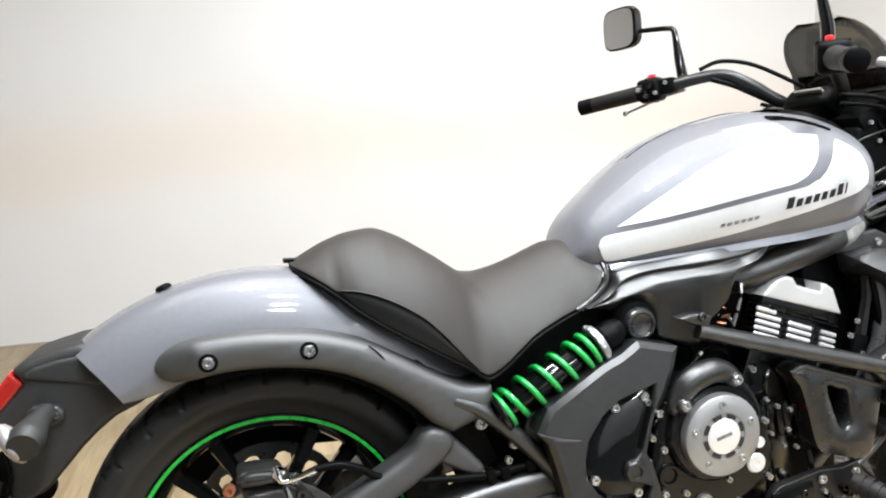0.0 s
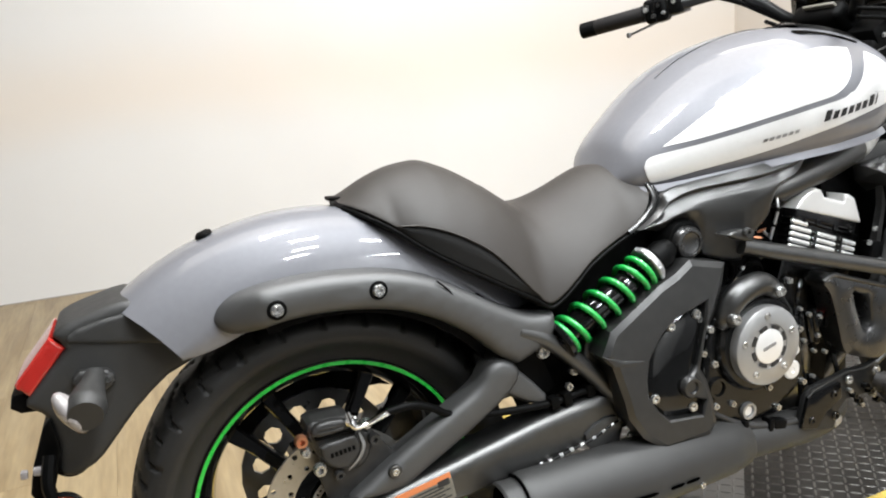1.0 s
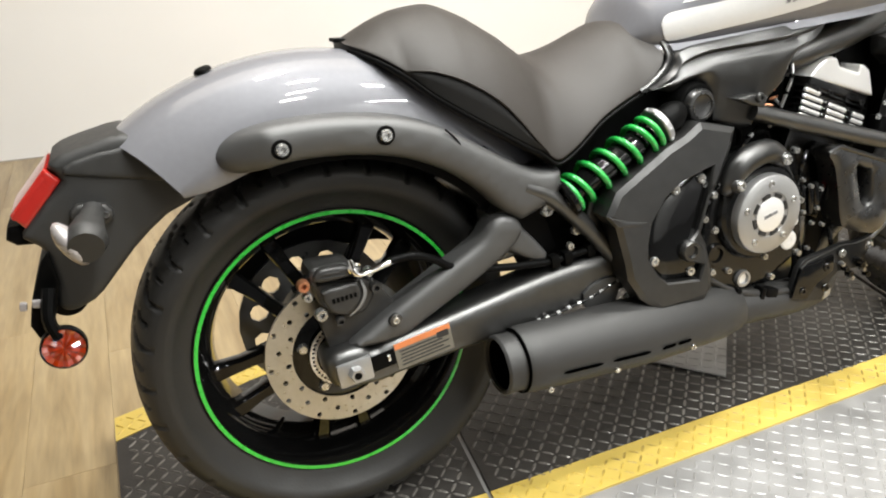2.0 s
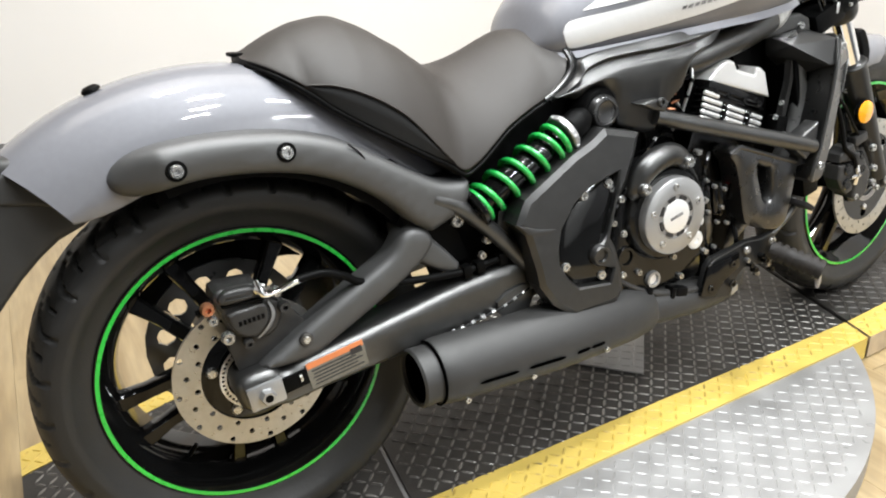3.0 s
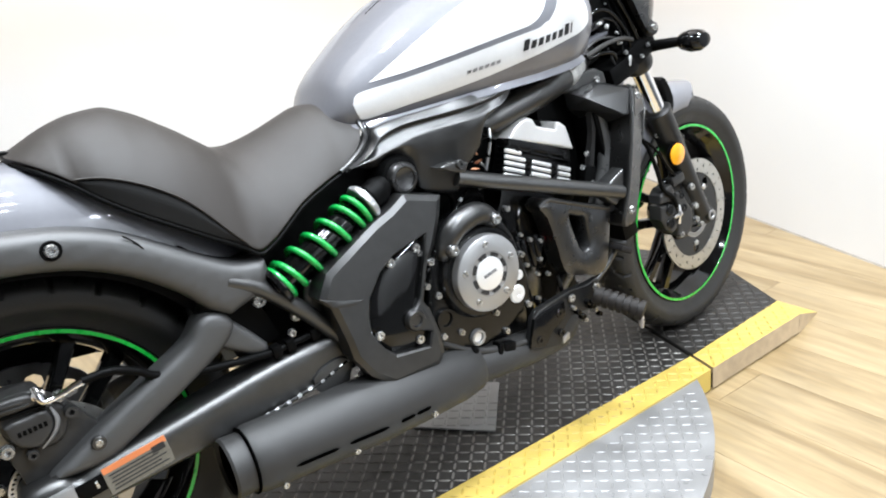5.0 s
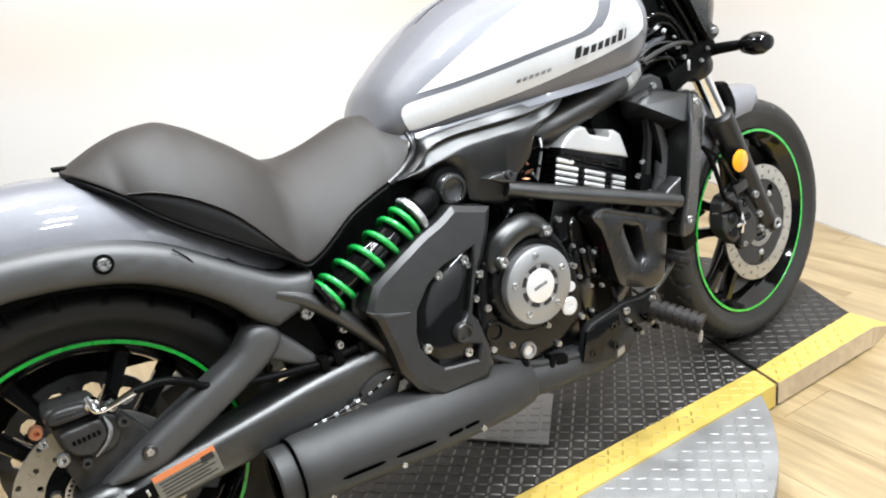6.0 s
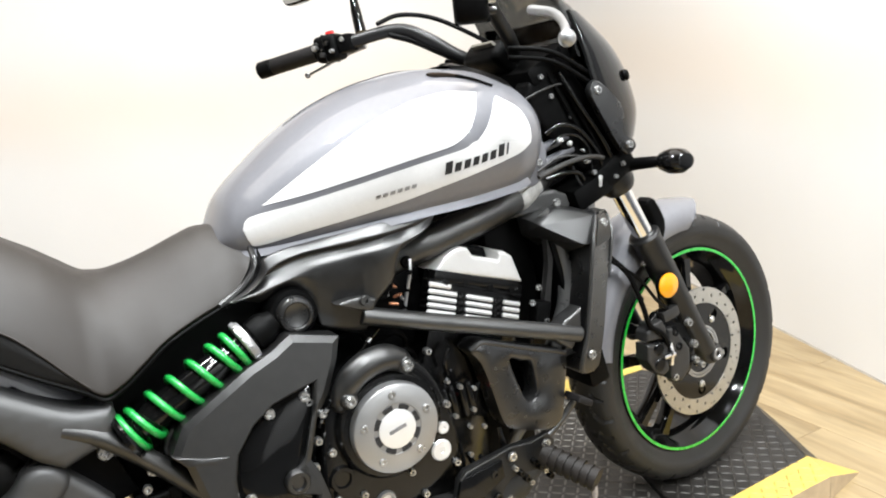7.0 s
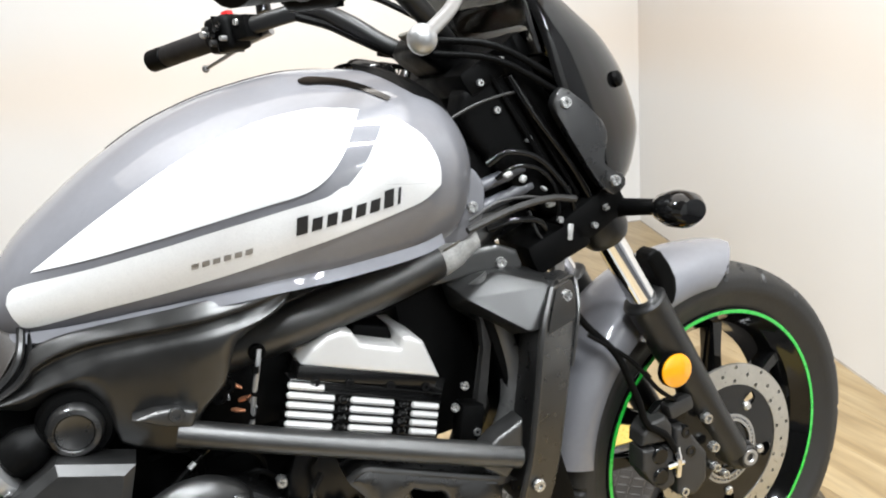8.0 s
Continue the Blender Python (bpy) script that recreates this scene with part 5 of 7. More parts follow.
for x, z in ((0.689, 0.188), (0.789, 0.219)):
    bm = lathe(mb(), [(0.0, 0.218), (0.011, 0.218), (0.014, 0.214), (0.017, 0.19)], outward(x, 0, z), 24)
    part("bolt_boss", bm, CHARCOAL, clutch)
    bolt(clutch, x, -0.218, z, 0.0095, 0.006)
for x, z, r, y in ((0.843, 0.049, 0.0185, 0.187), (0.851, 0.086, 0.0105, 0.187)):
    bm = lathe(mb(), [(0, y + 0.0025), (r * 0.25, y + 0.0025), (r * 0.3, y + 0.0035), (r * 0.86, y + 0.0035), (r, y + 0.001), (r, y - 0.03)], outward(x, 0, z), 28)
    part("timing_plug", bm, BRIGHT, engine, "bright round timing plug")
for x, z, r, mm in ((0.668, 0.058, 0.0215, CASE), (0.735, -0.003, 0.017, ALU)):
    bm = lathe(mb(), [(0, 0.188), (r * 0.62, 0.188), (r * 0.66, 0.194), (r * 0.9, 0.194), (r, 0.188), (r, 0.15)], outward(x, 0, z), 28)
    part("oil_plug", bm, mm, engine)
    bm = lathe(mb(), [(0, 0.1895), (r * 0.55, 0.1895), (r * 0.6, 0.187)], outward(x, 0, z), 24)
    part("sight_glass", bm, BRIGHT if x > 0.7 else BLACK, engine)
for x, z in ((0.640, 0.130), (0.634, 0.195), (0.645, 0.235), (0.826, 0.165), (0.862, 0.125), (0.868, 0.020), (0.805, -0.015), (0.785, 0.030), (0.648, 0.005), (0.700, 0.020), (0.625, 0.155), (0.63, 0.09), (0.84, 0.222), (0.7, -0.04)):
    bolt(engine, x, -0.182, z, 0.0062, 0.012, BOLT, "case_bolt")
rs = random.Random(7)
for k in range(16):
    x, z = rs.uniform(0.84, 0.98), rs.uniform(-0.04, 0.17)
    bm = tube(mb(), [(x, -0.168, z), (x + rs.uniform(-0.008, 0.008), -0.176, z + rs.uniform(0.015, 0.04)), (x + rs.uniform(-0.015, 0.015), -0.170, z + rs.uniform(0.04, 0.07))], rs.uniform(0.003, 0.006), 7, 3)
    part("engine_pipe", bm, CASE if k % 3 else DULL, engine)
for x in (0.868, 0.882, 0.902, 0.916):
    bm = lathe(mb(), [(0, 0.03), (0.006, 0.03), (0.007, 0.026), (0.007, -0.02), (0.005, -0.03)], pose(x, -0.175, 0.118, 0, -8, 0), 12)
    part("stud", bm, BLACK, engine)

bm = lathe(mb(), [(0, 0.010), (0.0045, 0.010), (0.006, 0.007), (0.0062, 0)], outward(0.930, -0.148, 0.116), 16)
part("red_cap", bm, REDPLASTIC, engine, "small red connector cap")
for x, z in ((0.894, 0.144), (0.920, 0.134), (0.905, 0.070), (0.880, 0.096), (0.932, 0.062), (0.900, 0.020), (0.915, 0.098), (0.872, 0.160)):
    bolt(engine, x, -0.178, z, 0.0042, 0.008, BOLT, "case_bolt")

# cylinder with fins
bm = mb()
CYL = pose(0.955, 0, 0.262, 0, 20, 0)
block(bm, CYL @ Matrix.Translation((0, 0, -0.06)), (0.150, 0.290, 0.26), 0.006)
cylinder = part("cylinder_block", bm, CASE, motorcycle, "black cylinder block with bright fin edges")
FX, FZ = Vector((0.186, 0.024, -0.070)), Vector((-0.010, 0, -0.044))
TOP = Vector((0.864, -0.175, 0.327))
for row in range(6):
    for f0, f1 in ((0.0, 0.29), (0.39, 0.68), (0.80, 0.99)):
        base = TOP + FZ * (row / 4)
        a, b = base + FX * f0, base + FX * (f1 if row or f0 else 0.22)
        if row == 0 and f0 > 0.3:
            continue
        bm = tube(mb(), [a, a.lerp(b, 0.04), a.lerp(b, 0.96), b], [0.002, 0.0043, 0.0043, 0.002], 8, 1)
        part("fin_edge", bm, BRIGHT, cylinder, "polished fin edge")
for row in range(7):
    base = TOP + FZ * ((row - 0.5) / 4) + Vector((0, 0.012, 0))
    bm = block(mb(), Matrix.Translation(base + FX * 0.5) @ Matrix.Rotation(radians(7.4), 4, "Z") @ Matrix.Rotation(math.atan2(0.070, 0.186), 4, "Y"), (0.200, 0.026, 0.004), 0.001, 1)
    part("fin", bm, CASE, cylinder)
for f in (0.34, 0.74):
    for row in range(1, 6):
        p = TOP + FZ * (row / 4) + FX * f + Vector((0, -0.002, 0))
        bm = lathe(mb(), [(0, 0.005), (0.004, 0.004), (0.0065, 0)], outward(*p), 10)
        part("fin_rib", bm, BLACK, cylinder)
bm = block(mb(), Matrix.Translation((0.960, -0.150, 0.310)) @ Matrix.Rotation(radians(6), 4, "Z") @ Matrix.Rotation(math.atan2(0.056, 0.165), 4, "Y"), (0.180, 0.030, 0.017), 0.003)
part("head_gasket", bm, CASE, cylinder)
bm = block(mb(), Matrix.Translation((0.955, -0.140, 0.270)) @ Matrix.Rotation(radians(7), 4, "Z") @ Matrix.Rotation(math.atan2(0.070, 0.186), 4, "Y"), (0.196, 0.03, 0.09), 0.004)
part("barrel_side", bm, CASE, cylinder)
bm = plate(mb(), [(0.880, 0.343), (0.898, 0.361), (0.917, 0.372), (0.934, 0.375), (0.946, 0.370), (0.955, 0.355), (1.001, 0.339), (1.005, 0.352), (1.016, 0.351), (1.031, 0.340), (1.047, 0.290), (0.96, 0.318)], -0.168, -0.06, 0.005, 0, 3)
part("head_cover", bm, BRIGHT, motorcycle, "bright silver cylinder head cover")
bm = plate(mb(), [(0.948, 0.356), (0.958, 0.368), (1.000, 0.356), (1.004, 0.338)], -0.13, -0.07, 0.004, 0)
part("head_recess", bm, DULL, motorcycle)
for x, z in ((0.895, 0.322), (0.935, 0.310), (0.985, 0.293), (1.03, 0.279)):
    bolt(motorcycle, x, -0.170 + 0.11 * (x - 0.9), z, 0.006, 0.004, CASE)

# plain dark blocks added behind the open frame to stop see-through
bm = block(mb(), pose(0.72, 0, 0.26, 0, 10, 0), (0.30, 0.20, 0.18), 0.02)
part("throttle_body", bm, DULL, motorcycle, "black intake and airbox")
bm = block(mb(), pose(1.02, 0, 0.40, 0, -14, 0), (0.30, 0.22, 0.06), 0.02)
part("airbox", bm, DULL, motorcycle)
bm = block(mb(), pose(1.075, -0.02, 0.30, 0, -6, 0), (0.10, 0.16, 0.24), 0.02)
part("head_gap_fill", bm, DULL, motorcycle)
bm = block(mb(), pose(1.03, 0, 0.03, 0, 0, 0), (0.13, 0.20, 0.20), 0.03)
part("engine_gap_fill", bm, DULL, motorcycle)
bm = block(mb(), pose(1.145, 0, 0.50, 0, -20, 0), (0.12, 0.21, 0.15), 0.02)
part("neck_gap_fill", bm, DULL, motorcycle)
bm = block(mb(), pose(0.80, -0.03, 0.31, 0, 0, 0), (0.16, 0.18, 0.10), 0.02)
part("intake_duct", bm, DULL, motorcycle)
bm = block(mb(), pose(0.48, 0, 0.14, 0, 0, 0), (0.22, 0.20, 0.16), 0.03)
part("battery_box", bm, DULL, motorcycle)
for k in range(9):
    x = rs.uniform(0.70, 0.85)
    z = rs.uniform(0.20, 0.27)
    bm = tube(mb(), [(x, -0.13, z), (x + 0.03, -0.145, z + 0.01), (x + 0.05, -0.135, z - 0.02), (x + 0.04, -0.12, z - 0.07)], rs.uniform(0.003, 0.006), 7, 4)
    part("cable", bm, DULL, motorcycle)
bm = tube(mb(), [(0.840, -0.165, 0.372), (0.834, -0.172, 0.351), (0.826, -0.168, 0.318), (0.82, -0.160, 0.285), (0.812, -0.15, 0.262)], 0.0030, 8, 4)
part("breather_wire", bm, ALU, motorcycle, "braided metal wire")
for x, y, z in ((0.832, -0.176, 0.353), (0.828, -0.171, 0.325), (0.822, -0.165, 0.297)):
    bm = lathe(mb(), [(0.0042, -0.004), (0.0046, 0), (0.0042, 0.004)], pose(x, y + 0.003, z, 0, 12, 0), 10)
    part("wire_clip", bm, DULL, motorcycle)
for x, z in ((0.838, 0.366), (0.79, 0.325), (0.80, 0.335)):
    bolt(motorcycle, x, -0.152, z, 0.010, 0.006, DULL)
for x, z, turn, mm in ((0.809, 0.332, 30, COPPER), (0.817, 0.314, -20, COPPER), (0.825, 0.308, 60, BOLT), (0.799, 0.325, 80, BOLT), (0.808, 0.302, 10, COPPER), (0.799, 0.346, 45, BOLT)):
    bm = tube(mb(), [Vector((x, -0.150, z)) + Matrix.Rotation(radians(turn), 3, "Y") @ Vector((d, -0.003 * math.sin(200 * d), 0)) for d in (-0.007, -0.002, 0.003, 0.008)], [0.0018, 0.0032, 0.0026, 0.0016], 8, 3)
    part("terminal", bm, mm, motorcycle, "small copper terminal" if mm is COPPER else "small bright terminal")
bm = plate(mb(), [(1.108, 0.352), (1.114, 0.352), (1.122, 0.318), (1.106, 0.232), (1.088, 0.228), (1.098, 0.25), (1.112, 0.31)], -0.160, -0.146, 0.002, 0)
part("hose_guard", bm, CALIPER, motorcycle)
bm = block(mb(), pose(1.080, -0.160, 0.225, 0, 12, 0), (0.03, 0.03, 0.045), 0.004)
part("thermostat", bm, DULL, motorcycle)
for x, z in ((1.075, 0.275), (1.085, 0.212), (1.06, 0.25)):
    bolt(motorcycle, x, -0.172, z, 0.0055, 0.005)

# side cover
def rim_piece(bm, outline, hole, y0, y1, slope, lip):
    """A faceted surround: sloped outer faces, a flat front and an opening through it."""
    def grown(pts, d):
        out, k = [], len(pts)
        area = sum(pts[i][0] * pts[(i + 1) % k][1] - pts[(i + 1) % k][0] * pts[i][1] for i in range(k))
        s = d if area > 0 else -d
        for i in range(k):
            p, a, b = Vector(pts[i]), Vector(pts[i - 1]), Vector(pts[(i + 1) % k])
            u, v = (p - a).normalized(), (b - p).normalized()
            n = Vector((u.y + v.y, -u.x - v.x))
            n = n.normalized() / max(0.5, (n.length / 2)) if n.length > 1e-6 else Vector((0, 0))
            out.append(tuple(p + n * s))
        return out
    def ring(pts, y):
        return [bm.verts.new((x, y, z)) for x, z in pts]
    def strip(a, b):
        for i in range(len(a)):
            j = (i + 1) % len(a)
            bm.faces.new((a[i], a[j], b[j], b[i]))
    o0, h0 = ring(grown(outline, -slope), y0), ring(grown(hole, lip), y0)
    o1, h1 = ring(outline, y0 + slope * 0.55), ring(hole, y0 + lip)
    o2, h2 = ring(outline, y1), ring(hole, y1)
    strip(o0, o1), strip(o1, o2), strip(h0, h1), strip(h1, h2)
    edges = []
    for loop in (o0, h0):
        for i in range(len(loop)):
            edges.append(bm.edges.get((loop[i], loop[(i + 1) % len(loop)])))
    bmesh.ops.triangle_fill(bm, use_beauty=True, use_dissolve=False, edges=edges)
    return bm


def leaned(bm):
    for v in bm.verts:
        v.co.y += 0.09 * (v.co.z - 0.10)
    return bm


INSET = [(0.646, 0.226), (0.612, 0.218), (0.579, 0.209), (0.547, 0.188), (0.518, 0.152), (0.509, 0.118), (0.508, 0.090), (0.525, 0.060), (0.545, 0.040), (0.612, 0.032), (0.622, 0.056), (0.600, 0.066), (0.578, 0.078), (0.578, 0.098), (0.600, 0.108), (0.612, 0.120), (0.634, 0.175)]
bm = rim_piece(mb(), [(0.622, 0.303), (0.696, 0.284), (0.686, 0.250), (0.664, 0.202), (0.640, 0.170), (0.620, 0.112), (0.630, 0.092), (0.640, 0.050), (0.642, 0.010), (0.626, -0.008), (0.531, -0.010), (0.492, 0.020), (0.467, 0.060), (0.462, 0.094), (0.447, 0.156), (0.430, 0.176), (0.452, 0.214), (0.554, 0.270), (0.590, 0.284)], INSET, -0.210, -0.165, 0.010, 0.003)
side_cover = part("side_cover", leaned(bm), CHARCOAL, motorcycle, "faceted charcoal pivot cover with a gloss black inset", 20)
bm = plate(mb(), [(0.430, 0.178), (0.448, 0.157), (0.486, 0.150), (0.506, 0.155), (0.470, 0.163)], -0.2115, -0.2, 0.002, 0)
part("cover_ridge", leaned(bm), CHARCOAL, side_cover)
rings = []
for s in (1.0, 0.985, 0.96, 0.925, 0.88, 0.82, 0.74, 0.62, 0.45, 0.25, 0.06):
    edge = spline([(x, 0, z) for x, z in ((0.652, 0.232), (0.57, 0.212), (0.512, 0.16), (0.502, 0.09), (0.540, 0.034), (0.62, 0.026), (0.632, 0.05), (0.622, 0.11), (0.65, 0.19))], 4, True)
    rings.append([Vector((0.575 + (p.x - 0.575) * s, -0.186 - 0.018 * (1 - s ** 4.5), 0.115 + (p.z - 0.115) * s)) for p in edge])
bm = loft(mb(), rings)
part("cover_inset", leaned(bm), BLACK, side_cover, "gloss black inset plate")
bm = lathe(mb(), [(0.0, 0.212), (0.0095, 0.212), (0.0115, 0.2165), (0.0165, 0.2165), (0.019, 0.213), (0.019, 0.17)], outward(0.594, 0, 0.087), 28)
part("cover_boss", bm, CHARCOAL, side_cover)
for x, z in ((0.573, 0.195), (0.628, 0.206), (0.525, 0.080), (0.600, 0.047)):
    bolt(side_cover, x, -0.198 + 0.09 * (z - 0.10), z, 0.0085, 0.006)
for x, z in ((0.656, 0.109), (0.650, 0.174), (0.631, 0.049), (0.655, 0.030)):
    bolt(motorcycle, x, -0.196, z, 0.0065, 0.006)

# exhaust
bm = mb()
rings = []
for x, cz, r in ((0.262, -0.043, 0.054), (0.272, -0.0435, 0.0575), (0.30, -0.045, 0.0585), (0.40, -0.048, 0.060), (0.50, -0.051, 0.062), (0.60, -0.055, 0.060), (0.68, -0.060, 0.055), (0.722, -0.063, 0.047), (0.73, -0.0635, 0.042)):
    cy = -0.186 + 0.05 * max(0, x - 0.5)
    rings.append([Vector((x + 0.0 * r, cy + 0.95 * r * math.cos(a), cz + r * math.sin(a))) for a in (2 * math.pi * q / 36 for q in range(36))])
loft(bm, rings)
muffler = part("muffler", bm, EXHAUST, motorcycle, "matt grey side exhaust muffler with black slot patches", 40)
TM = Matrix.Translation((0.262, -0.186, -0.043)) @ Matrix.Rotation(radians(-90), 4, "Y")
bm = lathe(mb(), [(0.052, -0.002), (0.049, 0.006), (0.050, 0.032), (0.047, 0.036), (0.043, 0.034), (0.0425, 0.028)], TM, 40)
part("muffler_tip", bm, EXHAUST, muffler, "stepped muffler tip")
# bore and gap coloured black for the shade within them
bm = lathe(mb(), [(0.0426, 0.0285), (0.041, 0.02), (0.040, -0.08), (0, -0.08)], TM, 40)
part("tip_bore", bm, VOID, muffler)
bm = lathe(mb(), [(0.0545, -0.001), (0.0555, 0.002), (0.053, 0.004)], TM, 40)
part("tip_gap", bm, VOID, muffler)
# black patches on the skin; their colour stands for shade in the slots
for x0, x1 in ((0.320, 0.395), (0.415, 0.490), (0.515, 0.545), (0.549, 0.580)):
    rows = []
    for i in range(9):
        x = x0 + (x1 - x0) * i / 8
        r = np.interp(x, (0.3, 0.4, 0.5, 0.6), (0.0585, 0.060, 0.062, 0.060)) + 0.0014
        cz, cy = np.interp(x, (0.3, 0.6), (-0.045, -0.055)), -0.186 + 0.05 * max(0, x - 0.5)
        half = 0.062 * (1 if 0 < i < 8 else 0.35)
        rows.append([Vector((x, cy - 0.95 * r * math.cos(a), cz + r * math.sin(a))) for a in (-0.19 - half, -0.19, -0.19 + half)])
    part("slot", loft(mb(), rows, False, False), VOID, muffler, "black patch in place of a muffler slot")
for x in (0.30, 0.43, 0.59):
    bolt(muffler, x, -0.186 - 0.046, -0.086, 0.0055, 0.004, BOLT)
bm = tube(mb(), [(0.70, -0.176, -0.063), (0.80, -0.172, -0.072), (0.90, -0.155, -0.088), (1.0, -0.12, -0.10), (1.08, -0.06, -0.10)], 0.036, 20, 4)
part("exhaust_pipe", bm, EXHAUST, motorcycle, "matt grey exhaust pipe under the engine")
bm = plate(mb(), [(0.405, 0.035), (0.45, 0.055), (0.478, 0.045), (0.47, 0.005), (0.42, 0.0)], -0.168, -0.155, 0.003, 2)
part("muffler_hanger", bm, FRAME, motorcycle)
bolt(motorcycle, 0.495, -0.168, 0.010, 0.009, 0.008)


def beaded(name, pts, r, count, parent, label=""):
    """A braided line: a dark core with short bright sleeves along it."""
    core = part(name, tube(mb(), pts, r, 8, 5), BLACK, parent, label)
    path = spline(pts, 12)
    for k in range(count):
        i = int((k + 0.5) / count * (len(path) - 4))
        part("sleeve", tube(mb(), [path[i], path[i + 2]], r * 1.15, 8, 1), ALU if k % 3 else CHROME, core)
    return core


# first line's bright sleeves stand for glints along the swingarm's lower edge
beaded("glint_trim", [(0.269, -0.166, 0.000), (0.307, -0.166, 0.006), (0.340, -0.166, 0.010), (0.380, -0.166, 0.017), (0.421, -0.166, 0.026), (0.459, -0.166, 0.040), (0.489, -0.166, 0.048)], 0.0032, 11, motorcycle, "dark line under the swingarm, its glints set in as bright sleeves")
beaded("braided_line", [(0.540, -0.146, 0.268), (0.558, -0.150, 0.271), (0.592, -0.150, 0.272), (0.628, -0.150, 0.279), (0.665, -0.148, 0.285)], 0.0034, 7, motorcycle, "braided metal line behind the cover")
beaded("braided_line", [(0.645, -0.185, 0.150), (0.661, -0.190, 0.177), (0.679, -0.190, 0.198), (0.697, -0.188, 0.217), (0.73, -0.178, 0.246), (0.770, -0.165, 0.272)], 0.0030, 8, motorcycle, "braided metal line beside the clutch cover")
hp = [(1.112, -0.146, 0.40), (1.128, -0.150, 0.36), (1.141, -0.152, 0.32), (1.149, -0.153, 0.277), (1.146, -0.153, 0.231), (1.131, -0.150, 0.190), (1.09, -0.14, 0.10), (1.05, -0.10, 0.0), (1.0, -0.07, -0.08)]
part("header_pipe", tube(mb(), hp, 0.0165, 18, 5), PIPE, motorcycle, "curved grey exhaust header pipe")
part("header_pipe", tube(mb(), [(x + 0.004, y + 0.10, z) for x, y, z in hp], 0.020, 14, 5), EXHAUST, motorcycle, "curved grey exhaust header pipe")

# radiator with its covers
bm = block(mb(), pose(1.165, 0, 0.225, 0, -13, 0), (0.045, 0.33, 0.34), 0.006)
radiator = part("radiator", bm, DULL, motorcycle, "black radiator between side shrouds")
def slab(rows, inner):
    """A tall slab from its levels: rear edge and front edge of the outer face at each height."""
    rings = []
    for z, rx, ry, fx, fy in rows:
        rings.append([Vector(p) for p in ((rx, inner, z), (rx, ry + 0.006, z), (rx + 0.004, ry, z), (fx - 0.005, fy, z), (fx, fy + 0.006, z), (fx, inner, z))])
    return loft(mb(), rings)


SLAB = [(0.112, 1.124, -0.218, 1.152, -0.216), (0.120, 1.117, -0.222, 1.163, -0.217), (0.135, 1.116, -0.224, 1.170, -0.216), (0.180, 1.130, -0.225, 1.184, -0.214), (0.230, 1.141, -0.225, 1.196, -0.211), (0.281, 1.151, -0.224, 1.208, -0.208), (0.343, 1.163, -0.221, 1.226, -0.201), (0.366, 1.176, -0.211, 1.235, -0.186), (0.384, 1.188, -0.201, 1.238, -0.172), (0.390, 1.194, -0.192, 1.230, -0.166)]
part("radiator_shroud", slab(SLAB, -0.150), SHROUD, radiator, "satin black radiator side shroud", 30)
bm = tube(mb(), [(rx + 0.001, ry, z) for z, rx, ry, fx, fy in SLAB[1:-1]], 0.0048, 8, 3)
part("shroud_edge", bm, CHARCOAL, radiator)
bm = tube(mb(), [(fx - 0.001, fy + 0.002, z) for z, rx, ry, fx, fy in SLAB[5:-1]] + [(1.200, -0.196, 0.388)], 0.0028, 8, 3)
part("shroud_edge", bm, CHARCOAL, radiator)
bm = mb()
grid = []
for i in range(6):
    z = 0.334 + 0.048 * i / 5
    ends = [[float(np.interp(z, [r[0] for r in SLAB], [r[c] for r in SLAB])) for c in (1, 2, 3, 4)]]
    rx, ry, fx, fy = ends[0]
    grid.append([Vector((rx + 0.008 + (fx - rx - 0.014) * j / 4, ry - 0.0022 + (fy - ry) * j / 4, z + 0.006 * j / 4 * (1 - i / 5))) for j in range(5)])
loft(bm, grid, False, False)
part("shroud_inset", bm, BLACK, radiator, "gloss black shroud inset")
bm = mb()
for p in ((1.089, -0.176, 0.383), (1.146, -0.222, 0.342), (1.163, -0.220, 0.343), (1.193, -0.196, 0.387), (1.137, -0.157, 0.406), (1.072, -0.125, 0.402), (1.150, -0.122, 0.412), (1.225, -0.130, 0.386), (1.085, -0.118, 0.362), (1.150, -0.125, 0.310)):
    bm.verts.new(p)
bmesh.ops.convex_hull(bm, input=bm.verts)
bmesh.ops.bevel(bm, geom=list(bm.edges), offset=0.0025, segments=2, affect="EDGES", profile=0.5)
part("shroud_top", bm, SATIN, radiator, "faceted charcoal shroud top", 24)
bm = plate(mb(), [(1.060, 0.398), (1.120, 0.400), (1.176, 0.392), (1.182, 0.404), (1.176, 0.424), (1.150, 0.436), (1.09, 0.432), (1.062, 0.424)], -0.143, -0.122, 0.005, 0)
part("shroud_bracket", bm, FRAME, radiator, "satin black bracket bolted to the frame")
bolt(radiator, 1.151, -0.143, 0.412, 0.0075, 0.005, BOLT)
bm = plate(mb(), [(1.060, 0.196), (1.092, 0.220), (1.128, 0.236), (1.124, 0.190), (1.10, 0.165)], -0.222, -0.19, 0.004, 0)
part("shroud_foot", bm, FRAME, radiator)
bolt(radiator, 1.211, -0.1955, 0.369, 0.008, 0.005, BOLT)
bolt(radiator, 1.140, -0.2235, 0.146, 0.0085, 0.004, BOLT)
def rounded(pts, n):
    return [(p.x, p.z) for p in spline([(x, 0, z) for x, z in pts], n, True)]


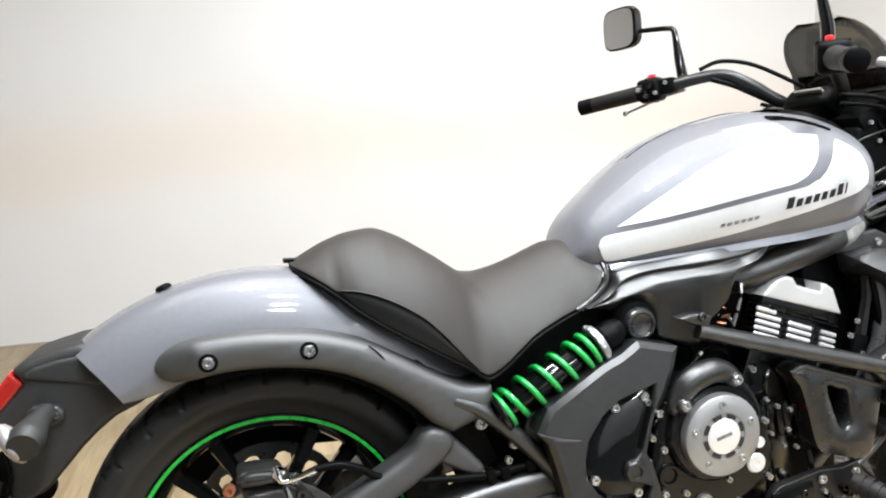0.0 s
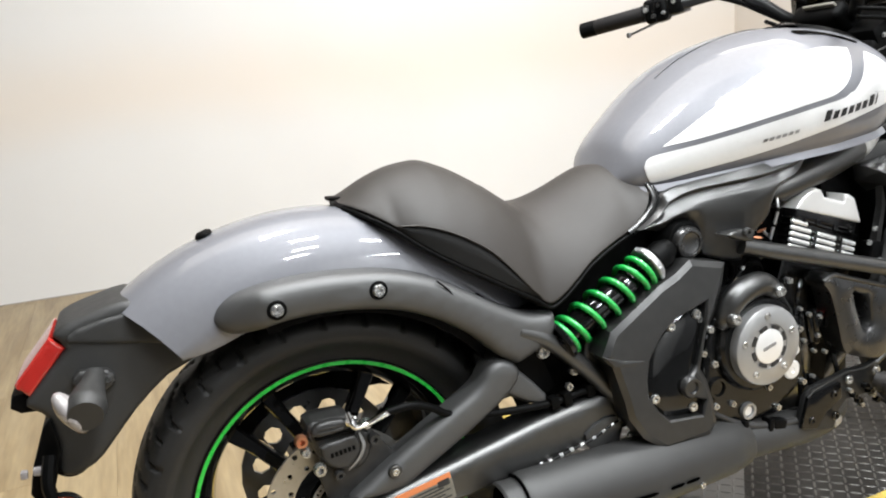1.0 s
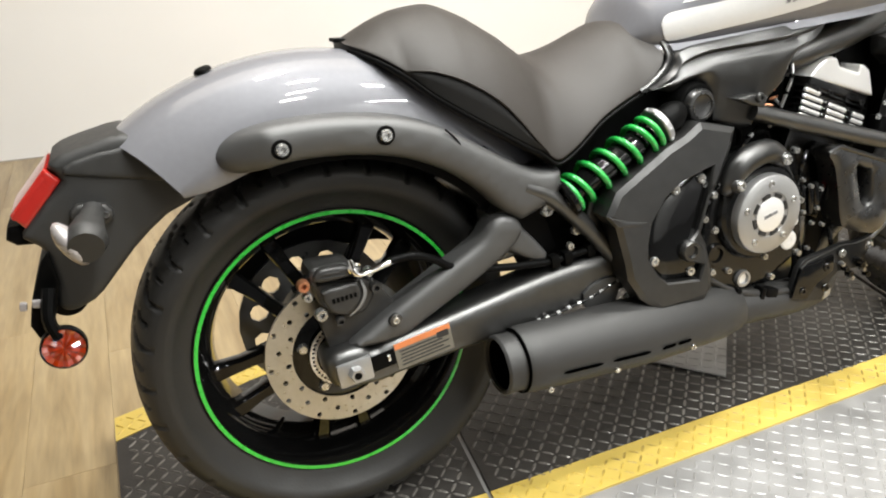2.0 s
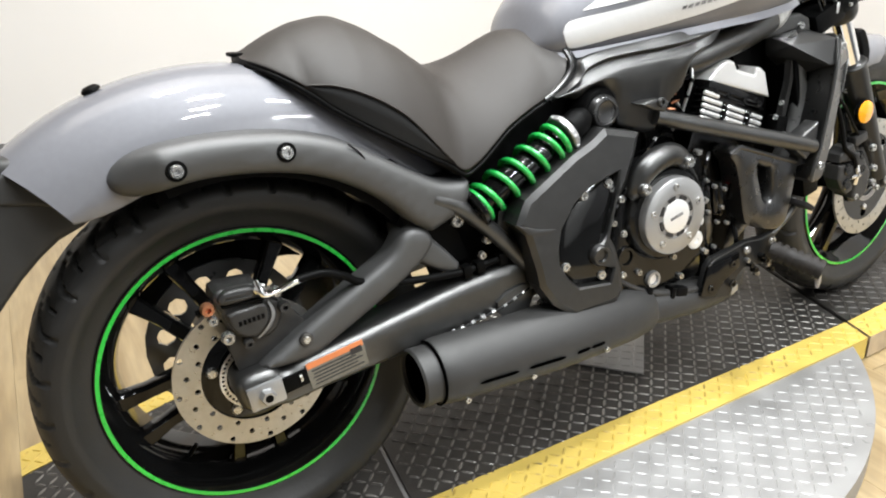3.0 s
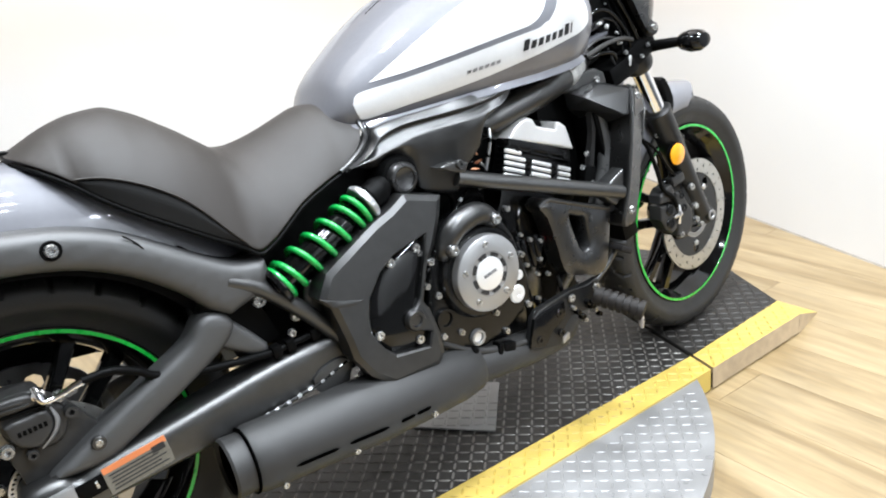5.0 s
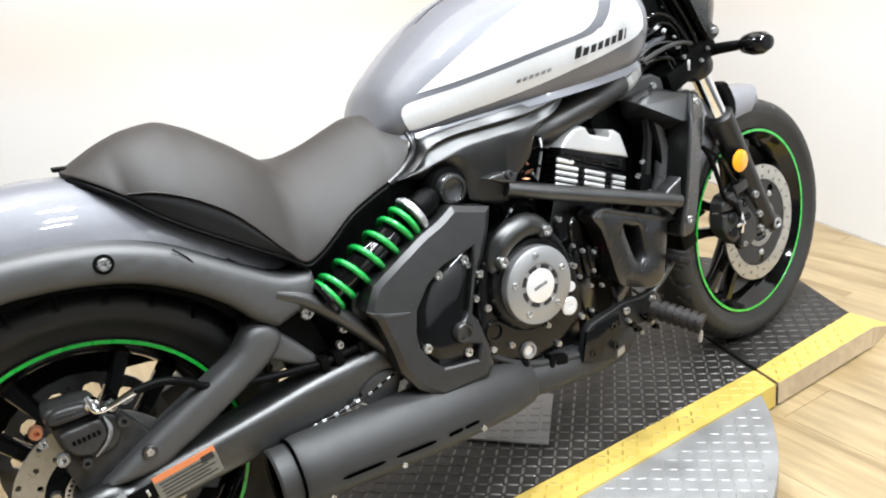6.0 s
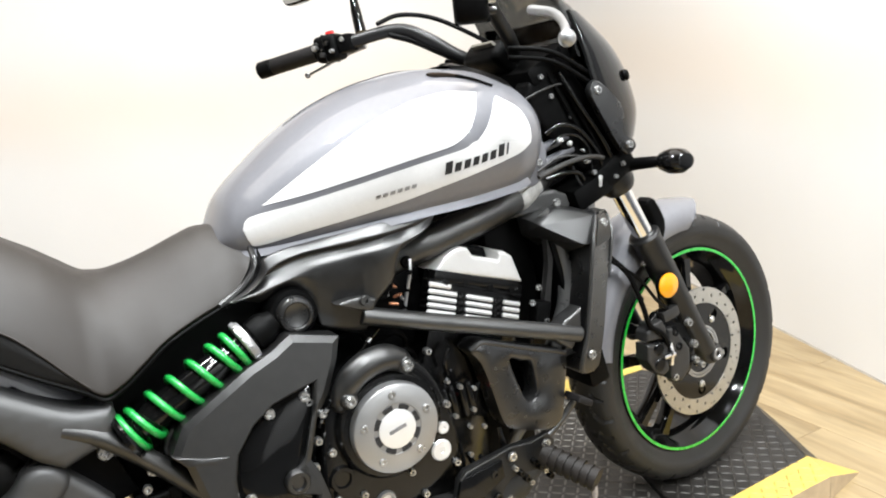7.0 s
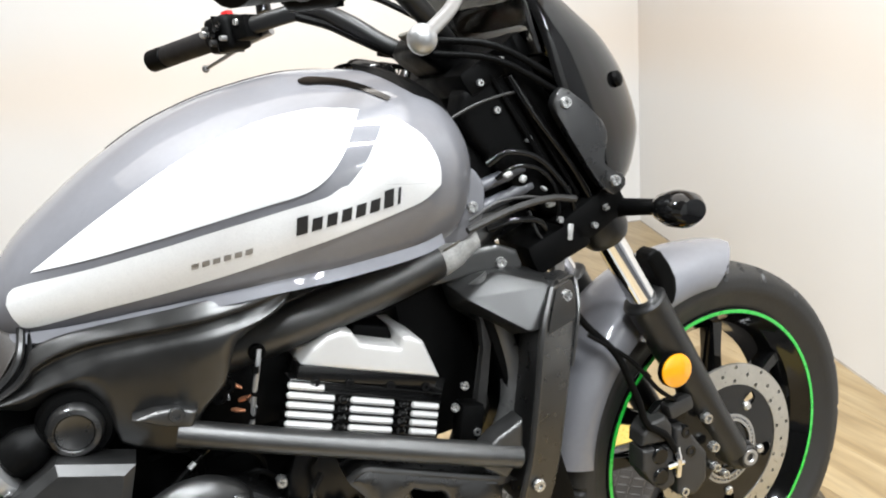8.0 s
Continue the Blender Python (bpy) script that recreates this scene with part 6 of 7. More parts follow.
bm = rim_piece(mb(), rounded([(0.912, 0.206), (0.932, 0.217), (0.960, 0.208), (1.030, 0.182), (1.098, 0.158), (1.103, 0.150), (1.092, 0.085), (1.082, 0.040), (1.060, 0.026), (1.032, 0.030), (0.985, 0.046), (0.962, 0.064), (0.945, 0.13), (0.93, 0.18)], 3), rounded([(0.984, 0.172), (1.005, 0.165), (1.026, 0.158), (1.031, 0.130), (1.033, 0.100), (1.022, 0.088), (1.010, 0.092), (1.000, 0.115)], 3), -0.204, -0.155, 0.009, 0.004)
scoop = part("engine_scoop", bm, SHROUD, motorcycle, "semi-gloss black engine scoop with an open slot", 60)
# black backing added behind the opening to paint its shade
part("slot_back", block(mb(), pose(1.01, -0.158, 0.13, 0, 0, 0), (0.09, 0.004, 0.11), 0), VOID, scoop)
bm = tube(mb(), [(0.913, -0.198, 0.206), (0.932, -0.2, 0.216), (0.960, -0.2, 0.207), (1.030, -0.2, 0.181), (1.098, -0.2, 0.157)], 0.005, 8, 3)
part("scoop_lip", bm, CHARCOAL, scoop)

# foot control
bm = plate(mb(), [(0.842, -0.074), (0.861, -0.008), (0.874, 0.006), (0.968, 0.019), (1.015, 0.014), (1.046, 0.022), (1.060, 0.002), (1.044, -0.044), (0.965, -0.034), (0.946, -0.050), (0.933, -0.090), (0.880, -0.080)], -0.200, -0.188, 0.003, 0)
control = part("foot_control", bm, SATIN, motorcycle, "black footpeg bracket with brake pedal")
bm = plate(mb(), [(0.845, -0.064), (0.863, -0.007), (0.945, 0.003), (0.947, -0.029), (0.904, -0.046), (0.884, -0.075)], -0.207, -0.198, 0.002, 0)
part("heel_plate", bm, BLACK, control, "gloss black heel plate with bright edge")
bm = tube(mb(), [(0.862, -0.207, -0.006), (0.868, -0.207, -0.001), (0.876, -0.206, 0.004), (0.968, -0.201, 0.017), (1.012, -0.201, 0.013), (1.044, -0.201, 0.020)], 0.0010, 6, 1)
part("bright_edge", bm, CALIPER, control)
for x, z in ((0.871, -0.055), (0.928, -0.017), (0.966, 0.003), (1.037, 0.005), (1.035, -0.03), (0.93, -0.06)):
    bolt(control, x, -0.205, z, 0.0085, 0.005, BOLT if x > 0.94 else CASE)
for k in range(9):
    p = Vector((0.97 + 0.010 * k, -0.198 - 0.002 * (k % 3), -0.02 - 0.012 * (k % 4)))
    part("pivot_piece", bolt_mesh(mb(), outward(*p), 0.005 + 0.001 * (k % 3), 0.012), BLACK if k % 3 else BOLT, control)
d = Vector((0.046, -0.088, -0.030))
root = Vector((1.022, -0.215, -0.006))
bm = tube(mb(), [root, root + d * 0.5, root + d], 0.0175, 14, 1, 0.8)
peg = part("footpeg", bm, PEG, control, "ribbed worn rubber footpeg")
for k in range(7):
    p = root + d * (0.08 + 0.14 * k)
    bm = tube(mb(), [p, p + d * 0.09], 0.0215, 12, 1, 0.82)
    part("peg_rib", bm, PEG, peg)
bm = lathe(mb(), [(0, -0.028), (0.004, -0.026), (0.0065, -0.012), (0.0065, 0)], Matrix.Translation(root + d * 0.93 + Vector((0, 0, -0.014))), 12)
part("peg_feeler", bm, CLEAR, peg, "pale peg feeler")
bm = tube(mb(), [(0.985, -0.192, 0.0), (1.04, -0.190, 0.005), (1.085, -0.190, 0.030), (1.112, -0.195, 0.060)], 0.0065, 10, 4)
part("brake_pedal", bm, FRAME, control, "black brake pedal arm")
bm = block(mb(), pose(1.116, -0.205, 0.066, 0, 30, 0), (0.034, 0.045, 0.012), 0.004)
part("pedal_pad", bm, GRIPRUBBER, control)
bm = tube(mb(), [(0.635, -0.188, 0.028), (0.67, -0.190, 0.004), (0.705, -0.190, -0.018), (0.75, -0.191, -0.036), (0.791, -0.192, -0.045), (0.845, -0.193, -0.052)], [0.005, 0.0055, 0.006, 0.0085, 0.0085, 0.0065], 12, 4)
part("brake_rod", bm, CALIPER, motorcycle)
for x, z in ((0.717, -0.028), (0.777, -0.041)):
    part("rod_clamp", block(mb(), pose(x, -0.192, z, 0, 14, 0), (0.012, 0.024, 0.026), 0.004), DULL, motorcycle)
bm = block(mb(), pose(0.80, -0.192, -0.046, 0, 12, 0), (0.03, 0.02, 0.022), 0.004)
part("brake_switch", bm, DULL, motorcycle)
part("side_tag", block(mb(), pose(0.955, -0.19, -0.085, 0, 0, 20), (0.03, 0.004, 0.014), 0.001), ALU, control)

# ---- front end ----
FW = pose(1.573, 0.023, -0.003, 0, 0, 5.8) @ Matrix.Rotation(radians(90), 4, "X")
front_wheel = wheel("front_wheel", FW, 0.3085, 0.057, 0.2318, 0.043, 92, "black twin-spoke front wheel", 20)
part("brake_disc", drilled_ring(mb(), 0.110, 0.1455, 3, 56, 0.0036, 0.066, 0.005, FW, lambda i, k: (k + 2 * i) % 4 != 0), STEEL, front_wheel, "drilled steel brake disc")
bm = drilled_ring(mb(), 0.035, 0.111, 2, 10, 0.013, 0.0645, 0.005, FW, lambda i, k: i == 0 or k % 2 == 0)
part("disc_carrier", bm, BLACK, front_wheel, "black disc carrier")
for q in range(5):
    a = radians(54 + 72 * q)
    part("disc_button", bolt_mesh(mb(), FW @ Matrix.Translation((0.078 * math.cos(a), 0.078 * math.sin(a), 0.0645)), 0.008, 0.005, False), BOLT, front_wheel)
part("tone_ring", drilled_ring(mb(), 0.048, 0.060, 1, 44, 0.0026, 0.069, 0.003, FW), ALU, front_wheel, "slotted silver sensor ring")
for side, foot, top in ((1, (1.560, -0.073, 0.014), (1.397, -0.090, 0.302)), (0, (1.545, 0.126, 0.014), (1.385, 0.110, 0.302))):
    foot, top = Vector(foot), Vector(top)
    up = (top - foot).normalized()
    chrome_end = top + up * 0.135
    bm = tube(mb(), [foot, foot.lerp(top, 0.25), foot.lerp(top, 0.6), top - up * 0.02, top, top + up * 0.004], [0.026, 0.026, 0.029, 0.031, 0.033, 0.028], 22, 3)
    fork = part("fork_leg", bm, SATIN, motorcycle, "matt black lower fork leg")
    part("fork_tube", tube(mb(), [top - up * 0.01, chrome_end + up * 0.03], 0.0205, 24, 1), CHROME, fork, "polished chrome fork tube")
    bm = tube(mb(), [top + up * 0.12, chrome_end, chrome_end + up * 0.05, chrome_end + up * 0.07], [0.03, 0.036, 0.036, 0.028], 20, 3)
    part("fork_cover", bm, SATIN, fork)
    part("upper_tube", tube(mb(), [chrome_end + up * 0.05, chrome_end + up * 0.30], 0.024, 18, 1), DULL, fork)
    if side:
        bm = lathe(mb(), [(0, 0.010), (0.008, 0.010), (0.010, 0.014), (0.0165, 0.014), (0.0185, 0.010), (0.0185, 0)], outward(1.582, -0.079, 0.002), 24)
        part("axle_end", bm, CALIPER, fork)
        bm = lathe(mb(), [(0.006, 0.012), (0.008, 0.0155), (0.013, 0.0155), (0.014, 0.013)], outward(1.582, -0.079, 0.002), 24)
        part("axle_ring", bm, ALU, fork)
        bm = plate(mb(), [(1.552, 0.03), (1.585, 0.028), (1.602, 0.005), (1.592, -0.018), (1.565, -0.02), (1.545, 0.0)], -0.086, -0.062, 0.006, 3)
        part("fork_foot", bm, SATIN, fork)
        bm = plate(mb(), [(1.402, 0.362), (1.410, 0.374), (1.426, 0.371), (1.450, 0.327), (1.446, 0.292), (1.428, 0.286), (1.418, 0.33)], -0.098, -0.066, 0.005, 2)
        part("fork_guard", bm, DULL, fork, "black fork guard")
# right front caliper
bm = plate(mb(), [(1.400, 0.118), (1.440, 0.135), (1.492, 0.125), (1.515, 0.085), (1.520, 0.020), (1.500, -0.022), (1.450, -0.030), (1.42, 0.04)], -0.088, -0.074, 0.004, 2)
caliper = part("front_caliper", bm, CASE, motorcycle, "black twin-piston front brake caliper")
bm = plate(mb(), [(1.372, 0.102), (1.386, 0.117), (1.414, 0.122), (1.424, 0.105), (1.424, 0.080), (1.370, 0.084)], -0.108, -0.072, 0.005, 0, 2)
part("caliper_half", bm, CALIPER, caliper)
bm = plate(mb(), [(1.370, 0.078), (1.424, 0.074), (1.424, 0.010), (1.404, 0.002), (1.384, 0.018), (1.368, 0.044)], -0.110, -0.072, 0.005, 0, 2)
part("caliper_half", bm, CALIPER, caliper)
bm = plate(mb(), [(1.430, 0.098), (1.452, 0.096), (1.468, 0.068), (1.486, 0.044), (1.484, -0.002), (1.462, -0.022), (1.430, -0.012)], -0.108, -0.06, 0.006, 0, 2)
part("piston_housing", bm, CALIPER, caliper)
for z in (0.064, 0.030):
    bm = lathe(mb(), [(0, 0.004), (0.011, 0.004), (0.014, 0.001), (0.0145, -0.01)], outward(1.398, -0.110, z), 20)
    part("piston_boss", bm, CASE, caliper)
for x, z, r, mm in ((1.489, 0.099, 0.009, BOLT), (1.501, 0.048, 0.0085, BOLT), (1.503, 0.013, 0.008, BOLT), (1.520, -0.003, 0.007, BOLT), (1.448, 0.088, 0.010, CASE), (1.455, 0.055, 0.010, CASE), (1.442, -0.010, 0.008, BOLT)):
    bolt(caliper, x, -0.100, z, r, 0.010, mm)
bm = tube(mb(), [(1.426, -0.112, 0.070), (1.427, -0.116, 0.050), (1.426, -0.112, 0.024)], [0.0055, 0.0045, 0.0055], 8, 3)
part("banjo", bm, CHROME, caliper, "bright banjo fitting")
bm = tube(mb(), [(1.408, -0.112, 0.044), (1.436, -0.114, 0.046)], 0.0055, 8, 1)
part("banjo_bolt", bm, CHROME, caliper)
bm = block(mb(), pose(1.444, -0.094, 0.128, 0, -14, 0), (0.044, 0.024, 0.024), 0.006)
part("sensor_box", bm, CALIPER, caliper)
bm = tube(mb(), [(1.424, -0.112, 0.066), (1.408, -0.112, 0.095), (1.378, -0.110, 0.120), (1.366, -0.108, 0.16), (1.352, -0.106, 0.20), (1.335, -0.10, 0.24), (1.29, -0.08, 0.30), (1.25, -0.07, 0.40)], 0.0055, 10, 5)
part("brake_hose", bm, DULL, caliper, "black front brake hose")
bm = tube(mb(), [(1.30, -0.09, 0.27), (1.345, -0.105, 0.235), (1.37, -0.108, 0.21), (1.40, -0.108, 0.17), (1.436, -0.10, 0.140)], 0.0035, 8, 4)
part("sensor_wire", bm, DULL, caliper)
# amber reflector
AM = Matrix.Translation((1.429, -0.114, 0.194)) @ Matrix.Rotation(radians(90), 4, "X")
bm = lathe(mb(), [(0, 0.008), (0.018, 0.007), (0.0255, 0.004), (0.0265, 0)], AM, 32)
refl = part("side_reflector", bm, AMBER, motorcycle, "round amber side reflector")
bm = lathe(mb(), [(0.0268, 0.003), (0.0275, -0.006), (0.02, -0.012), (0, -0.012)], AM, 32)
part("reflector_cup", bm, DULL, refl)
# front fender
bm = mb()
rings = []
for q in range(33):
    a = radians(80 + 89 * q / 32)
    end = max(0.0, 1 - q / 5)
    r0 = 0.345 + 0.012 * math.sin(math.pi * min(1, max(0, (q - 3) / 29)))
    half = [(0, r0), (0.03, r0 - 0.002), (0.052, r0 - 0.010), (0.066, r0 - 0.024), (0.071, r0 - 0.040), (0.072, r0 - 0.060 + 0.028 * end)]
    prof = [(-y, r) for y, r in reversed(half)] + half[1:]
    inner = [(y * 0.955, r - 0.0035) for y, r in reversed(prof)]
    ring = []
    for y, r in prof + inner:
        lag = radians(9) * end * (abs(y) / 0.072) ** 2
        ring.append(FW @ Vector((r * math.cos(a + lag), r * math.sin(a + lag), -y)))
    rings.append(ring)
loft(bm, rings)
front_fender = part("front_fender", bm, PAINT, motorcycle, "glossy grey front fender", 50)
for x, z in ((1.395, 0.243),):
    bolt(front_fender, x, -0.085, z, 0.006, 0.004)

# steering head, clamps and dark inner parts
bm = block(mb(), pose(1.290, 0.0, 0.452, 0, -28, 0), (0.10, 0.30, 0.05), 0.014)
part("lower_clamp", bm, DULL, motorcycle, "black lower fork clamp")
bm = tube(mb(), [(1.285, 0, 0.43), (1.18, 0, 0.64)], 0.042, 20, 1)
part("steering_head", bm, DULL, motorcycle, "black steering head")
bm = block(mb(), pose(1.175, 0.0, 0.655, 0, -28, 0), (0.10, 0.26, 0.035), 0.010)
part("upper_clamp", bm, DULL, motorcycle, "black upper fork clamp")
bm = block(mb(), pose(1.27, 0, 0.56, 0, -28, 0), (0.10, 0.22, 0.20), 0.03)
part("headlight_back", bm, DULL, motorcycle, "black headlight housing")
bm = plate(mb(), [(1.12, 0.60), (1.17, 0.655), (1.235, 0.63), (1.30, 0.53), (1.30, 0.47), (1.25, 0.45), (1.19, 0.50)], -0.125, -0.085, 0.01, 3)
part("cable_cover", bm, DULL, motorcycle)
for off in (0.0, 0.022, 0.040):
    part("cable", tube(mb(), [(1.165 + off, -0.127, 0.645 - off * 0.3), (1.205 + off, -0.132, 0.570 - off * 0.3), (1.250 + off, -0.136, 0.485 - off * 0.2)], 0.0032, 8, 4), DULL, motorcycle)
bm = tube(mb(), [(1.10, -0.17, 0.465), (1.16, -0.165, 0.480), (1.22, -0.155, 0.485), (1.26, -0.15, 0.478)], 0.0045, 8, 5)
part("clutch_cable", bm, CALIPER, motorcycle, "grey sleeved cable")
for x, y, z in ((1.17, -0.128, 0.60), (1.21, -0.128, 0.56), (1.265, -0.128, 0.49), (1.15, -0.13, 0.635), (1.285, -0.15, 0.44), (1.235, -0.15, 0.455), (1.30, -0.155, 0.462), (1.18, -0.13, 0.66)):
    bolt(motorcycle, x, y, z, 0.0046, 0.005)
bm = block(mb(), pose(1.245, -0.12, 0.40, 0, 8, 0), (0.016, 0.014, 0.05), 0.003)
part("hose_joint", bm, ALU, motorcycle)
bm = block(mb(), pose(1.235, -0.10, 0.42, 0, -20, 0), (0.09, 0.10, 0.045), 0.012)
part("horn", bm, DULL, motorcycle)

# cables and fittings beside the steering head
for name, pts, rad, mm in (
    ("cable", [(1.108, -0.158, 0.474), (1.147, -0.156, 0.490), (1.190, -0.154, 0.491), (1.230, -0.150, 0.480)], 0.0022, CALIPER),
    ("cable", [(1.160, -0.132, 0.515), (1.185, -0.138, 0.529), (1.217, -0.140, 0.521), (1.240, -0.138, 0.490), (1.243, -0.134, 0.440)], 0.0032, BLACK),
    ("cable", [(1.150, -0.131, 0.535), (1.178, -0.140, 0.548), (1.222, -0.142, 0.530), (1.262, -0.142, 0.470), (1.258, -0.130, 0.420)], 0.0042, BLACK),
    ("cable", [(1.098, -0.130, 0.592), (1.135, -0.134, 0.608), (1.172, -0.134, 0.617), (1.205, -0.130, 0.620)], 0.0018, CALIPER),
    ("cable", [(1.190, -0.132, 0.640), (1.215, -0.140, 0.590), (1.262, -0.142, 0.520), (1.290, -0.140, 0.470)], 0.0048, BLACK),
    ("cable", [(1.140, -0.135, 0.455), (1.180, -0.142, 0.462), (1.215, -0.140, 0.452), (1.228, -0.130, 0.415)], 0.0045, BLACK),
    ("cable", [(1.200, -0.135, 0.470), (1.207, -0.142, 0.440), (1.225, -0.140, 0.420), (1.240, -0.130, 0.395)], 0.0024, SATIN),
    ("frame_stay", [(1.128, -0.118, 0.504), (1.204, -0.118, 0.523)], 0.0085, SHEATH),
    ("frame_stay", [(1.140, -0.118, 0.480), (1.214, -0.118, 0.500)], 0.0085, SHEATH),
):
    part(name, tube(mb(), pts, rad, 10, 5 if len(pts) > 2 else 1), mm, motorcycle, "grey sleeved cable" if mm is CALIPER else "")
for x, z, turn, size in ((1.170, 0.521, 20, (0.011, 0.008, 0.006)), (1.190, 0.513, 60, (0.009, 0.008, 0.007)), (1.226, 0.476, 10, (0.012, 0.008, 0.006)), (1.218, 0.497, -40, (0.008, 0.008, 0.004)), (1.250, 0.436, 80, (0.022, 0.010, 0.008))):
    part("cable_clip", block(mb(), pose(x, -0.146, z, 0, -turn, 0), size, 0.0015, 1), FOIL, motorcycle, "pale cable clip")

# headlight cowl
levels = [(0.452, 1.345, 1.362, 0.085), (0.475, 1.330, 1.382, 0.120), (0.505, 1.306, 1.404, 0.146), (0.560, 1.275, 1.420, 0.158), (0.620, 1.248, 1.405, 0.160), (0.675, 1.235, 1.371, 0.157), (0.715, 1.225, 1.327, 0.148), (0.745, 1.215, 1.287, 0.138)]


SECTION = [(0, 1), (0.07, 0.997), (0.13, 0.99), (0.20, 0.975), (0.28, 0.955), (0.36, 0.925), (0.44, 0.89), (0.52, 0.85), (0.60, 0.80), (0.68, 0.745), (0.76, 0.675), (0.83, 0.60), (0.89, 0.515), (0.94, 0.41), (0.97, 0.29), (0.99, 0.14), (1.0, 0)]


def cowl_rows(rows):
    """Levels of a shell: flat sides, a crease, slanted cheeks and a rounded front."""
    ways = [(x, -y) for x, y in SECTION] + [(x, y) for x, y in reversed(SECTION[:-1])]
    heights = [r[0] for r in rows]
    rings = []
    for z in np.linspace(heights[0], heights[-1], 27):
        xe, xf, w = (flow(float(z), heights, [r[c] for r in rows]) for c in (1, 2, 3))
        rings.append([Vector((xe + (xf - xe) * x, w * y, float(z))) for x, y in ways])
    return rings


rows = cowl_rows(levels)
inner = [[p + Vector((-0.006, -0.004 * (1 if p.y > 0 else -1), 0)) for p in r] for r in rows]
bm = mb()
loft(bm, [r + list(reversed(i)) for r, i in zip(rows, inner)])
cowl = part("headlight_cowl", bm, BLACK, motorcycle, "gloss black headlight cowl", 50)
screen = [(0.664, 1.226, 1.262, 0.150), (0.700, 1.216, 1.250, 0.148), (0.747, 1.200, 1.285, 0.138), (0.775, 1.180, 1.254, 0.130), (0.805, 1.162, 1.228, 0.114), (0.830, 1.150, 1.202, 0.088), (0.845, 1.146, 1.180, 0.05)]
rows = cowl_rows(screen)
inner = [[p + Vector((-0.004, 0, 0)) for p in r] for r in rows]
part("windscreen", loft(mb(), [r + list(reversed(i)) for r, i in zip(rows, inner)]), SMOKE, cowl, "smoked flyscreen", 50)
bm = plate(mb(), [(1.230, 0.604), (1.238, 0.616), (1.252, 0.616), (1.297, 0.574), (1.303, 0.548), (1.293, 0.527), (1.299, 0.512), (1.322, 0.504), (1.326, 0.488), (1.308, 0.478), (1.292, 0.490), (1.272, 0.520), (1.234, 0.588)], -0.166, -0.150, 0.003, 2)
part("cowl_bracket", bm, SHROUD, cowl, "black cowl bracket")
for x, y, z in ((1.245, -0.166, 0.601), (1.309, -0.166, 0.496)):
    bolt(cowl, x, y, z, 0.0075, 0.006, BOLT)
bm = lathe(mb(), [(0, 0.008), (0.006, 0.008), (0.010, 0.005), (0.011, 0)], Matrix.Translation((1.343, -0.1285, 0.622)) @ Matrix.Rotation(radians(72), 4, "X") @ Matrix.Rotation(radians(40), 4, "Y"), 16)
part("cowl_plug", bm, DULL, cowl)
for y in (-0.15, 0.15):
    for lift in (0.0, 0.016):
        bm = tube(mb(), [(1.10, y * 0.75, 0.675 + lift), (1.17, y * 0.95, 0.660 + lift), (1.25, y, 0.612 + lift)], 0.0045, 10, 4)
        part("cowl_stay", bm, DULL, cowl)
# meter
bm = block(mb(), pose(1.140, -0.010, 0.672, 0, 38, 0), (0.085, 0.12, 0.045), 0.016, 3)
meter = part("instrument", bm, DULL, motorcycle, "black instrument pod")
part("meter_face", block(mb(), pose(1.122, -0.022, 0.692, 0, 38, 0), (0.052, 0.075, 0.006), 0.002), DIAL, meter, "tan reflecting meter face")
# turn signals
for side in (-1, 1):
    bm = tube(mb(), [(1.325, 0.115 * side, 0.452), (1.335, 0.15 * side, 0.456), (1.350, 0.195 * side, 0.459)], [0.016, 0.012, 0.0105], 14, 4)
    sig = part("turn_signal", bm, DULL, motorcycle, "black front turn signal on a short stalk")
    SG = Matrix.Translation((1.358, 0.225 * side, 0.459)) @ Matrix.Rotation(radians(90 * -side), 4, "X")
    bm = lathe(mb(), [(0, -0.036), (0.010, -0.034), (0.019, -0.020), (0.0235, 0.0), (0.022, 0.020), (0.015, 0.032), (0, 0.036)], SG @ Matrix.Diagonal((1.25, 1, 1, 1)), 24)
    part("signal_body", bm, BLACK, sig, "gloss black signal body")
# handlebar
left = [(0.800, 0.350, 0.722), (0.860, 0.273, 0.734), (0.930, 0.188, 0.748), (1.010, 0.132, 0.760), (1.054, 0.095, 0.736), (1.100, 0.072, 0.700), (1.150, 0.055, 0.675)]
right = [(0.838, -0.440, 0.722), (0.893, -0.345, 0.734), (0.952, -0.252, 0.748), (1.022, -0.185, 0.760), (1.064, -0.142, 0.740), (1.112, -0.105, 0.703), (1.150, -0.055, 0.675)]
bar = part("handlebar", tube(mb(), left + [(1.155, 0, 0.673)] + list(reversed(right)), 0.0125, 16, 5), SATIN, motorcycle, "satin black handlebar with black grips")
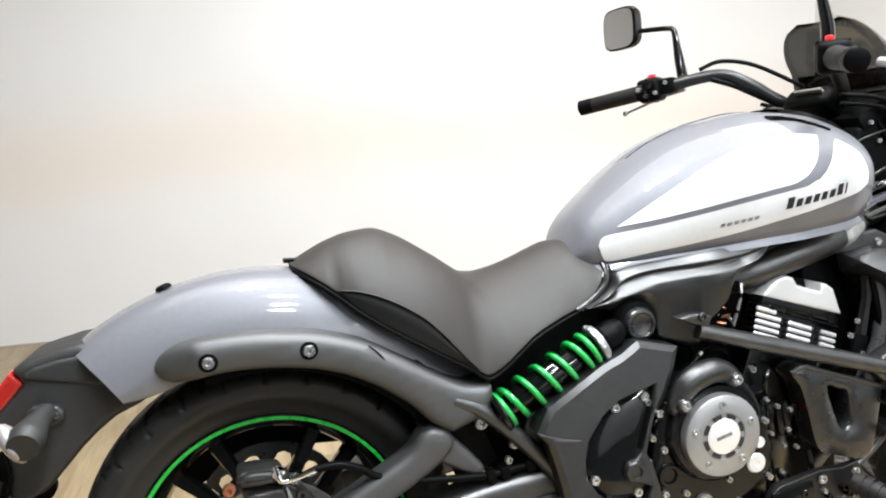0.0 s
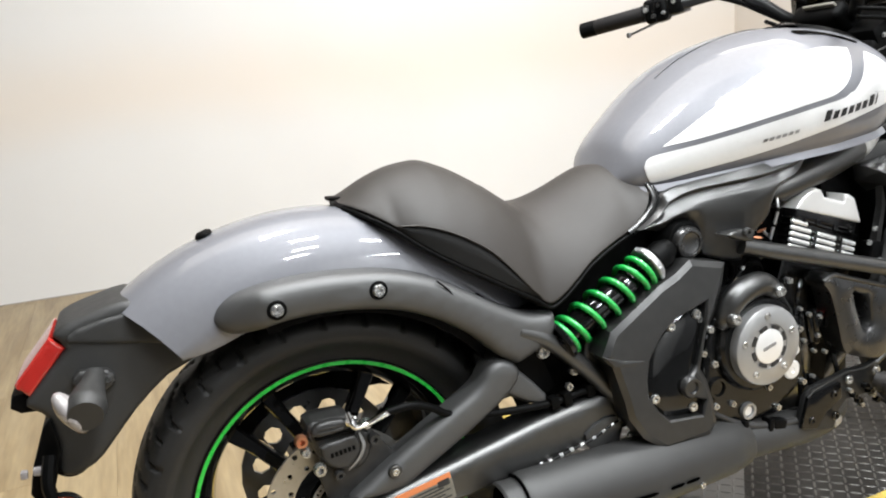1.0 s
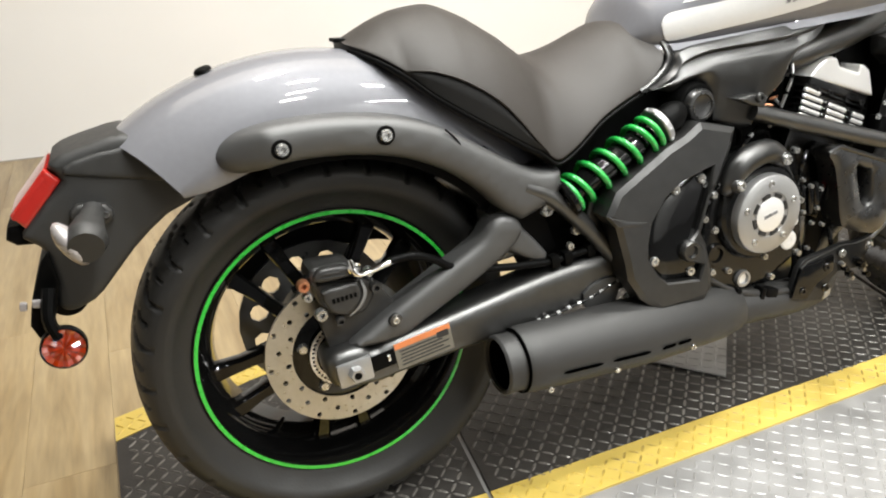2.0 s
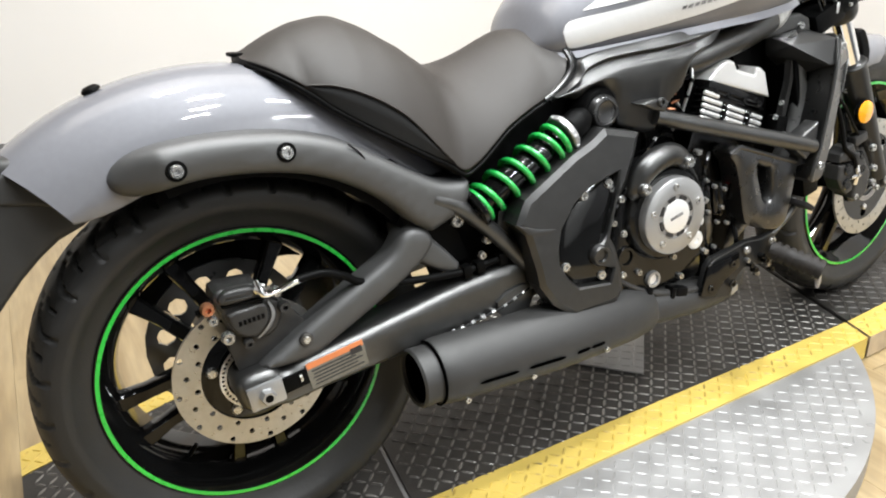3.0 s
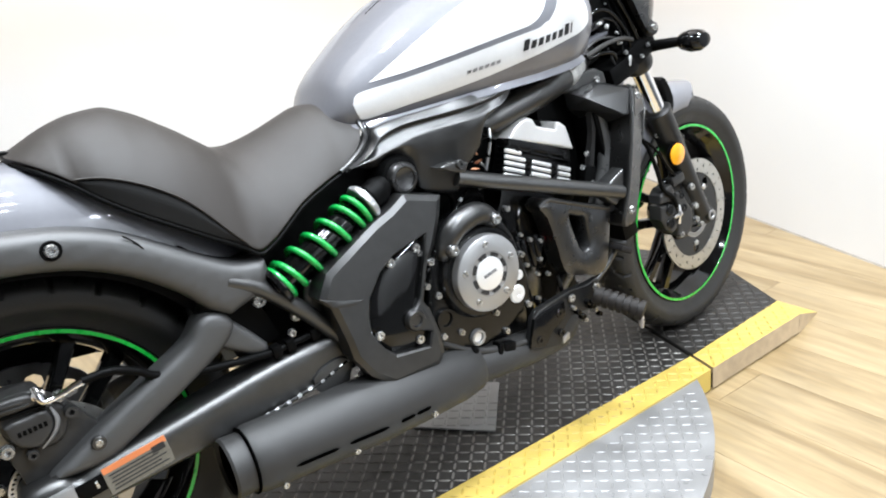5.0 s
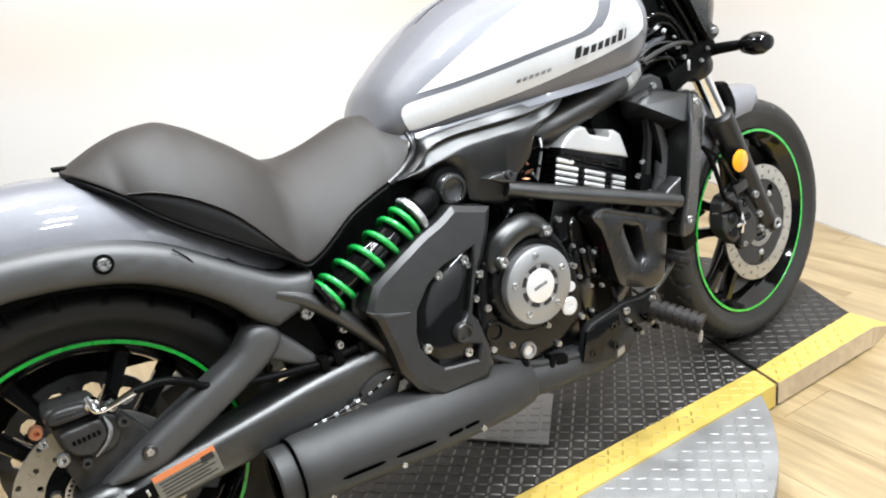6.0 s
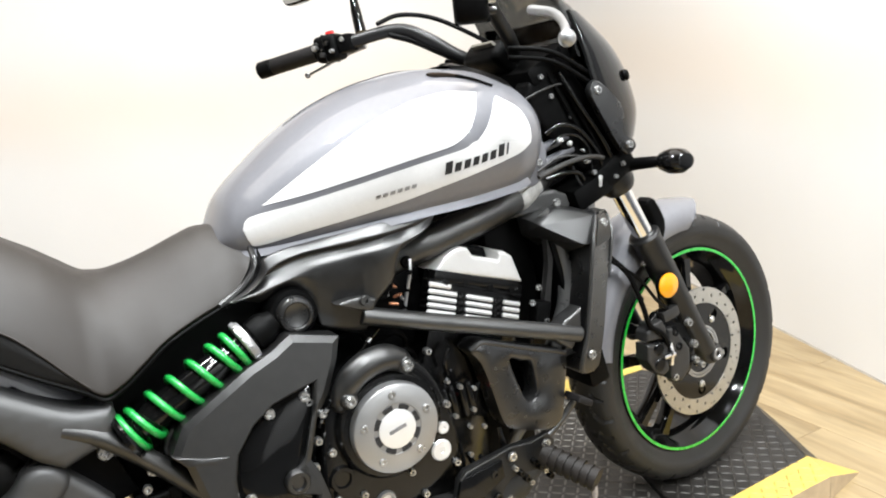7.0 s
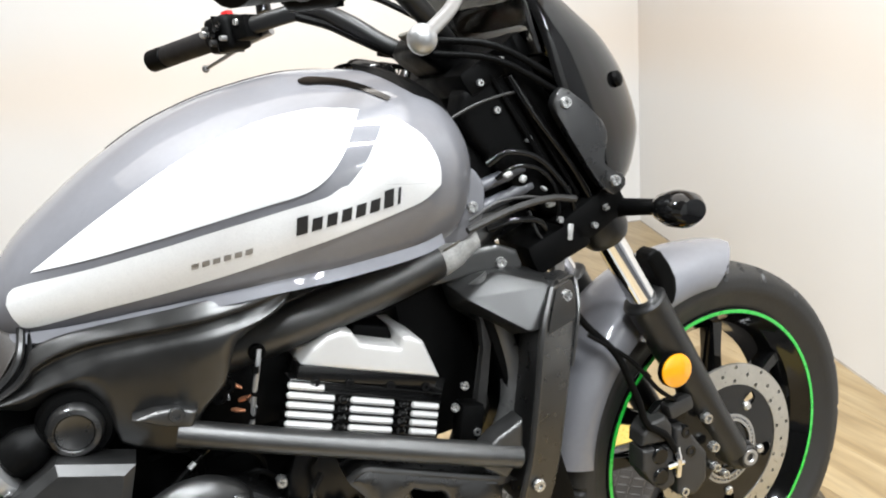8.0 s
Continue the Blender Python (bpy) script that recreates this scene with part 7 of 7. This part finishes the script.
for pts, side in ((left, 1), (right, -1)):
    a, b = Vector(pts[0]), Vector(pts[2])
    d = (b - a).normalized()
    bm = tube(mb(), [a - d * 0.012, a - d * 0.010, a + d * 0.022, a + d * 0.024], [0.014, 0.0175, 0.0175, 0.015], 18, 1)
    part("bar_end", bm, DULL, bar, "black bar end weight")
    part("grip", tube(mb(), [a + d * 0.022, a + d * 0.026, a + d * 0.13, a + d * 0.135], [0.015, 0.0172, 0.0172, 0.019], 18, 1), GRIPRUBBER, bar, "ribbed black rubber grip")
    sw = a + d * 0.165
    turn = d.to_track_quat("X", "Z").to_matrix().to_4x4()
    box = part("switch_box", block(mb(), Matrix.Translation(sw) @ turn, (0.05, 0.05, 0.052), 0.012, 3), DULL, bar, "black switch housing")
    part("switch_button", block(mb(), Matrix.Translation(sw) @ turn @ Matrix.Translation((0.004, 0.004, 0.029)), (0.016, 0.012, 0.010), 0.003), REDPLASTIC, box, "red button")
    for k in range(3):
        part("switch_button", block(mb(), Matrix.Translation(sw) @ turn @ Matrix.Translation((-0.016 + 0.014 * k, -0.027, 0.010 - 0.012 * (k % 2))), (0.010, 0.008, 0.009), 0.003), BLACK if k else CALIPER, box)
    for k, (dx, dz, rr) in enumerate(((-0.018, 0.004, 0.006), (-0.004, -0.012, 0.005), (0.010, 0.006, 0.0055), (0.018, -0.010, 0.004))):
        knob = lathe(mb(), [(0, 0.010), (rr * 0.8, 0.010), (rr, 0.007), (rr, 0)], Matrix.Translation(sw) @ turn @ Matrix.Translation((dx, -0.025, dz)) @ Matrix.Rotation(radians(90), 4, "X"), 12)
        part("switch_knob", knob, (BOLT, CALIPER, BLACK, ALU)[k], box)
    part("box_seam", block(mb(), Matrix.Translation(sw) @ turn, (0.0025, 0.0515, 0.0535), 0.001), BLACK, box)
    part("clamp_bolt", bolt_mesh(mb(), Matrix.Translation(a + d * 0.205) @ turn @ Matrix.Translation((0, -0.018, 0.008)) @ Matrix.Rotation(radians(90), 4, "X"), 0.005, 0.004), BOLT, bar)
    part("lever_clamp", block(mb(), Matrix.Translation(a + d * 0.205) @ turn, (0.03, 0.036, 0.036), 0.008), DULL, bar)
    if side == 1:
        lever = [(0.962, 0.185, 0.740), (0.930, 0.222, 0.728), (0.898, 0.252, 0.712), (0.868, 0.283, 0.698)]
    else:
        lever = [(1.060, -0.250, 0.735), (1.055, -0.31, 0.722), (1.020, -0.38, 0.700), (0.962, -0.462, 0.672)]
    lv = part("lever", tube(mb(), lever, [0.008, 0.007, 0.006, 0.0058] if side == -1 else [0.006, 0.004, 0.0028, 0.0026], 12, 5), ALU, bar, "bright metal hand lever")
    bm = mb()
    bmesh.ops.create_uvsphere(bm, u_segments=14, v_segments=10, radius=0.0115 if side == -1 else 0.006, matrix=Matrix.Translation(lever[-1]))
    part("lever_ball", bm, ALU, lv)
    # mirror on a bent stem
    base = a + d * 0.205
    if side == 1:
        stem = [Vector((0.954, 0.180, 0.765)), Vector((0.954, 0.190, 0.800)), Vector((0.956, 0.203, 0.840)), Vector((0.957, 0.213, 0.868)), Vector((0.950, 0.232, 0.876)), Vector((0.900, 0.268, 0.878))]
        centre = Vector((0.880, 0.306, 0.890))
    else:
        stem = [base + Vector((0, 0, 0.012)), base + Vector((0, 0, 0.05)), base + Vector((-0.01, 0.0, 0.10)), base + Vector((-0.012, -0.012, 0.118)), base + Vector((-0.012, -0.045, 0.124)), base + Vector((-0.005, -0.16, 0.137))]
        centre = base + Vector((-0.008, -0.215, 0.15))
    ms = part("mirror_stem", tube(mb(), stem, [0.0115, 0.0105, 0.0075, 0.0062, 0.0058, 0.0055], 12, 5), BLACK, bar, "gloss black mirror stem")
    MM = Matrix.Translation(centre) @ Matrix.Rotation(radians(13 if side == 1 else -30), 4, "Z")
    outline = [((0.054 if side == 1 else 0.060) * math.copysign(abs(math.cos(t)) ** 0.5, math.cos(t)), 0.046 * math.copysign(abs(math.sin(t)) ** 0.5, math.sin(t))) for t in (2 * math.pi * q / 32 for q in range(32))]
    shell = [[MM @ Vector((hx, y * s, z * s)) for y, z in outline] for hx, s in ((-0.002, 0.93), (-0.008, 0.97), (-0.006, 1.02), (0.004, 1.03), (0.016, 0.93), (0.024, 0.6))]
    part("mirror_shell", loft(mb(), shell), BLACK, ms, "gloss black mirror shell")
    bm = mb()
    vs = [bm.verts.new(MM @ Vector((-0.0095, y * 0.93, z * 0.93))) for y, z in outline]
    bm.faces.new(vs)
    part("mirror_glass", bm, MIRRORGLASS, ms, "mirror glass")
bm = tube(mb(), [(0.99, 0.13, 0.752), (1.03, 0.11, 0.735), (1.06, 0.09, 0.715), (1.10, 0.07, 0.69), (1.16, 0.06, 0.66)], 0.006, 8, 4)
part("bar_cable", bm, DULL, bar)
bm = tube(mb(), [(0.975, 0.145, 0.775), (1.03, 0.15, 0.790), (1.10, 0.13, 0.775), (1.18, 0.08, 0.72)], 0.0045, 8, 5)
part("bar_cable", bm, DULL, bar)

# ---- tail ----
bm = plate(mb(), [(-0.262, 0.392), (-0.300, 0.386), (-0.334, 0.378), (-0.352, 0.371), (-0.362, 0.360), (-0.349, 0.341), (-0.378, 0.312), (-0.405, 0.284), (-0.412, 0.270), (-0.396, 0.256), (-0.388, 0.240), (-0.387, 0.200), (-0.390, 0.166), (-0.375, 0.154), (-0.351, 0.160), (-0.328, 0.174), (-0.276, 0.228), (-0.222, 0.270), (-0.165, 0.296), (-0.185, 0.345), (-0.23, 0.38)], -0.066, 0.066, 0.012, 2, 4)
tail = part("tail_guard", bm, GRAINED, motorcycle, "black plastic tail guard with lights")
bm = plate(mb(), [(-0.366, 0.361), (-0.348, 0.341), (-0.405, 0.281), (-0.421, 0.303)], -0.060, 0.060, 0.005, 0, 3)
part("tail_light", bm, RED, tail, "red tail light")
bm = plate(mb(), [(-0.371, 0.351), (-0.367, 0.347), (-0.415, 0.296), (-0.419, 0.300)], -0.0612, 0.0612, 0.001, 0)
part("light_bar", bm, RED, tail)
bm = plate(mb(), [(-0.165, 0.31), (-0.24, 0.325), (-0.33, 0.345), (-0.345, 0.352), (-0.33, 0.366), (-0.26, 0.376), (-0.20, 0.362)], -0.071, -0.06, 0.006, 2, 3)
part("guard_shoulder", bm, GRAINED, tail)
bm = plate(mb(), [(-0.400, 0.285), (-0.429, 0.286), (-0.434, 0.268), (-0.422, 0.258), (-0.383, 0.254), (-0.392, 0.27)], -0.048, 0.048, 0.005, 0, 3)
part("plate_lamp", bm, DULL, tail)
bm = plate(mb(), [(-0.385, 0.250), (-0.398, 0.236), (-0.420, 0.184), (-0.430, 0.147), (-0.421, 0.122), (-0.405, 0.130), (-0.392, 0.164), (-0.380, 0.20)], -0.070, 0.070, 0.004, 0)
part("plate_holder", bm, DULL, tail, "black number plate holder")
for y in (-0.074,):
    part("holder_clip", block(mb(), pose(-0.410, y, 0.180, 0, 10, 0), (0.020, 0.012, 0.011), 0.003), CLEAR, tail)
    part("holder_clip", block(mb(), pose(-0.431, y, 0.180, 0, 10, 0), (0.010, 0.010, 0.012), 0.003), CLEAR, tail)
for side in (-1, 1):
    y0, y1 = sorted((0.060 * side, 0.080 * side))
    bm = plate(mb(), [(-0.348, 0.292), (-0.337, 0.308), (-0.300, 0.303), (-0.293, 0.284), (-0.314, 0.272), (-0.333, 0.276)], y0, y1, 0.005, 2)
    rs_ob = part("rear_signal", bm, CALIPER, motorcycle, "smoked grey rear turn signal with a clear lens")
    bolt(rs_ob, -0.303, -0.080, 0.290, 0.005, 0.004)
    bm = tube(mb(), [(-0.318, 0.076 * side, 0.296), (-0.321, 0.100 * side, 0.293), (-0.326, 0.122 * side, 0.287), (-0.330, 0.150 * side, 0.279), (-0.331, 0.168 * side, 0.274)], [0.015, 0.016, 0.021, 0.027, 0.022], 20, 4)
    part("signal_body", bm, GRAINED, rs_ob)
    SG = Matrix.Translation((-0.349, 0.146 * side, 0.276)) @ Matrix.Rotation(radians(-14), 4, "Y")
    bm = mb()
    bmesh.ops.create_uvsphere(bm, u_segments=24, v_segments=14, radius=1.0, matrix=SG @ Matrix.Rotation(radians(-12), 4, "Y") @ Matrix.Diagonal((0.0145, 0.022, 0.034, 1)))
    part("signal_lens", bm, CLEAR, rs_ob, "clear signal lens")
for y in (-0.100, 0.100):
    RM = Matrix.Translation((-0.392, y, 0.120)) @ Matrix.Rotation(radians(90 if y < 0 else -90), 4, "X")
    bm = mb()
    hub = bm.verts.new(RM @ Vector((0, 0, 0.006)))
    loops = []
    for r, h in ((0.011, 0.0085), (0.020, 0.0055), (0.0275, 0.0080), (0.0285, 0.0)):
        loops.append([bm.verts.new(RM @ Vector((r * math.cos(q * math.pi / 12), r * math.sin(q * math.pi / 12), h - (0.003 if q % 2 and h else 0.0)))) for q in range(24)])
    for q in range(24):
        bm.faces.new((hub, loops[0][q], loops[0][(q + 1) % 24]))
        for one, two in zip(loops, loops[1:]):
            bm.faces.new((one[q], two[q], two[(q + 1) % 24], one[(q + 1) % 24]))
    part("rear_reflector", bm, REFLEX, tail, "round faceted red side reflector", 5)
    bm = lathe(mb(), [(0.029, 0.007), (0.0305, 0.006), (0.0305, -0.006), (0, -0.006)], RM, 36)
    part("reflector_rim", bm, DULL, tail)
    bm = tube(mb(), [(-0.395, y * 0.8, 0.20), (-0.402, y, 0.165), (-0.396, y, 0.135)], 0.009, 8, 3)
    part("reflector_arm", bm, DULL, tail)


# ---- floor boards ----
def floor_boards():
    """Staggered boards, cut to length at the walls."""
    w, length, gap = 0.178, 1.22, 0.00025
    meshes = {}
    for i in range(-24, 20):
        for j in range(-5, 4):
            x = 0.04 + i * w
            lo = j * length + (i * 0.41 % 1) * length - length / 2
            hi = lo + length
            # boards end here, so the unseen dark floor beyond cuts bounce light
            lo = max(lo, -1.35)
            if x + w / 2 > 2.22:
                lo = max(lo, (x - w / 2 - 2.26) / 0.3098 - 0.7)
            hi = min(hi, 2.60 - 0.1198 * (x - 3.23))
            size = round(hi - lo, 2)
            if size < 0.03:
                continue
            if size not in meshes:
                h = size / 2 - gap
                bm = prism(mb(), [(-w / 2 + gap, -h), (w / 2 - gap, -h), (w / 2 - gap, h), (-w / 2 + gap, h)], -0.004, 0.0, 0.0003)
                meshes[size] = finish("plank", bm, OAK)
            ob = new("plank", meshes[size])
            ob.parent = floor
            ob.matrix_world = pose(x, (lo + hi) / 2, FLOOR, 0, 0, 0)


floor_boards()
